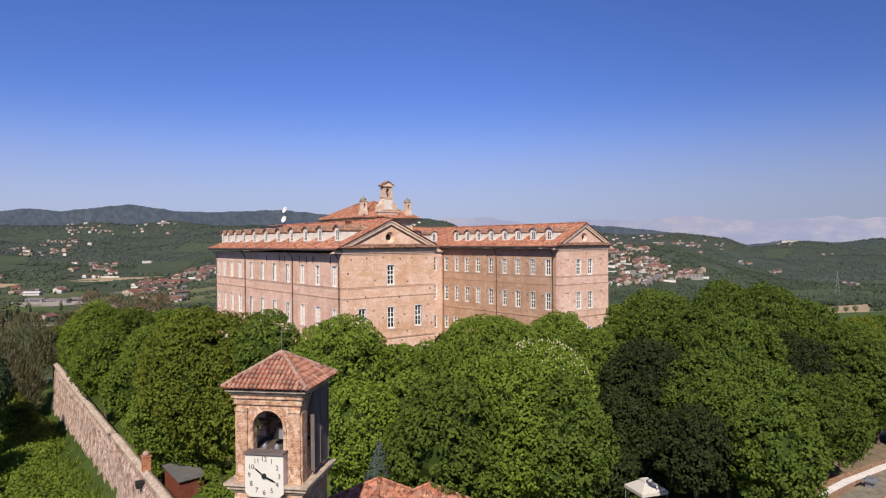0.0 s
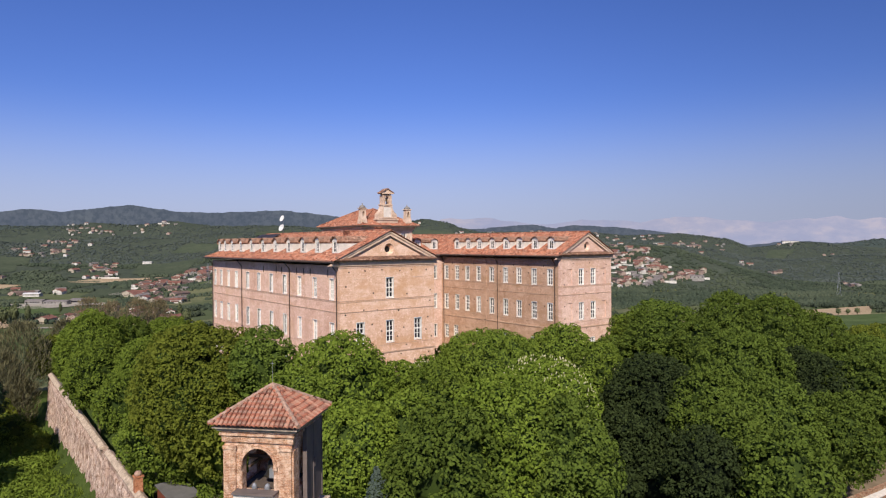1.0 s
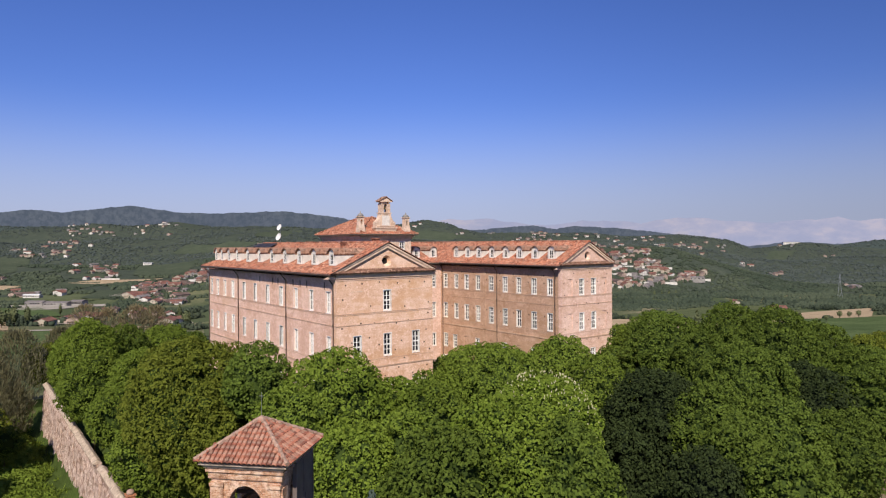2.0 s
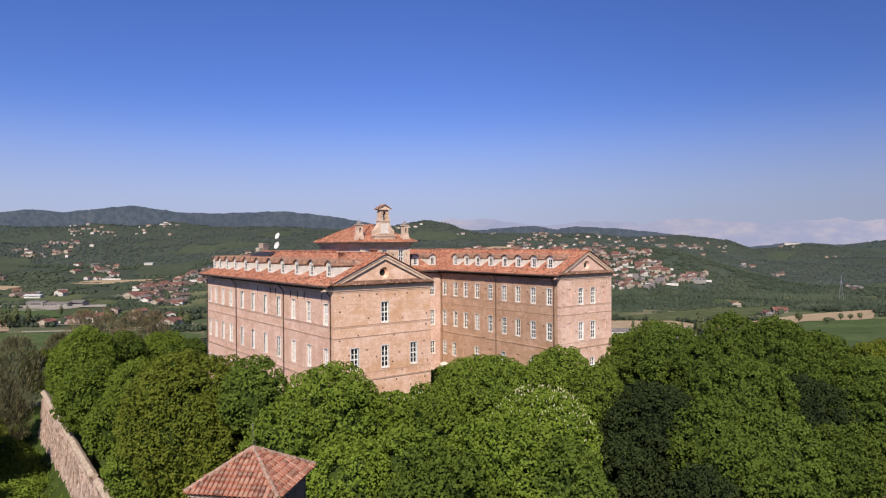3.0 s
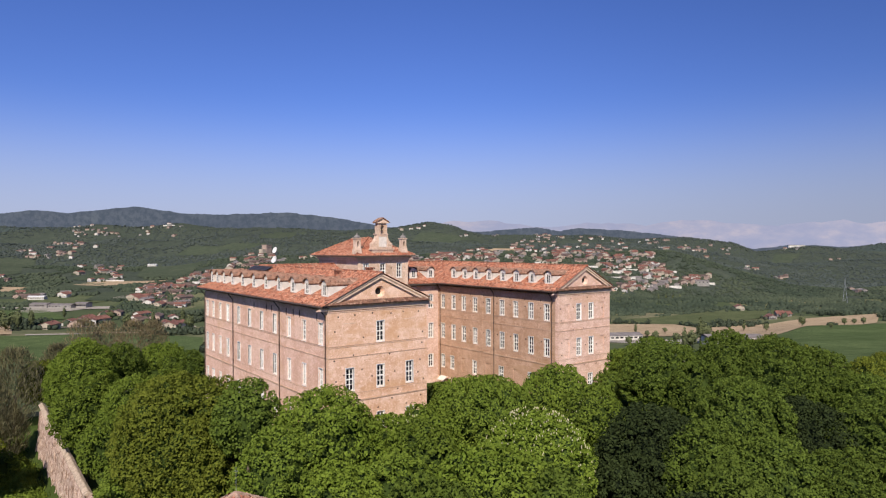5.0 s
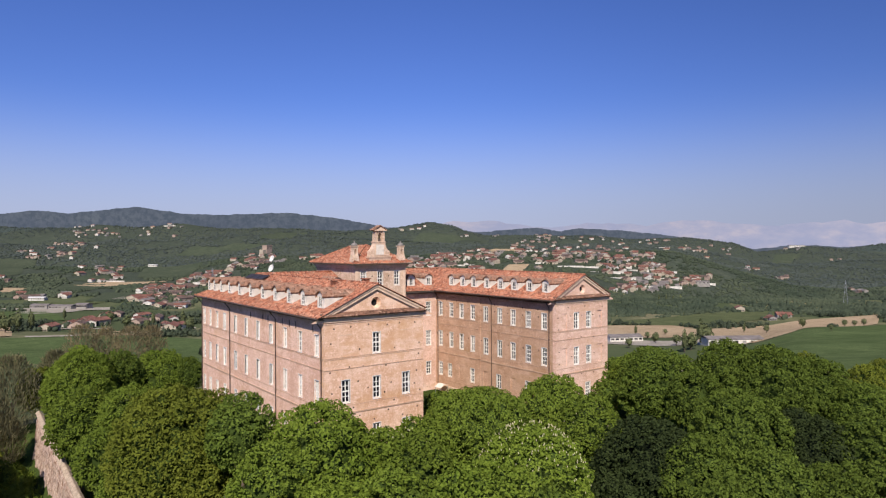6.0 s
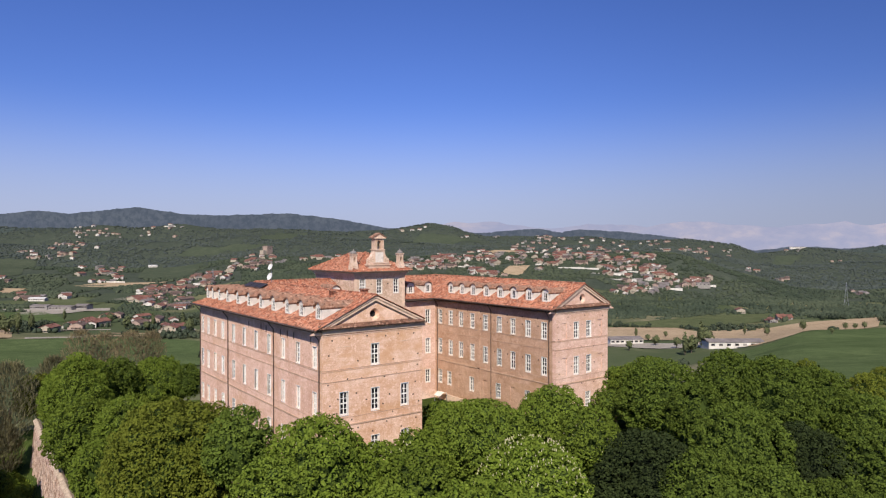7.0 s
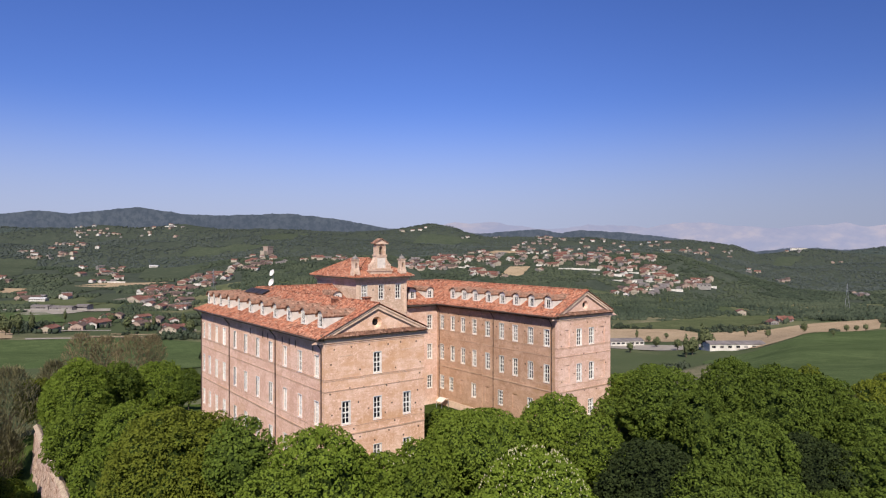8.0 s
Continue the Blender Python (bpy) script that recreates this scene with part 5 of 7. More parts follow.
def build_garden_wall():
    w = tagged(new("garden_wall"), "long crumbling rubble-stone garden wall with a sloped coping", "wall", kind="structure")
    y0, y1, zb = -22.0, 63.5, -13.5
    ny, nz = 340, 26
    vs, fs = [], []
    for i in range(ny + 1):
        y = y0 + (y1 - y0) * i / ny
        top = wall_top(y) - 0.45
        for j in range(nz + 1):
            z = zb + (top - zb) * j / nz
            out = 0.35 + 0.9 * (1 - j / nz) ** 1.5 + 0.16 * noise.noise(Vector((y * 0.7, z * 0.7, 0))) + 0.1 * noise.noise(Vector((y * 2.3, z * 2.0, 4)))
            pit = noise.noise(Vector((y * 1.5, z * 0.55, 9))) + 0.5 * noise.noise(Vector((y * 3.4, z * 1.3, 5)))
            out -= 0.85 * max(0, pit - 0.26) * (1 if j < nz - 3 else 0.2)
            if z > top - 1.0:
                out = min(out, 0.38) - 0.16
            vs.append((-20.5 - out, y, z))
    for i in range(ny):
        for j in range(nz):
            k = i * (nz + 1) + j
            fs.append((k, k + 1, k + nz + 2, k + nz + 1))
    n = len(vs)
    for i in range(ny + 1):
        y = y0 + (y1 - y0) * i / ny
        vs += [(-20.15, y, wall_top(y) - 0.45), (-20.15, y, zb)]
    for i in range(ny):
        a, b2, t0, t1 = n + 2 * i, n + 2 * i + 2, i * (nz + 1) + nz, (i + 1) * (nz + 1) + nz
        fs += [(a, a + 1, b2 + 1, b2), (t0, a, b2, t1)]
    fs += [tuple([n + 2 * ny, n + 2 * ny + 1] + [ny * (nz + 1) + j for j in range(nz + 1)])]
    mesh_ob("masonry", vs, fs, M_RUBBLE, w)
    # coping: sloped slabs, some missing
    rg = random.Random(8)
    y = y0
    while y < y1 - 0.5:
        ln = rg.uniform(1.1, 1.9)
        if not 16.0 < y < 18.4:
            t, t2 = wall_top(y), wall_top(min(y + ln, y1))
            d = rg.uniform(-0.03, 0.03)
            pr = [(-21.0 + d, -0.42), (-20.05 + d, -0.42), (-20.05 + d, -0.30), (-20.45 + d, 0.02), (-20.6 + d, 0.02), (-21.0 + d, -0.32)]
            b = Build()
            b.add([(x, y, t + z) for x, z in pr] + [(x, y + ln - 0.02, t2 + z) for x, z in pr], [(5, 4, 3, 2, 1, 0), (6, 7, 8, 9, 10, 11)] + [(i, (i + 1) % 6, 6 + (i + 1) % 6, 6 + i) for i in range(6)])
            b.make("coping", M_STONE, w)
        y += ln
    # opening in the face: a near-black box painted as its shade
    Build().box(-21.42, -20.6, 2.5, 3.3, -6.6, -6.0).make("recess", M_HOLE_SHADE, w, "shaded recess drawn as a near-black box")
    ch = tagged(new("chimney"), "orange brick chimney with a rounded cap on the garden wall", "chimney")
    Build().box(-20.88, -20.16, 2.36, 3.08, -5.6, -3.5).box(-20.96, -20.08, 2.28, 3.16, -3.62, -3.47).make("stack", M_RED, ch)
    Build().lathe([(0.36, -3.47), (0.36, -3.3), (0.28, -3.12), (0.12, -3.05)], 12, Matrix.Translation((-20.52, 2.72, 0))).make("cap", M_MORTAR, ch, "rounded weathered cap", True)


build_garden_wall()


# ---------------------------------------------------------------- garden shed, gazebo, houses below
def build_shed():
    s = tagged(new("garden_shed"), "dark red wooden shed with a sloping grey felt roof", "shed")
    s.matrix_world = Matrix.Translation((-16.9, 2.6, near_ground(-16.9, 2.6))) @ Matrix.Rotation(radians(7), 4, "Z")
    wood = simple("dark_red_boards", (0.17, 0.048, 0.028), 0.75, 0.3, 3.0)
    n = 12
    for k in range(n):
        x = -1.3 + 2.6 * k / n
        Build().box(x + 0.005, x + 2.6 / n - 0.005, -1.82, -1.78, 0, 1.95).make("board", wood, s)
    Build().prism([(-1.3, -1.78, 0), (-1.3, -1.78, 1.95), (-1.3, 1.78, 2.55), (-1.3, 1.78, 0)], (0, 0, 0), (2.6, 0, 0)).make("walls", wood, s)
    Build().box(0.2, 1.05, -1.86, -1.83, 0.05, 1.8).make("door", simple("brown_door", (0.17, 0.06, 0.035), 0.7), s)
    felt = simple("grey_roofing_felt", (0.115, 0.11, 0.105), 0.85, 0.25, 1.0)
    Build().prism([(-1.5, -2.1, 1.92), (-1.5, -2.1, 2.0), (-1.5, 2.05, 2.7), (-1.5, 2.05, 2.62)], (0, 0, 0), (3.0, 0, 0)).make("roof", felt, s, "sloping grey felt roof")


build_shed()


def build_gazebo():
    cx, cy = 13.3, -31.2
    g = tagged(new("gazebo"), "cream canvas garden gazebo on thin poles", "gazebo")
    g.matrix_world = Matrix.Translation((cx, cy, near_ground(cx, cy))) @ Matrix.Rotation(radians(-20), 4, "Z")
    h0 = -4.7 - near_ground(cx, cy)
    cloth = simple("cream_canvas", (0.50, 0.46, 0.41), 0.85, 0.08, 1.5)
    b, e, t = Build(), 1.35, 0.4
    for z, s, top, tz in ((h0, e, t, h0 + 0.65), (h0 + 0.72, t * 1.15, 0.03, h0 + 0.92)):
        b.add([(-s, -s, z), (s, -s, z), (s, s, z), (-s, s, z), (-top, -top, tz), (top, -top, tz), (top, top, tz), (-top, top, tz)], [(0, 1, 5, 4), (1, 2, 6, 5), (2, 3, 7, 6), (3, 0, 4, 7), (4, 5, 6, 7)])
    for k in range(4):
        r = Matrix.Rotation(radians(90 * k), 4, "Z")
        b.box(-e, e, -e - 0.01, -e + 0.01, h0 - 0.28, h0, r)
    b.make("canopy", cloth, g)
    for sx in (-1, 1):
        for sy in (-1, 1):
            Build().tube((sx * 1.27, sy * 1.27, 0), (sx * 1.27, sy * 1.27, h0), 0.04).make("pole", M_GREY, g)
    Build().box(-1.3, -1.1, -1.32, -1.24, 0.1, h0 - 0.1).make("curtain", cloth, g)


build_gazebo()


def hip_roof(name, cx, cy, hx, hy, z, rise, parent, turn=0.0):
    m = Matrix.Translation((cx, cy, 0)) @ Matrix.Rotation(turn, 4, "Z")
    r = min(hx, hy)
    for (sx, sy), along, inward, length in (((-1, -1), (1, 0, 0), (0, 1, 0), 2 * hx), ((-1, 1), (1, 0, 0), (0, -1, 0), 2 * hx), ((-1, -1), (0, 1, 0), (1, 0, 0), 2 * hy), ((1, -1), (0, 1, 0), (-1, 0, 0), 2 * hy)):
        st = m @ Vector((sx * hx, sy * hy, z))
        tiled_slope(name, st, m.to_3x3() @ Vector(along), m.to_3x3() @ Vector(inward), length, r, rise, lambda s, L=length: min(r, s, L - s), parent, material=M_TILE)
    b = Build()
    if hx > hy:
        p, q = (-(hx - r), 0), (hx - r, 0)
    else:
        p, q = (0, -(hy - r)), (0, hy - r)
    for (ax, ay), end in (((-hx, -hy), p), ((hx, hy), q), ((-hx, hy), p if hx > hy else q), ((hx, -hy), q if hx > hy else p)):
        a, e = m @ Vector((ax, ay, z + 0.06)), m @ Vector((*end, z + rise + 0.06))
        n = max(4, int((e - a).length / 0.45))
        for k in range(n):
            b.tube(a.lerp(e, k / n), a.lerp(e, (k + 1.1) / n), 0.13, 0.11, 6)
    b.make("hip_tiles", M_TILE, parent)


def build_chapel_house():
    h = tagged(new("house"), "low house with a hipped red tiled roof among the trees", "house")
    hip_roof("roof", -12.9, -28.3, 4.2, 4.2, -1.1, 2.3, h, radians(10))
    Build().box(-3.8, 3.8, -3.8, 3.8, -8.2, -1.1, Matrix.Translation((-12.9, -28.3, 0)) @ Matrix.Rotation(radians(10), 4, "Z")).make("wall", M_WALL_R, h)
    h2 = tagged(new("annex"), "small annex with a hipped red tiled roof", "house")
    hip_roof("roof", -10.3, -30.6, 3.2, 3.2, -1.0, 1.9, h2, radians(10))
    Build().box(-2.9, 2.9, -2.9, 2.9, -8.2, -1.0, Matrix.Translation((-10.3, -30.6, 0)) @ Matrix.Rotation(radians(10), 4, "Z")).make("wall", M_WALL_R, h2)


build_chapel_house()


M_EDGE = brick_mat("dusty_brick", (0.36, 0.20, 0.125), (0.28, 0.14, 0.09), (0.40, 0.29, 0.20))
M_SLAB = simple("mossy_slab", (0.22, 0.185, 0.135), 0.95, 0.4, 1.5)


def build_terrace():
    """Curved terrace with a white kerb, a tiled roof and an ochre outbuilding beside the trees."""
    t = tagged(new("terrace_wall"), "curved brick terrace wall with a white kerb", "wall", kind="structure")
    b, k2 = Build(), Build()
    pts = [Vector((20.5, -42.4)), Vector((23.6, -41.4)), Vector((26.5, -41.0)), Vector((30.6, -41.05)), Vector((33.6, -41.35)), Vector((36.4, -41.6)), Vector((40.0, -42.0)), Vector((46.0, -43.0))]
    for p, q in zip(pts, pts[1:]):
        d = (q - p).normalized()
        n = Vector((-d.y, d.x))
        for bb, o0, o1, z0, z1 in ((b, 0.3, 1.3, -8.5, -6.0), (b, 1.3, 1.7, -8.5, -5.6), (k2, -0.3, 0.3, -5.35, -5.15), (b, -0.25, 0.3, -8.5, -5.35)):
            c = [p + n * o0, q + n * o0, q + n * o1, p + n * o1]
            bb.add([(v.x, v.y, z) for z in (z0, z1) for v in c], [(3, 2, 1, 0), (4, 5, 6, 7), (0, 1, 5, 4), (1, 2, 6, 5), (2, 3, 7, 6), (3, 0, 4, 7)])
    b.make("brick_edge", M_EDGE, t)
    k2.make("kerb", M_WHITEWASH, t, "white painted kerb")
    h = tagged(new("outbuilding"), "low outbuilding with a red tiled roof below the terrace", "house")
    tiled_slope("roof", (29.5, -50.5, -6.9), (1, 0, 0), (0, 1, 0), 22, 6.6, 1.2, lambda s: 6.6, h)
    Build().box(26.5, 50.5, -50.0, -42.2, -9, -6.95).make("wall", M_WALL_R, h)
    Build().box(23.0, 47, -44.2, -41.8, -6.9, -5.55).make("gutter_slab", M_SLAB, h, "grey-brown mossy slab below the kerb")
    v = tagged(new("roof_vent"), "grey metal roof cowl beside the white kerb", "vent")
    Build().box(31.0, 31.7, -43.1, -42.4, -5.56, -4.95).make("pipe", M_GREY, v)
    Build().box(30.75, 31.95, -43.3, -42.2, -4.95, -4.8).box(30.95, 31.75, -43.1, -42.4, -4.8, -4.6).make("cowl", M_GREY, v)
    vs = [(x, y, near_ground(x, y) + 0.08) for y in np.linspace(-40.5, -34.0, 12) for x in np.linspace(29, 58, 30)]
    fs = [(30 * j + i, 30 * j + i + 1, 30 * j + i + 31, 30 * j + i + 30) for j in range(11) for i in range(29)]
    tagged(mesh_ob("yard", vs, fs, simple("dusty_earth", (0.20, 0.15, 0.10), 1.0, 0.35, 0.8)), "dusty brown earth yard before the gatehouse", "yard", kind="structure")
    g = tagged(new("gatehouse"), "ochre plastered gatehouse half hidden by trees", "house")
    m = Matrix.Translation((49.15, -34.4, 0)) @ Matrix.Rotation(radians(-19), 4, "Z")
    vs, fs = wall_panel(m @ Matrix.Translation((-10, -2.0, 0)), 20, -9, -3.2, [(7.4, 14.6, -9.0, -4.4)], 0.6)
    mesh_ob("wall", vs, fs, M_WALL_R, g)
    Build().box(-10, 10, -1.4, 3, -3.2, -3.0, m).make("roof", M_TILE, g)
    Build().box(-10, 10, 2.4, 3, -9, -3.2, m).make("wall", M_WALL_R, g)


build_terrace()


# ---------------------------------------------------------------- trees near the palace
# closed cores of the crowns: darker green standing in for shade between leaves
M_CORE_SHADE = leaf_mat("crown_core_shade", (0.036, 0.056, 0.012), (0.058, 0.086, 0.019), 0.1)
M_CORE_SHADE_DARK = leaf_mat("dark_crown_core_shade", (0.009, 0.014, 0.007), (0.016, 0.023, 0.010), 0.1)
bm = bmesh.new()
bmesh.ops.create_icosphere(bm, subdivisions=2, radius=1)
BALL_V = np.array([v.co[:] for v in bm.verts])
BALL_F = np.array([[v.index for v in f.verts] for f in bm.faces])
bm.free()


def crown_mesh(r, tall, seed, leaf=0.30, density=1.0, narrow=0.0, core=True):
    """A leafy crown of radius r whose base lies at 0: boughs as overlapping tufts over an uneven dome, each clad in drooping leaves, thin below."""
    rg = np.random.RandomState(seed)
    off = Vector((seed * 3.7, seed * 1.3, 0))
    mid = np.array((0, 0, tall * 0.5))

    def dome(d):
        k = 1 + 0.15 * noise.noise(Vector(d) * 1.5 + off) + 0.09 * noise.noise(Vector(d) * 3.1 + off)
        s = 1 - narrow * max(0, d[2])
        low = 1.0 if d[2] > -0.2 else 1.0 - 0.35 * min(1, (-d[2] - 0.2) / 0.8)
        return np.array((d[0] * r * k * s * low, d[1] * r * k * s * low, d[2] * k * tall * 0.5))

    # the boughs: large ones first, small ones between and proud of them
    boughs, size = [], []
    small = min(1.0, 0.55 + r * 0.06)
    for share_, lo, hi, sunk in ((0.62, 0.85, 1.3, 0.84), (1.5, 0.32, 0.62, 0.955)):
        count = int(4 * math.pi * r * (0.5 * r + 0.25 * tall) / (math.pi * (lo + hi) ** 2 / 4) * share_)
        for k in range(count):
            z = 1 - 1.72 * (k + rg.uniform(0, 1)) / count
            a = k * 2.399963 + rg.uniform(-0.7, 0.7)
            w = math.sqrt(max(0, 1 - z * z))
            boughs.append(dome((w * math.cos(a), w * math.sin(a), z)) * (sunk + rg.uniform(-0.05, 0.04)) + mid)
            size.append(rg.uniform(lo, hi) * small)
    boughs, size = np.array(boughs), np.array(size)
    pos, nrm = [], []
    for c, rad in zip(boughs, size):
        n = int(4 * math.pi * rad * rad * 24 * density)
        d = rg.normal(size=(n, 3))
        d /= np.linalg.norm(d, axis=1)[:, None]
        d = d[d[:, 2] > rg.uniform(-1.0, -0.15, len(d))]
        q = c + d * rad * rg.uniform(0.86, 1.12, (len(d), 1)) * np.array((1.0, 1.0, 0.86))
        out = (c - mid) / np.array((r, r, tall * 0.5))
        free = (q - c) @ (out / (np.linalg.norm(out) + 1e-6)) > -0.55 * rad
        free &= (np.linalg.norm(q[:, None, :] - boughs[None], axis=2) > size[None] * 0.84).sum(1) >= len(boughs)
        pos.append(q[free])
        nrm.append((d + np.array((0, 0, 0.25)) + rg.normal(size=d.shape) * 0.38)[free])
    pos, nrm = np.concatenate(pos), np.concatenate(nrm)
    n = len(pos)
    nrm /= np.linalg.norm(nrm, axis=1)[:, None]
    t = np.cross(nrm, rg.normal(size=(n, 3)))
    t /= np.linalg.norm(t, axis=1)[:, None]
    bt = np.cross(nrm, t)
    sz = leaf * rg.uniform(0.65, 1.3, size=(n, 1))
    droop = np.array((0, 0, -0.16))
    q = np.stack([pos - t * sz * 0.55 + droop * sz, pos - bt * sz * 0.38, pos + t * sz * 0.55 + droop * sz, pos + bt * sz * 0.38], 1).reshape(-1, 3)
    vs, fs = q.tolist(), np.arange(len(q)).reshape(-1, 4).tolist()
    outer = len(fs)
    # solid core in the shade colour, seen through gaps between the leaves
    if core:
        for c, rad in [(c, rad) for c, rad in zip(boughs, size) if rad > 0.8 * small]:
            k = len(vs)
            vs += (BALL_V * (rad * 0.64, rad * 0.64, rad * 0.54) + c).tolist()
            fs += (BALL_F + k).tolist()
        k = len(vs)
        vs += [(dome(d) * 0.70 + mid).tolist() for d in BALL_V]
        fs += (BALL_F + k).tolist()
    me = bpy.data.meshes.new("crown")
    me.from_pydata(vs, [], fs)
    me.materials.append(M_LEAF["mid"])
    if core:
        me.materials.append(M_CORE_SHADE)
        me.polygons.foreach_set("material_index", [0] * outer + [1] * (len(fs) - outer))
    me.update()
    return me


def twig_mesh(r, tall, seed, n=2600):
    """A budding crown, twigs rather than leaves."""
    rg = np.random.RandomState(seed)
    z = rg.uniform(0, 1, n) ** 0.8
    a = rg.uniform(0, 2 * math.pi, n)
    rad = r * np.sqrt(rg.uniform(0, 1, n)) * np.sin(math.pi * (0.12 + 0.83 * z)) ** 0.7
    p = np.stack([rad * np.cos(a), rad * np.sin(a), z * tall], 1)
    d = np.stack([np.cos(a) * 0.35, np.sin(a) * 0.35, np.ones(n)], 1) + rg.normal(size=(n, 3)) * 0.3
    d /= np.linalg.norm(d, axis=1)[:, None]
    s = np.cross(d, rg.normal(size=(n, 3)))
    s /= np.linalg.norm(s, axis=1)[:, None]
    ln, w = rg.uniform(0.5, 1.3, (n, 1)), rg.uniform(0.035, 0.09, (n, 1))
    q = np.stack([p, p + d * ln * 0.5 + s * w, p + d * ln, p + d * ln * 0.5 - s * w], 1).reshape(-1, 3)
    me = bpy.data.meshes.new("crown")
    me.from_pydata(q.tolist(), [], np.arange(len(q)).reshape(-1, 4).tolist())
    me.materials.append(M_LEAF["bud"])
    return me


def trunk_mesh(h, r):
    rg = random.Random(int(h * 10))
    b = Build().tube((0, 0, -0.4), (0.05, 0, h * 0.55), r, r * 0.75, 9).tube((0.05, 0, h * 0.55), (0, 0.1, h), r * 0.75, r * 0.45, 8)
    for k in range(5):
        a = k * 1.3
        b.tube((0, 0, h * (0.55 + 0.08 * k)), (math.cos(a) * h * 0.42, math.sin(a) * h * 0.42, h * (0.85 + 0.09 * k)), r * 0.4, r * 0.12, 6)
    ob = b.make("trunk", M_BARK)
    me = ob.data
    bpy.data.objects.remove(ob)
    return me


CROWNS = {}
TRUNK = trunk_mesh(6.0, 0.28)
KIND_LABEL = {
    "mid": "broad-leaved tree with a dense rounded green crown", "bright": "chestnut tree with fresh bright green leaves", "dark": "dark green tree, deep shade put into the colour of its dense crown",
    "deep": "broad-leaved tree with a full deep green crown", "olive": "tree with an olive-tinged crown of young leaves", "blue": "small blue-green spruce beside the house", "brown": "thin brownish tree with sparse young foliage", "conifer": "dark blue-green conifer on the slope", "bud": "tall budding tree with reddish-brown twigs",
}


def add_tree(x, y, top, r, kind, tall=None, index=[0]):
    index[0] += 1
    k = index[0]
    g = height(x, y)
    tall = tall or min(max(top - g - 1.2, 2.5), 2.5 * r)
    rq = min((2.0, 3.2, 4.2, 5.2, 6.4), key=lambda v: abs(v - r))
    tq = round(tall / r * 2) / 2
    if kind in ("bud", "brown"):
        key = (kind, rq, tq, k % 2)
        if key not in CROWNS:
            CROWNS[key] = twig_mesh(rq, rq * tq, 40 + k, int((1000 if kind == "bud" else 1900) * rq * tq / 6))
    elif kind == "blue":
        key = ("blue", rq, tq)
        if key not in CROWNS:
            CROWNS[key] = crown_mesh(rq, rq * tq, 77, 0.26, 1.4, narrow=0.95)
    else:
        key = (rq, tq, k % 3)
        if key not in CROWNS:
            CROWNS[key] = crown_mesh(rq, rq * tq, 10 + len(CROWNS), 0.25)
    t = tagged(new("tree"), KIND_LABEL[kind], "tree", group="trees round the palace")
    t.matrix_world = Matrix.Translation((x, y, g))
    s = r / rq
    c = share("crown", CROWNS[key], t, Matrix.Translation((0, 0, top - g - tall)) @ Matrix.Rotation(k * 2.4, 4, "Z") @ Matrix.Diagonal((s, s, tall / (rq * tq), 1)))
    c.material_slots[0].link = "OBJECT"
    c.material_slots[0].material = M_LEAF[kind]
    # dark trees take a near-black core as painted shade
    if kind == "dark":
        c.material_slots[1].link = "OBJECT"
        c.material_slots[1].material = M_CORE_SHADE_DARK
    f = max(0.5 if r > 3.1 else 0.28, (top - g - tall * 0.62) / 6.0)
    thick = max(0.8, r / 5) if r > 3.1 else r / 6
    share("trunk", TRUNK, t, Matrix.Diagonal((thick, thick, f, 1)))
    return t, c


EYE = Vector((-33.9, -64.4, 22.3))


def stand(b, dip, d):
    """Place and height of a tree top seen from the mid-flight eye: b to the right and dip down per metre ahead, d metres ahead."""
    p = EYE + AHEAD * d + RIGHT * (b * d)
    return p.x, p.y, EYE.z - dip * d


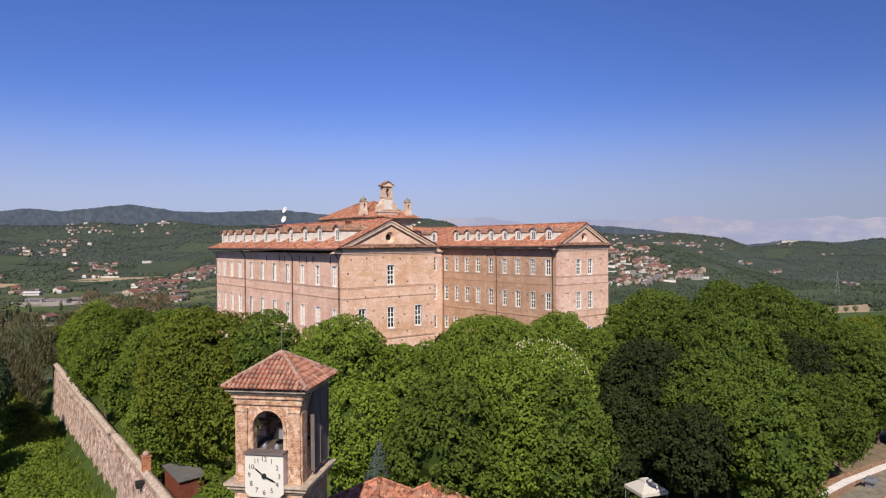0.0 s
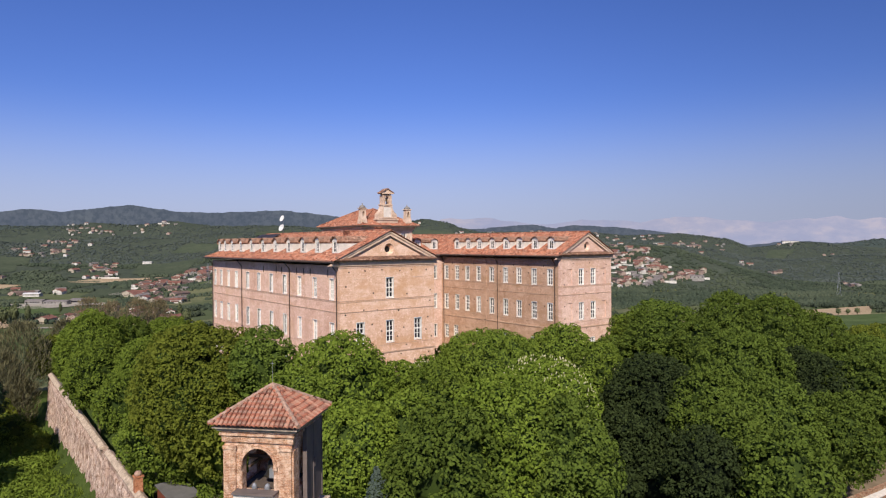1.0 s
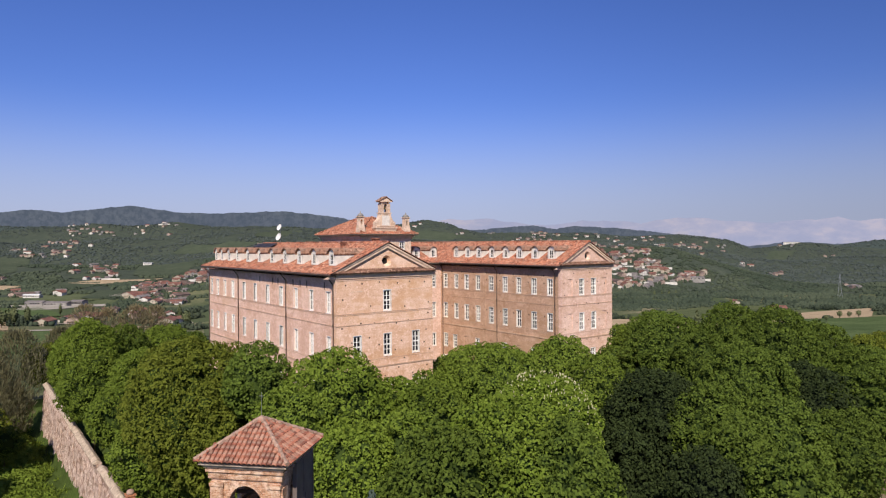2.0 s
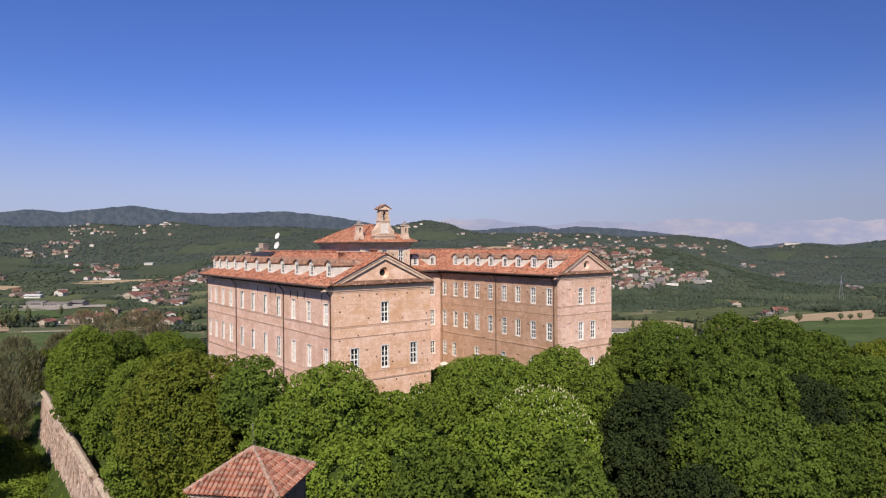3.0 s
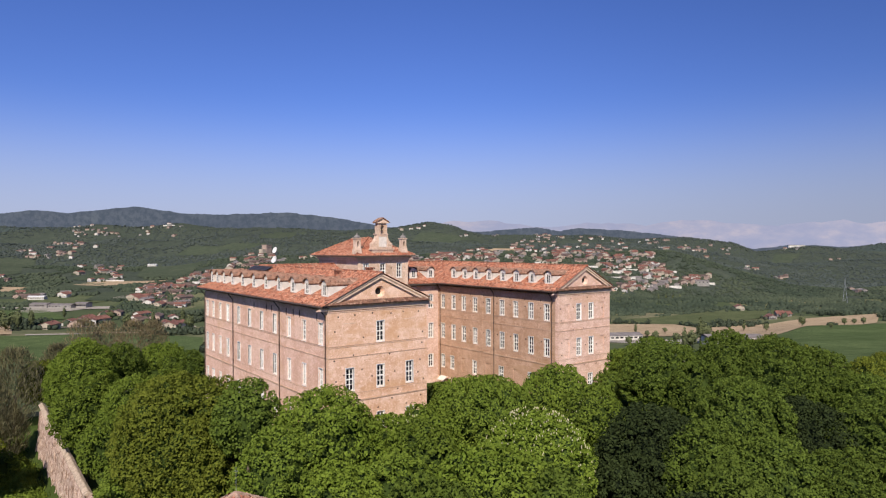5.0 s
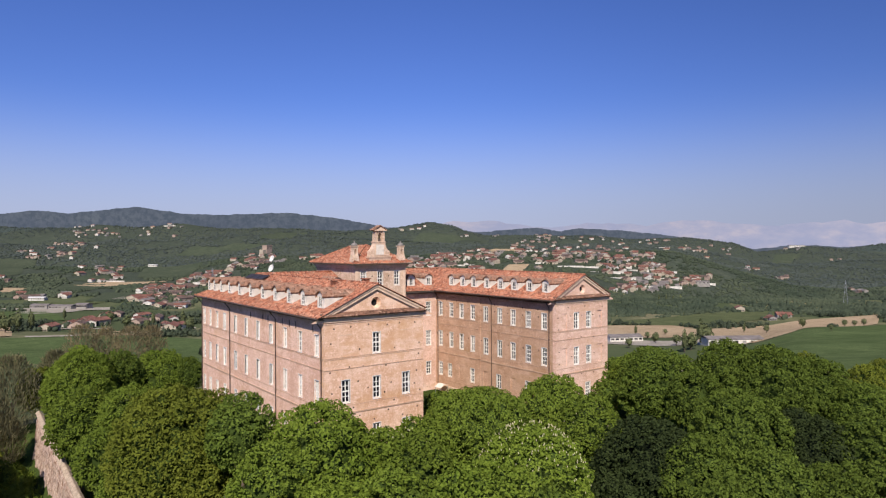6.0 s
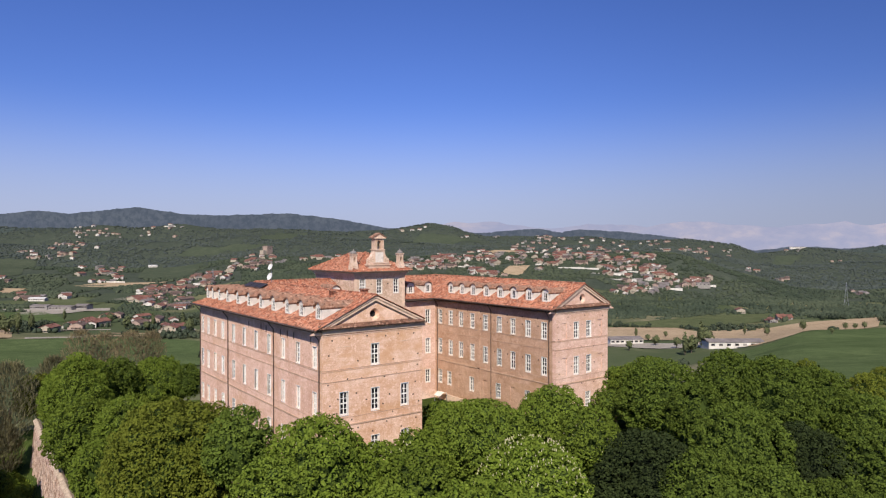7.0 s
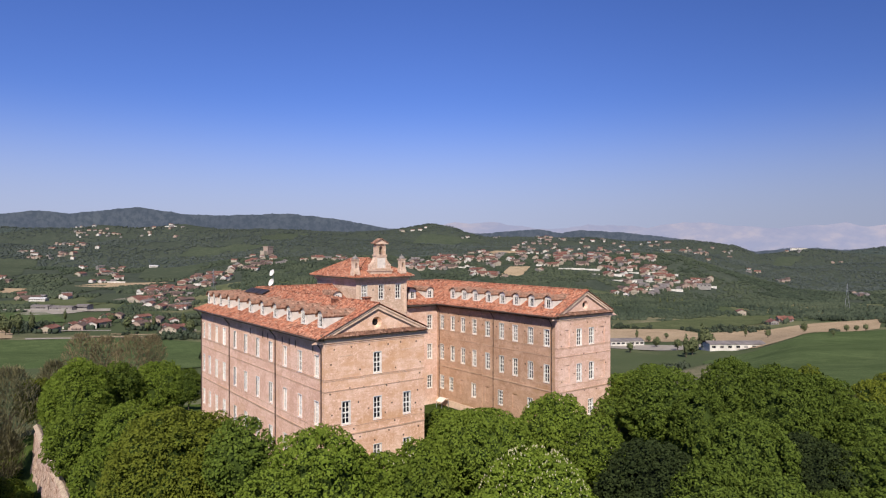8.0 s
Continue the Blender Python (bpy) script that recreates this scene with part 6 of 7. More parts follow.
# b, dip, distance, radius, kind of each tree round the palace
TREES = [
    (-0.535, 0.137, 113, 6.0, "mid"), (-0.478, 0.139, 119, 3.6, "deep"), (-0.415, 0.139, 125, 5.4, "mid"), (-0.530, 0.190, 88, 4.2, "mid"), (-0.455, 0.185, 86, 4.2, "mid"),
    (-0.375, 0.176, 66, 6.4, "olive"), (-0.282, 0.188, 62, 3.2, "deep"), (-0.163, 0.205, 61, 5.2, "bright"), (-0.075, 0.243, 63, 4.3, "bright"), (-0.02, 0.250, 61, 3.6, "mid"), (-0.012, 0.228, 70, 3.4, "bright"), (0.276, 0.150, 101, 2.6, "deep"),
    (0.072, 0.186, 73, 6.0, "mid"), (0.184, 0.174, 84, 4.6, "mid"), (0.238, 0.203, 80, 4.6, "mid"), (0.155, 0.238, 64, 5.6, "bright"), (0.095, 0.285, 49, 5.4, "bright"),
    (0.180, 0.325, 47, 4.2, "deep"), (0.335, 0.226, 68, 5.8, "dark"), (0.470, 0.190, 70, 5.2, "deep"), (0.455, 0.122, 88, 5.2, "deep"), (0.345, 0.126, 91, 5.4, "deep"),
    (0.520, 0.128, 84, 5.0, "deep"), (0.570, 0.222, 70, 5.0, "dark"), (0.660, 0.230, 68, 4.6, "deep"), (0.580, 0.148, 96, 5.6, "deep"), (0.665, 0.188, 90, 5.0, "deep"),
    (0.520, 0.285, 61, 4.2, "deep"), (0.540, 0.375, 49, 3.6, "deep"), (-0.395, 0.300, 68, 4.8, "mid", 9.4), (-0.235, 0.265, 56, 3.8, "mid"), (-0.135, 0.318, 54, 4.0, "bright"),
    (0.005, 0.335, 46, 4.6, "deep"), (-0.345, 0.235, 64, 4.2, "olive", 13.5), (-0.490, 0.240, 77, 3.4, "mid"), (0.41, 0.255, 64, 4.2, "deep"),
    (0.300, 0.147, 99, 3.4, "mid"), (0.279, 0.185, 97, 3.6, "deep"), (-0.372, 0.150, 124, 2.8, "deep"), (0.40, 0.165, 84, 3.6, "deep"), (0.62, 0.30, 62, 4.0, "deep"), (0.70, 0.26, 75, 4.4, "deep"),
    # the two dark ones in this row stand in for deep shade behind the gazebo
    (0.30, 0.300, 66, 3.4, "dark"), (-0.45, 0.290, 66, 3.4, "mid"), (-0.05, 0.30, 55, 3.4, "mid"), (0.745, 0.19, 95, 5.0, "deep"), (0.62, 0.19, 104, 5.0, "deep"), (0.46, 0.32, 56, 4.0, "deep"), (0.407, 0.367, 52, 3.2, "dark"), (0.372, 0.452, 58, 0.95, "bright", 2.6),
    (-0.64, 0.150, 120, 5.2, "brown"), (-0.70, 0.150, 118, 5.0, "brown"), (-0.60, 0.165, 128, 3.8, "olive"), (-0.68, 0.20, 104, 4.2, "brown"), (-0.735, 0.225, 84, 4.2, "conifer"),
    (-0.86, 0.36, 64, 3.2, "conifer"), (-0.82, 0.29, 72, 4.0, "conifer"), (-0.575, 0.145, 135, 3.4, "brown"), (-0.665, 0.30, 92, 2.2, "deep"), (-0.648, 0.240, 106, 3.0, "brown"), (-0.69, 0.268, 97, 2.6, "olive"),
    (-0.535, 0.107, 155, 4.2, "bud"), (-0.460, 0.109, 152, 4.4, "bud"), (-0.50, 0.112, 160, 3.6, "bud"), (-0.43, 0.110, 158, 3.4, "bud"),
    (0.66, 0.165, 115, 4.4, "olive"), (0.61, 0.178, 112, 3.4, "brown"), (0.72, 0.160, 118, 4.6, "deep"), (0.565, 0.176, 118, 2.8, "olive"),
    (0.565, 0.148, 135, 2.4, "olive"), (0.69, 0.158, 128, 4.0, "olive"), (0.75, 0.150, 125, 4.2, "olive"),
]
for b_, dip_, d_, r_, kind_, *tall_ in TREES:
    add_tree(*stand(b_, dip_, d_), r_, kind_, *tall_)
# low dark shrubs, added where there is only deep shade under the trees
for x_, y_, t_, r_ in ((15.2, -25.6, -2.6, 2.6), (18.6, -28.6, -2.9, 2.4), (11.6, -23.0, -2.2, 2.4), (20.8, -25.0, -1.5, 2.6)):
    add_tree(x_, y_, t_, r_, "dark", 5.4)
for x_, y_, t_, r_ in ((21.0, 6.0, 4.6, 3.2), (17.6, 2.6, 3.8, 3.0), (25.5, 9.0, 3.0, 3.0)):
    add_tree(x_, y_, t_, r_, "mid", 5.5)
for x_, y_, t_, r_ in ((-12.6, 3.4, -2.6, 2.8), (-11.2, -2.2, -3.2, 2.6), (-17.6, 8.4, -3.0, 2.6), (-13.4, -6.6, -4.6, 2.0), (-14.1, 0.4, -5.0, 1.9), (-13.2, -2.2, -5.2, 1.9), (-14.9, -2.4, -5.9, 1.6)):
    add_tree(x_, y_, t_, r_, "mid", 5.6)
x_, y_ = -9.2, -22.4
add_tree(x_, y_, 1.6, 1.2, "blue", tall=6.0)


# white flower candles on the chestnut beside the court
def add_blossoms(b, dip, d, r, n, seed):
    rg = random.Random(seed)
    x, y, top = stand(b, dip, d)
    tall = min(max(top - height(x, y) - 1.2, 2.5), 2.5 * r)
    bb = Build()
    for _ in range(n):
        a, e = rg.uniform(0, 2 * math.pi), rg.uniform(0.05, 1.3)
        p = Vector((x + math.cos(a) * math.cos(e) * r * 1.02, y + math.sin(a) * math.cos(e) * r * 1.02, top - tall / 2 + math.sin(e) * tall * 0.52))
        bb.lathe([(0.02, 0), (0.05, 0.05), (0.038, 0.14), (0.01, 0.21)], 5, Matrix.Translation(p))
    ob = bb.make("chestnut_blossom", M_BLOSSOM)
    tagged(ob, "white flower candles scattered over a chestnut crown", "blossom", kind="stuff")


M_BLOSSOM = simple("cream_blossom", (0.46, 0.43, 0.25), 0.8, 0.1)
add_blossoms(0.155, 0.238, 64, 5.6, 280, 1)
add_blossoms(0.238, 0.222, 80, 4.4, 60, 2)
add_blossoms(-0.05, 0.243, 63, 4.3, 40, 3)


# rough undergrowth outside the garden wall
def build_undergrowth():
    rg = np.random.RandomState(21)
    quads = []
    for _ in range(430):
        y = rg.uniform(-14, 78)
        x = -23.6 - abs(rg.normal()) * 7 - (0.6 if y < 30 else 0)
        r = rg.uniform(0.4, 1.0) if x > -27 and y < 34 else rg.uniform(0.7, 1.9)
        z0 = height(x, y)
        n = int(90 * r * r)
        d = rg.normal(size=(n, 3))
        d[:, 2] = np.abs(d[:, 2])
        d /= np.linalg.norm(d, axis=1)[:, None]
        pos = np.array((x, y, z0)) + d * np.array((r * 1.2, r * 1.2, r * 0.9)) * rg.uniform(0.8, 1.05, (n, 1))
        nrm = d + rg.normal(size=(n, 3)) * 0.4
        nrm /= np.linalg.norm(nrm, axis=1)[:, None]
        t = np.cross(nrm, rg.normal(size=(n, 3)))
        t /= np.linalg.norm(t, axis=1)[:, None]
        bt = np.cross(nrm, t)
        sz = 0.34 * rg.uniform(0.6, 1.3, size=(n, 1))
        quads.append(np.stack([pos - t * sz * 0.55, pos - bt * sz * 0.36, pos + t * sz * 0.55, pos + bt * sz * 0.36], 1))
    # tussocks over the grass
    for _ in range(700):
        x, y = rg.uniform(-30, -21.8), rg.uniform(-14, 60)
        n = 12
        pos = np.array((x, y, height(x, y) + 0.1)) + rg.normal(size=(n, 3)) * np.array((0.3, 0.3, 0.06))
        up = np.array((0, 0, 1.0)) + rg.normal(size=(n, 3)) * 0.5
        side = np.cross(up, rg.normal(size=(n, 3)))
        side /= np.linalg.norm(side, axis=1)[:, None]
        hgt, wid = rg.uniform(0.15, 0.45, (n, 1)), rg.uniform(0.05, 0.12, (n, 1))
        quads.append(np.stack([pos - side * wid, pos + side * wid, pos + up * hgt + side * wid * 0.3, pos + up * hgt - side * wid * 0.3], 1))
    q = np.concatenate(quads).reshape(-1, 3)
    ob = mesh_ob("undergrowth", q.tolist(), np.arange(len(q)).reshape(-1, 4).tolist(), M_LEAF["mid"])
    tagged(ob, "tangled green bushes on the slope below the wall", "bushes", kind="stuff")


build_undergrowth()


# ---------------------------------------------------------------- valley: fields, roads, woods, houses
# houses
def house_data(w, l, h, rise, wall_m, roof_m, windows):
    """Meshes of one house: walls with a gable, two roof slopes in one part, chimney and, where they show, windows."""
    b = Build()
    b.prism([(-w, 0, -4), (w, 0, -4), (w, 0, h), (0, 0, h + rise), (-w, 0, h)], (0, l, 0), (0, -l, 0))
    b.box(-w - 3.2, -w + 0.1, -l * 0.5, l * 0.7, -4, h * 0.52)
    b.box(-w * 0.6, w * 0.6, -l - 1.3, -l + 0.05, h * 0.46, h * 0.5)
    r = Build()
    r.prism([(-w - 0.02, -l * 0.5 - 0.4, h * 0.52 + 1.1), (-w - 3.8, -l * 0.5 - 0.4, h * 0.52 + 0.02), (-w - 3.8, -l * 0.5 - 0.4, h * 0.52 + 0.25), (-w - 0.02, -l * 0.5 - 0.4, h * 0.52 + 1.35)][::-1], (0, 0, 0), (0, l * 1.2 + 0.8, 0))
    o = 0.6
    for s in (-1, 1):
        zl = h - rise * o / w
        pr = [(0, 0, h + rise + 0.05), (s * (w + o), 0, zl + 0.05), (s * (w + o), 0, zl + 0.3), (0, 0, h + rise + 0.35)]
        r.prism(pr if s < 0 else pr[::-1], (0, -l - o, 0), (0, l + o, 0))
    c = Build().box(w * 0.3, w * 0.3 + 0.7, -0.4, 0.4, h, h + rise + 0.9)
    parts = [("wall", b.make("wall", wall_m)), ("roof", r.make("roof", roof_m)), ("chimney", c.make("chimney", roof_m))]
    wins = []
    if windows:
        wb = Build().box(-0.5, 0.5, -0.06, 0.02, 0, 1.4)
        ob = wb.make("window", M_GLASS)
        for z in (1.0, 3.9)[: 2 if h > 5 else 1]:
            for k in range(3):
                wins.append(Matrix.Translation((-w + w * (2 * k + 1) / 3, -l, z)))
                wins.append(Matrix.Translation((-w, -l + l * (2 * k + 1) / 3, z)) @ Matrix.Rotation(radians(-90), 4, "Z"))
        parts.append(("window", ob))
    data = [(n, o_.data) for n, o_ in parts]
    for _, o_ in parts:
        bpy.data.objects.remove(o_)
    return data, wins


M_HOUSE = [simple("house_cream", (0.40, 0.345, 0.27), 0.9, 0.3, 0.25), simple("house_white", (0.60, 0.565, 0.51), 0.9, 0.35, 0.2), simple("house_pink", (0.36, 0.27, 0.22), 0.9, 0.3, 0.25), simple("house_grey", (0.27, 0.25, 0.23), 0.9, 0.3, 0.25)]
M_HROOF = [simple("house_roof_red", (0.215, 0.098, 0.072), 0.9, 0.6, 0.12), simple("house_roof_brown", (0.135, 0.092, 0.076), 0.9, 0.5, 0.12), simple("house_roof_grey", (0.20, 0.175, 0.165), 0.9, 0.4, 0.2)]
HOUSE_NAMES = ["cream rendered house with a red tiled roof", "white rendered house with a red tiled roof", "pink house with a brown tiled roof", "grey house with a dull grey roof"]
HOUSES = []
for k, dims in enumerate(((5, 7, 6), (4.5, 8, 6.2), (5.5, 6.5, 5.6), (4, 10, 4.5), (6, 9, 6.5), (4.2, 5.5, 6.0), (5, 12, 5.2), (4.6, 6.2, 3.6))):
    HOUSES.append((k % 4, dims[0] * 1.05, dims[1], dims[2] * 0.78))
HOUSE_CACHE = {}
TAKEN = []


FAR = {}
HOMES = []
PLOTS = []


def far_house(b, d, k, turn, scale):
    """Houses too far to tell apart are joined, one mesh a colour."""
    k2, w, l, h = HOUSES[k % 8]
    p = spot(b, d)
    m = Matrix.Translation(p) @ Matrix.Rotation(turn, 4, "Z") @ Matrix.Scale(scale, 4)
    rise = w * 0.42
    FAR.setdefault(("wall", k2), Build()).prism([m @ Vector(q) for q in ((-w, l, -4), (w, l, -4), (w, l, h), (0, l, h + rise), (-w, l, h))], (0, 0, 0), m.to_3x3() @ Vector((0, -2 * l, 0)))
    for s in (-1, 1):
        pr = [m @ Vector(q) for q in ((0, -l - 0.6, h + rise + 0.05), (s * (w + 0.6), -l - 0.6, h - 0.2), (s * (w + 0.6), -l - 0.6, h + 0.1), (0, -l - 0.6, h + rise + 0.4))]
        FAR.setdefault(("roof", (0, 0, 1, 2)[k2]), Build()).prism(pr if s < 0 else pr[::-1], (0, 0, 0), m.to_3x3() @ Vector((0, 2 * l + 1.2, 0)))
    clear(p, scale)


def clear(p, scale):
    """Keep the woods off a house and off its open side."""
    TAKEN.append((p.x, p.y, 7 * scale))
    PLOTS.append((p.x, p.y, scale))
    q = p - (AHEAD * 11)
    TAKEN.append((q.x, q.y, 4.5 * scale))


def add_house(b, d, k, turn, near=False, scale=1.0):
    k2, w, l, h = HOUSES[k % 8]
    key = (k % 8, near)
    if key not in HOUSE_CACHE:
        HOUSE_CACHE[key] = house_data(w, l, h, w * 0.42, M_HOUSE[k2], M_HROOF[(0, 0, 1, 2)[k2] if not near else (0, 0, 1, 0)[k2]], near)
    data, wins = HOUSE_CACHE[key]
    p = spot(b, d)
    hs = tagged(new("house"), HOUSE_NAMES[k2], "house", group="houses in the valley")
    hs.matrix_world = Matrix.Translation(p) @ Matrix.Rotation(turn, 4, "Z") @ Matrix.Scale(scale, 4)
    for nm, me in data:
        if nm == "window":
            for m_ in wins:
                share("window", me, hs, m_)
        else:
            share(nm, me, hs)
    HOMES.append((p.x, p.y, 9 * scale))
    clear(p, scale)


rg = random.Random(11)
for b_, d_, k_ in ((-0.592, 575, 0), (-0.548, 625, 2), (-0.530, 650, 1), (-0.560, 640, 5), (-0.463, 690, 1), (-0.408, 585, 4), (-0.398, 610, 1), (-0.506, 740, 0), (-0.49, 760, 2), (-0.545, 665, 5), (-0.518, 668, 4), (-0.535, 690, 0), (-0.455, 668, 2), (-0.418, 640, 3), (-0.43, 715, 6), (-0.452, 735, 1), (-0.405, 700, 5)):
    add_house(b_, d_, k_, rg.uniform(-0.5, 0.5) - 0.6, True)
CLUSTERS = [  # bearing, rise in thousandths of the distance, spread of both, number of houses
    (-0.527, 31, 0.04, 4, 16), (-0.52, 17, 0.036, 6, 28), (-0.565, 28, 0.015, 4, 5), (-0.56, -2, 0.04, 4, 18), (-0.59, -17, 0.034, 5, 11), (-0.635, -11, 0.018, 3, 6), (-0.515, -41, 0.034, 7, 15), (-0.505, -54, 0.034, 3, 7), (-0.66, -54, 0.012, 4, 4),
    (-0.42, 28, 0.035, 4, 7), (-0.45, 16, 0.01, 3, 3), (-0.40, 13, 0.012, 3, 2), (-0.60, -80, 0.04, 4, 8), (-0.41, -70, 0.035, 8, 24), (-0.445, -78, 0.03, 7, 20), (-0.425, -91, 0.04, 7, 18), (-0.37, -56, 0.026, 9, 18), (-0.335, -48, 0.026, 7, 12),
    (-0.275, -24, 0.043, 7, 22), (-0.30, -35, 0.026, 5, 9), (-0.175, -21, 0.035, 4, 12), (-0.025, -30, 0.035, 9, 24), (0.02, -26, 0.026, 10, 22), (0.06, -17, 0.026, 7, 14), (-0.042, 23, 0.022, 4, 6), (0.02, 11, 0.026, 3, 5),
    (0.105, -26, 0.052, 15, 34), (0.155, -9, 0.043, 12, 26), (0.18, -21, 0.043, 12, 24), (0.235, -13, 0.052, 12, 28), (0.275, -26, 0.052, 12, 34), (0.30, -43, 0.052, 9, 26), (0.33, -60, 0.052, 9, 24), (0.30, -73, 0.035, 5, 10), (0.39, -60, 0.03, 7, 15), (0.08, -43, 0.035, 5, 15),
    (0.19, 9, 0.052, 7, 14), (0.295, 4, 0.052, 7, 17), (0.38, -9, 0.035, 5, 14), (0.43, -17, 0.026, 7, 6), (0.13, 9, 0.052, 7, 9), (0.475, -39, 0.009, 4, 3), (0.522, -54, 0.013, 3, 4), (0.53, -10, 0.018, 3, 5), (0.605, -28, 0.008, 3, 2), (0.647, -75, 0.018, 3, 5), (0.46, -108, 0.005, 2, 1), (0.52, -118, 0.016, 2, 3),
]
for b_, up_, sb, su, n in CLUSTERS:
    for _ in range(n):
        bb_, uu_, kk_, tt_, ss_ = b_ + rg.uniform(-sb, sb), up_ + rg.uniform(-su, su), rg.randrange(8), rg.uniform(-0.6, 0.6) + rg.choice((0, 1.57)) - 0.6, rg.uniform(0.85, 1.3)
        dd_ = reach(bb_, uu_)
        if any(inside(f_, bb_, dd_) for _k, f_ in FIELDS):
            continue
        if dd_ < 1640:
            add_house(bb_, dd_, kk_, tt_, dd_ < 1000, ss_)
        else:
            far_house(bb_, dd_, kk_, tt_, ss_)
for (nm, k_), one in FAR.items():
    tagged(one.make("far_house_walls" if nm == "wall" else "far_house_roofs", M_HOUSE[k_] if nm == "wall" else M_HROOF[k_]), "rendered walls of distant village houses" if nm == "wall" else "tiled roofs of distant village houses", "village", kind="stuff")


def add_hall(b, d, w, l, h, turn, label, roof_m, wall_m=None):
    p = spot(b, d)
    t = tagged(new("workshop_hall"), label, "hall")
    t.matrix_world = Matrix.Translation(p) @ Matrix.Rotation(turn, 4, "Z")
    Build().box(-w, w, -l, l, -5, h).make("wall", wall_m or M_HOUSE[1], t)
    rr = Build()
    for s in (-1, 1):
        pr = [(0, 0, h + 1.6), (s * (w + 0.5), 0, h + 0.02), (s * (w + 0.5), 0, h + 0.25), (0, 0, h + 1.85)]
        rr.prism(pr if s < 0 else pr[::-1], (0, -l - 0.5, 0), (0, l + 0.5, 0))
    rr.make("roof", roof_m, t)
    for k in range(7):
        y = -l + 2 * l * (k + 0.5) / 7
        Build().box(-w - 0.06, -w + 0.02, y - 1.4, y + 1.4, h * 0.45, h * 0.8).make("window", M_GLASS, t)
    for k in range(3):
        x = -w + 2 * w * (k + 0.5) / 3
        Build().box(x - 1.4, x + 1.4, -l - 0.06, -l + 0.02, 0.4, h * 0.8).make("door", M_GREY, t)
    TAKEN.append((p.x, p.y, 40))


M_SHEET = simple("pale_sheet_roof", (0.62, 0.60, 0.58), 0.5, 0.08, 0.3)
add_hall(0.447, 494, 8, 21, 4.6, radians(54), "long white workshop hall with a grey sheet roof", M_HROOF[2])
add_hall(0.28, 585, 9, 15, 4.4, radians(60), "white workshop hall with a grey sheet roof", M_HROOF[2])
for b_, l_, h_ in ((-0.604, 13, 5.5), (-0.572, 17, 4.6), (-0.541, 9, 6.2)):
    add_hall(b_, 925 + 6 * h_, 8, l_, h_, radians(50), "long grey industrial hall beside the road", M_HROOF[2], M_HOUSE[3])
add_hall(-0.61, 1100, 5, 14, 4.5, radians(50), "white workshop hall with a pale sheet roof", M_SHEET)
add_hall(-0.435, reach(-0.435, -33), 6, 14, 5, radians(50), "long white hall standing in a meadow", M_SHEET)
add_hall(0.39, reach(0.39, -66), 8, 30, 7, radians(50), "long grey industrial hall below the village", M_HROOF[2], M_HOUSE[3])

add_hall(0.545, reach(0.545, -6.5), 8, 40, 9, radians(50), "long white building on the skyline ridge", M_HROOF[2])

# pale terrace walls between the village houses
for b_, up_, w_ in ((0.20, -37, 30), (0.225, -38, 26), (0.255, -47, 36), (0.30, -45, 30), (0.33, -43, 24), (0.275, -57, 36), (0.35, -46, 20), (0.33, -59, 34), (0.37, -60, 30), (0.39, -66, 30), (0.35, -71, 28), (0.31, -69, 22), (0.41, -64, 18), (0.16, -31, 22), (0.04, -36, 20), (0.085, -15, 18), (-0.44, -75, 26), (-0.40, -68, 18), (-0.36, -60, 20), (-0.50, -58, 30), (-0.41, 29, 30), (0.34, -8, 26)):
    d_ = reach(b_, up_)
    t = tagged(new("terrace_wall"), "long pale retaining wall between houses", "wall", group="village terraces")
    t.matrix_world = Matrix.Translation(spot(b_, d_)) @ Matrix.Rotation(radians(-37) + rg.uniform(-0.2, 0.2), 4, "Z")
    Build().box(-w_, w_, -0.4, 0.4, -3, 3.0).make("masonry", M_HOUSE[1], t)
    for k in range(-2, 3):
        q = t.matrix_world @ Vector((k * w_ / 2.5, -5, 0))
        TAKEN.append((q.x, q.y, 9))
    Build().box(-w_, w_, -0.6, 0.6, 3.0, 3.25).make("coping", M_HOUSE[1], t)

# brick castle tower on the wooded rise
p = spot(-0.262, reach(-0.262, -13))
c_ = tagged(new("castle"), "square brick castle tower on a wooded rise", "castle")
c_.matrix_world = Matrix.Translation(p) @ Matrix.Rotation(0.5, 4, "Z")
Build().box(-13, 13, -9, 9, -6, 22).make("keep", M_HOUSE[2], c_)
Build().box(-30, -13, -7, 7, -6, 10).make("wing", M_HOUSE[0], c_)
Build().box(-14, 14, -10, 10, 22, 24).make("parapet", M_HOUSE[2], c_)
for k in range(4):
    Build().box(-9 + 6 * k - 1, -9 + 6 * k + 1, -9.08, -8.9, 13, 16).make("window", M_HOLE_SHADE, c_)
TAKEN.append((p.x, p.y, 18))


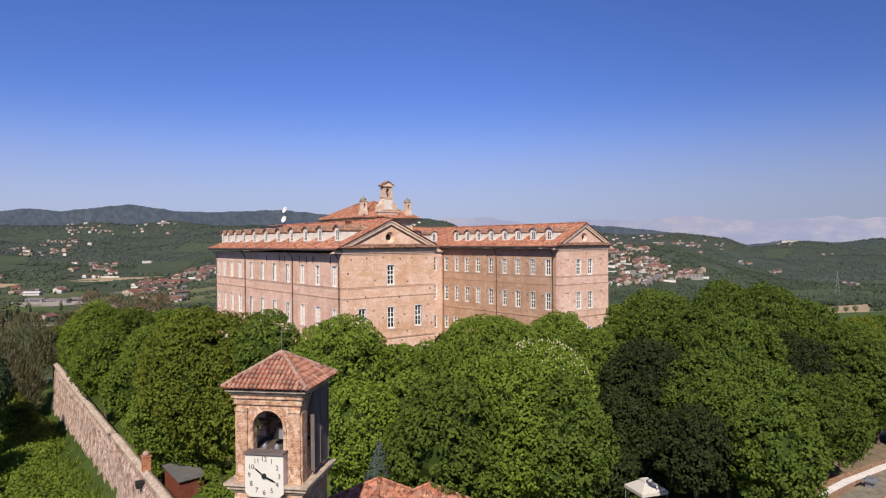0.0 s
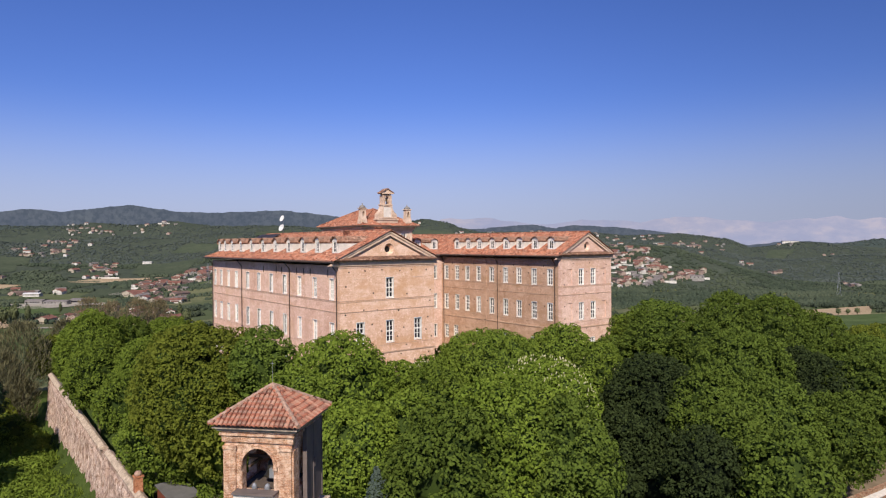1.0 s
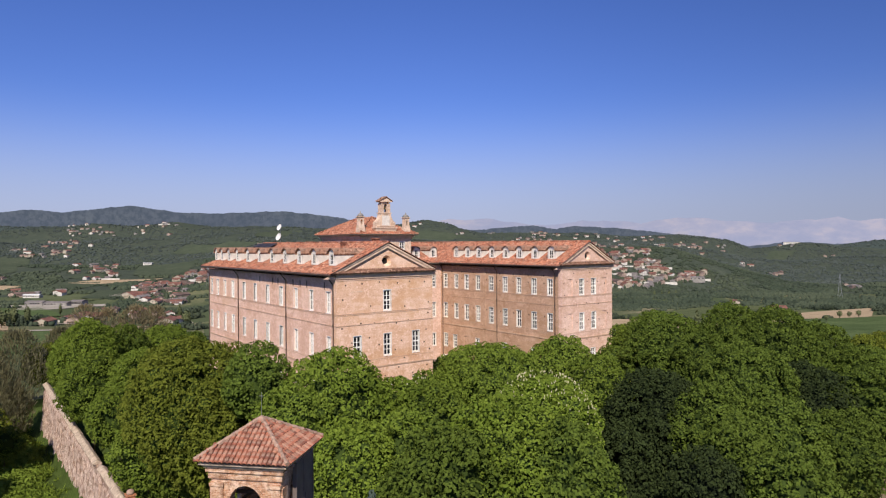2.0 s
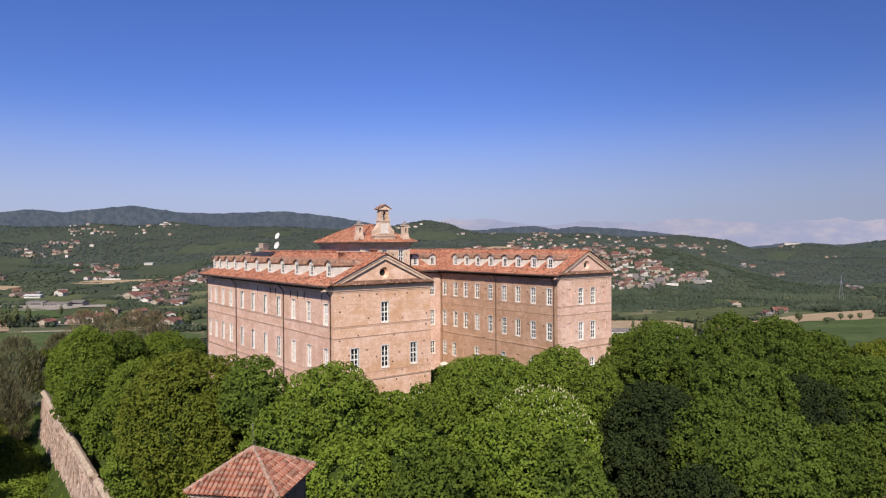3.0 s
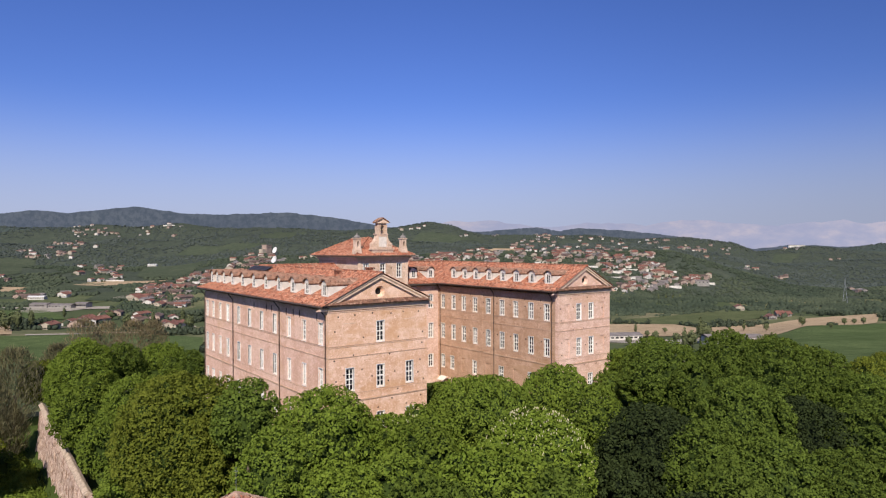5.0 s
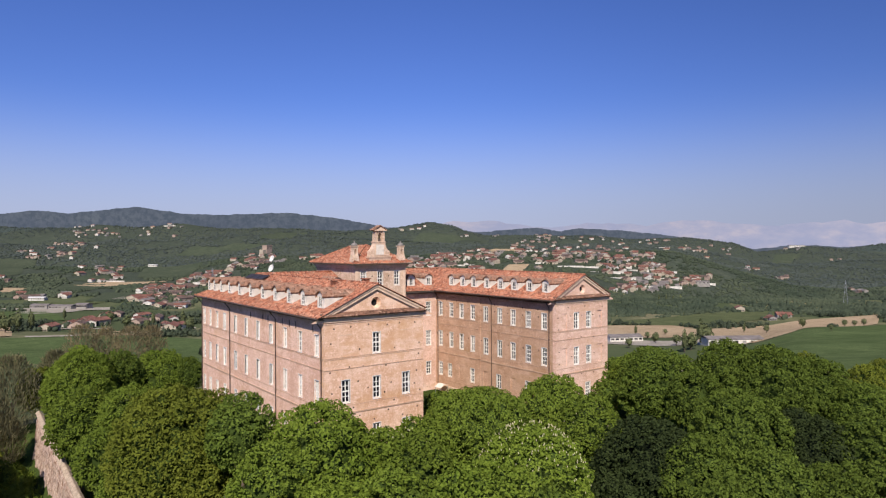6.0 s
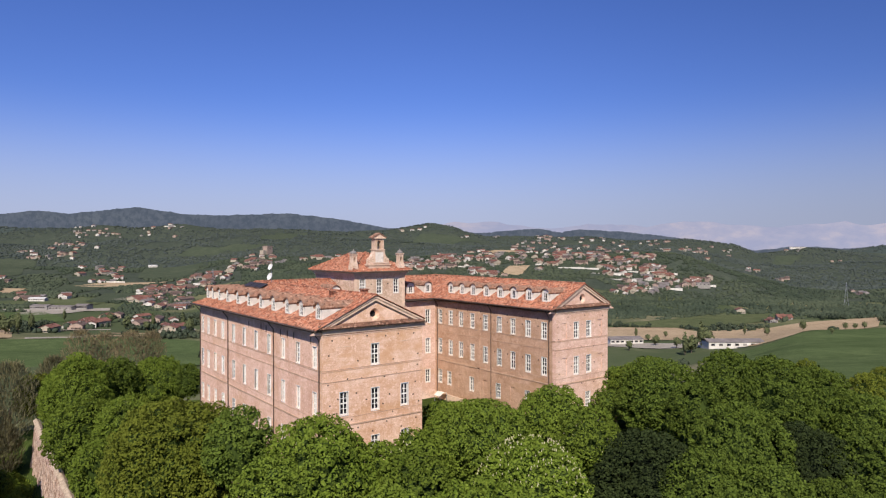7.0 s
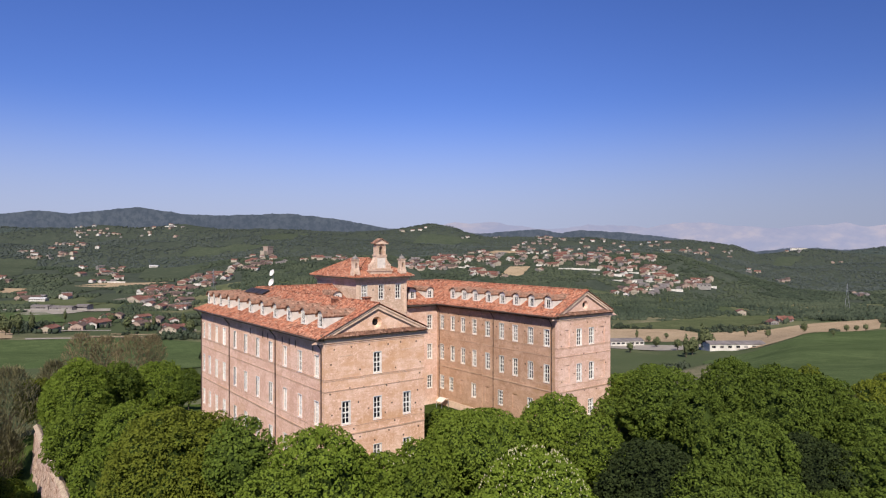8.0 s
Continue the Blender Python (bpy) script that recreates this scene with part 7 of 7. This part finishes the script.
def pylon(b, d, h):
    t = tagged(new("power_pylon"), "grey steel lattice power pylon in the valley", "pylon")
    t.matrix_world = Matrix.Translation(spot(b, d)) @ Matrix.Rotation(0.4, 4, "Z")
    bb = Build()
    lv = [(0, 3.2), (0.3, 2.1), (0.6, 1.1), (0.8, 0.7), (1.0, 0.15)]
    for (a0, w0), (a1, w1) in zip(lv, lv[1:]):
        for sx, sy in ((-1, -1), (1, -1), (1, 1), (-1, 1)):
            bb.tube((sx * w0, sy * w0, a0 * h), (sx * w1, sy * w1, a1 * h), 0.16, 0.14, 4)
            bb.tube((sx * w0, sy * w0, a0 * h), (-sy * w1, sx * w1, a1 * h), 0.09, 0.09, 4)
    bb.make("mast", M_GREY, t)
    for a, w in ((0.72, 5.5), (0.84, 4.6), (0.94, 3.4)):
        Build().tube((-w, 0, a * h), (w, 0, a * h), 0.16, 0.16, 4).tube((-w, 0, a * h), (0, 0, (a + 0.05) * h), 0.08, 0.08, 4).tube((w, 0, a * h), (0, 0, (a + 0.05) * h), 0.08, 0.08, 4).make("cross_arm", M_GREY, t)


pylon(0.621, 930, 36)
pylon(-0.345, 1180, 40)

# woods: many small uneven crowns over the slopes
bm = bmesh.new()
bmesh.ops.create_icosphere(bm, subdivisions=1, radius=1)
ICO_V = np.array([v.co[:] for v in bm.verts])
ICO_F = np.array([[v.index for v in f.verts] for f in bm.faces])
bm.free()


def build_woods(name, n, d0, d1, size, seed, cover, label, material):
    rg = np.random.RandomState(seed)
    V, F = ICO_V, ICO_F
    vs, fs, made = [], [], 0
    boxes = np.array(TAKEN)
    for _ in range(n * 5):
        if made >= n:
            break
        b = rg.uniform(-0.80, 0.80)
        d = d0 * (d1 / d0) ** rg.uniform(0, 1)
        p = ORIGIN + AHEAD * d + RIGHT * (b * d)
        m = noise.noise(Vector((p.x / 170, p.y / 170, 7))) + 0.6 * noise.noise(Vector((p.x / 55, p.y / 55, 2)))
        if m < cover(b, d) or any(inside(f, b, d) for _, f in FIELDS):
            continue
        if len(boxes) and (np.hypot(boxes[:, 0] - p.x, boxes[:, 1] - p.y) < boxes[:, 2] * rg.uniform(0.9, 1.2)).any():
            continue
        r = size * rg.uniform(0.55, 1.25)
        v = V * (1 + rg.uniform(-0.3, 0.25, (len(V), 1)))
        wide, high = (1.0, 1.0) if d < 1300 else (1.25, 0.7)
        v = v * np.array((r * wide * rg.uniform(0.8, 1.5), r * wide * rg.uniform(0.8, 1.5), r * high * rg.uniform(0.8, 1.7))) + np.array((p.x, p.y, height(p.x, p.y) + r * 0.25))
        fs.append(F + made * len(V))
        vs.append(v)
        made += 1
    v, f = np.concatenate(vs), np.concatenate(fs)
    me = bpy.data.meshes.new(name)
    me.vertices.add(len(v))
    me.vertices.foreach_set("co", v.ravel())
    me.loops.add(f.size)
    me.loops.foreach_set("vertex_index", f.ravel().astype(np.int32))
    me.polygons.add(len(f))
    me.polygons.foreach_set("loop_start", np.arange(0, f.size, 3, dtype=np.int32))
    me.polygons.foreach_set("use_smooth", [True] * len(f))
    me.update(calc_edges=True)
    me.materials.append(material)
    return tagged(new(name, me), label, "woods", kind="stuff")


def cover_near(b, d):
    if b > 0.2 and d < 640:
        return 0.42
    if b > 0.1 and 840 < d < 1250:
        return -0.5
    if b < -0.3 and d < 1400:
        return 0.14
    return -0.05


def cover_far(b, d):
    if d < 1600 and b < -0.3:
        return -0.05
    if d < 2000 and -0.1 < b < 0.36:
        return -0.1
    if b > 0.36:
        return -0.5
    return -0.3


def tuft(rg, p, r, tall, n, leaf):
    """Leaf quads over a lobed dome at p, and a small closed core; triangles of a bush or far tree."""
    d = rg.normal(size=(n, 3))
    d /= np.linalg.norm(d, axis=1)[:, None]
    lobe = 1 + 0.22 * np.sin(d[:, 0] * 5 + p[0]) * np.sin(d[:, 2] * 6 + p[1])
    pos = d * lobe[:, None] * rg.uniform(0.82, 1.06, (n, 1)) * np.array((r, r, tall / 2)) + np.array((p[0], p[1], p[2] + tall / 2))
    nrm = d + rg.normal(size=(n, 3)) * 0.35
    nrm /= np.linalg.norm(nrm, axis=1)[:, None]
    t = np.cross(nrm, rg.normal(size=(n, 3)))
    t /= np.linalg.norm(t, axis=1)[:, None]
    bt = np.cross(nrm, t)
    sz = leaf * rg.uniform(0.7, 1.3, size=(n, 1))
    q = np.stack([pos - t * sz * 0.6, pos - bt * sz * 0.45, pos + t * sz * 0.6, pos + bt * sz * 0.45], 1).reshape(-1, 3)
    k = np.arange(n)[:, None] * 4
    core = ICO_V * np.array((r, r, tall / 2)) * 0.84 + np.array((p[0], p[1], p[2] + tall / 2))
    return np.concatenate([q, core]), np.concatenate([k + np.array([[0, 1, 2]]), k + np.array([[0, 2, 3]]), ICO_F + 4 * n])


def build_hedges(n, seed):
    """Hedges and scrub on the near side of the valley."""
    rg = np.random.RandomState(seed)
    vs, fs, made, base = [], [], 0, 0
    boxes = np.array(TAKEN)
    for _ in range(n * 30):
        if made >= n:
            break
        b, d = rg.uniform(-0.80, 0.80), 330 * (780 / 330) ** rg.uniform(0, 1)
        if -0.32 < b < 0.2 and rg.uniform() < 0.85 or b < -0.5 and d < 490:
            continue
        p = ORIGIN + AHEAD * d + RIGHT * (b * d)
        m = noise.noise(Vector((p.x / 110, p.y / 110, 7))) + 0.6 * noise.noise(Vector((p.x / 35, p.y / 35, 2)))
        if m < cover_near(b, d) + 0.1 or any(inside(f, b, d) for _, f in FIELDS):
            continue
        if (np.hypot(boxes[:, 0] - p.x, boxes[:, 1] - p.y) < boxes[:, 2]).any():
            continue
        r = rg.uniform(1.0, 2.8)
        v, f = tuft(rg, (p.x, p.y, height(p.x, p.y) - 0.5), r, r * rg.uniform(1.6, 2.8), 44, 1.25)
        vs.append(v)
        fs.append(f + base)
        base += len(v)
        made += 1
    for hx, hy, hr in HOMES:
        for _ in range(3):
            a, out, r = rg.uniform(0, 6.28), hr * rg.uniform(0.9, 1.6), rg.uniform(0.8, 2.2)
            x, y = hx + out * math.cos(a), hy + out * math.sin(a)
            v, f = tuft(rg, (x, y, height(x, y) - 0.4), r, r * rg.uniform(1.4, 3.2), 22, 1.5)
            vs.append(v)
            fs.append(f + base)
            base += len(v)
    ob = mesh_ob("hedges", np.concatenate(vs).tolist(), np.concatenate(fs).tolist(), M_WOODS)
    tagged(ob, "leafy hedges and scrub between the fields", "hedges", kind="stuff")


def build_gardens():
    """Trees and shrubs of the village gardens, three or four to a house."""
    rg = np.random.RandomState(17)
    vs, fs, k = [], [], 0
    for x, y, s in PLOTS:
        for _ in range(4):
            a, out, r = rg.uniform(0, 6.28), rg.uniform(8.5, 15) * s, rg.uniform(1.4, 3.4)
            px, py = x + out * math.cos(a), y + out * math.sin(a)
            v = ICO_V * (1 + rg.uniform(-0.3, 0.25, (len(ICO_V), 1))) * np.array((r, r, r * rg.uniform(0.9, 1.8))) + np.array((px, py, height(px, py) + r * 0.6))
            vs.append(v)
            fs.append(ICO_F + k)
            k += len(v)
    ob = mesh_ob("garden_trees", np.concatenate(vs).tolist(), np.concatenate(fs).tolist(), M_WOODS, smooth=True)
    tagged(ob, "dark green garden trees between the village houses", "trees", kind="stuff")


build_gardens()
build_hedges(1700, 6)
build_woods("hedges_and_copses", 11500, 760, 1250, 2.4, 1, cover_near, "hedges and copses of green trees in the valley", M_WOODS)
build_woods("wooded_slopes", 21000, 1150, 1850, 3.0, 2, cover_far, "wooded green slopes across the valley", M_WOODS)
build_woods("wooded_uplands", 31000, 1800, 3560, 3.4, 4, cover_far, "hazy wooded uplands across the valley", M_HAZED_WOODS)

# single trees that stand out in the valley
FAR_CROWNS = []
for k, (r_, t_, n_) in enumerate(((3.4, 8.0, 230), (1.7, 11.0, 190), (2.6, 6.0, 90))):
    v, f = tuft(np.random.RandomState(60 + k), (0, 0, 1.6), r_, t_, n_, 1.1)
    me = bpy.data.meshes.new("crown")
    me.from_pydata(v.tolist(), [], f.tolist())
    me.materials.append(M_COPSE)
    FAR_CROWNS.append(me)
SINGLE = [(0.375, 470, 1, 1.25), (0.385, 478, 0, 1.3), (0.400, 500, 1, 1.5), (0.408, 505, 0, 1.5), (0.362, 520, 2, 1.2), (0.330, 560, 0, 0.9), (0.318, 600, 2, 0.9), (0.50, 560, 2, 1.0), (0.555, 600, 0, 0.9),
          (0.466, 640, 1, 0.8), (0.345, 640, 2, 0.8), (0.62, 520, 2, 0.8), (0.635, 528, 2, 0.7), (0.65, 540, 2, 0.8), (0.60, 470, 2, 0.6), (-0.66, 545, 0, 1.5), (-0.64, 560, 1, 1.5), (-0.67, 575, 0, 1.7), (-0.62, 585, 1, 1.4),
          (-0.645, 600, 0, 1.5), (-0.475, 640, 0, 1.2), (-0.435, 655, 1, 1.1), (-0.50, 700, 0, 1.1), (-0.57, 720, 1, 1.0), (-0.445, 610, 2, 1.2), (-0.38, 590, 0, 1.3), (-0.39, 655, 1, 1.3), (0.30, 640, 1, 0.8), (0.29, 520, 2, 1.1)]
SINGLE += [(0.335 + 0.011 * k, 1178 + 3 * (k % 3), 1, 1.0 + 0.1 * (k % 4)) for k in range(9)]
for k, (b_, d_, kind_, s_) in enumerate(SINGLE):
    t = tagged(new("tree"), ("rounded green tree in the valley", "slender dark green poplar in the valley", "small loose-leaved tree beside the field")[kind_], "tree", group="single trees in the valley")
    t.matrix_world = Matrix.Translation(spot(b_, d_)) @ Matrix.Rotation(k * 1.7, 4, "Z") @ Matrix.Scale(s_, 4)
    share("crown", FAR_CROWNS[kind_], t)
    Build().tube((0, 0, -1), (0.1, 0, 3.2), 0.3, 0.2, 6).make("trunk", M_BARK, t)

# blue ridges that close the view, haze put into their glow: bearing and rise in thousandths of the distance
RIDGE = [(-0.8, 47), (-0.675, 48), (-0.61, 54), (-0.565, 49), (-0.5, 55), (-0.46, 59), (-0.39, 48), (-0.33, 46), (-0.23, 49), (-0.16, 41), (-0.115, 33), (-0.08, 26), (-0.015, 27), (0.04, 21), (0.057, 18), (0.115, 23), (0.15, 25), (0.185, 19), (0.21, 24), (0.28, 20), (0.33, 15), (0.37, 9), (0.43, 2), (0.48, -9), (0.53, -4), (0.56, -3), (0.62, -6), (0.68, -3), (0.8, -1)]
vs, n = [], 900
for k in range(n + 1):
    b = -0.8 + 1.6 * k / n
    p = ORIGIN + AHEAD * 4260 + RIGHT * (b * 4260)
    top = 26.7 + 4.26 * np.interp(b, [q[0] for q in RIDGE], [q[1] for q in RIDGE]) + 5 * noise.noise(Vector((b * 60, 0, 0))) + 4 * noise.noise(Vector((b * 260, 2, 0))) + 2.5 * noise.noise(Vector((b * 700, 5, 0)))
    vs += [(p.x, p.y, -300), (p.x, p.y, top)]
m = Mat("haze_glow_ridges", 1.0, spec=0.0)
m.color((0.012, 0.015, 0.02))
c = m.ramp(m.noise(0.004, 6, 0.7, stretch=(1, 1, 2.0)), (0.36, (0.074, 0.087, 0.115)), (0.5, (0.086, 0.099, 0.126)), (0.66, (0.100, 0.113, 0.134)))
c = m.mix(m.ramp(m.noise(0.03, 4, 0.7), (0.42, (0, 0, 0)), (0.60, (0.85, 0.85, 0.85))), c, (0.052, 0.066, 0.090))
# emission carries the blue of the haze over the woods
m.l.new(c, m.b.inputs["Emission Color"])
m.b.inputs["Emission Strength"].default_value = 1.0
tagged(mesh_ob("backdrop", vs, [(2 * k, 2 * k + 2, 2 * k + 3, 2 * k + 1) for k in range(n)], m.m), "distant wooded ridges closing the valley, blue haze put into their glow", "hills", kind="structure")

# faint mountains on the horizon: a glowing sheet, pale haze put into its emission
vs, fs = [], []
n = 160
for k in range(n + 1):
    b = -0.9 + 1.8 * k / n
    p = ORIGIN + (AHEAD + RIGHT * b) * 4640
    top = 158 + 12 * smooth01((b + 0.3) / 0.4) + 45 * noise.noise(Vector((b * 9, 0, 0))) + 22 * noise.noise(Vector((b * 30, 1, 0))) + 8 * noise.noise(Vector((b * 90, 1, 0)))
    vs += [(p.x, p.y, -600), (p.x, p.y, top)]
fs = [(2 * k, 2 * k + 2, 2 * k + 3, 2 * k + 1) for k in range(n)]
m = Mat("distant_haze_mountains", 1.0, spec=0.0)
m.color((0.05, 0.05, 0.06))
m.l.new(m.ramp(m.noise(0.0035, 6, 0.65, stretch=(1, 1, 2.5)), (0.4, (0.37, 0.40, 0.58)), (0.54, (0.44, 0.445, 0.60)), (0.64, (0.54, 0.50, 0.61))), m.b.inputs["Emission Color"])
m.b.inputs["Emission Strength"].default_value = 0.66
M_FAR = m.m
tagged(mesh_ob("backdrop", vs, fs, M_FAR), "faint mountains on the horizon, pale haze put into their glow", "mountains", kind="structure")
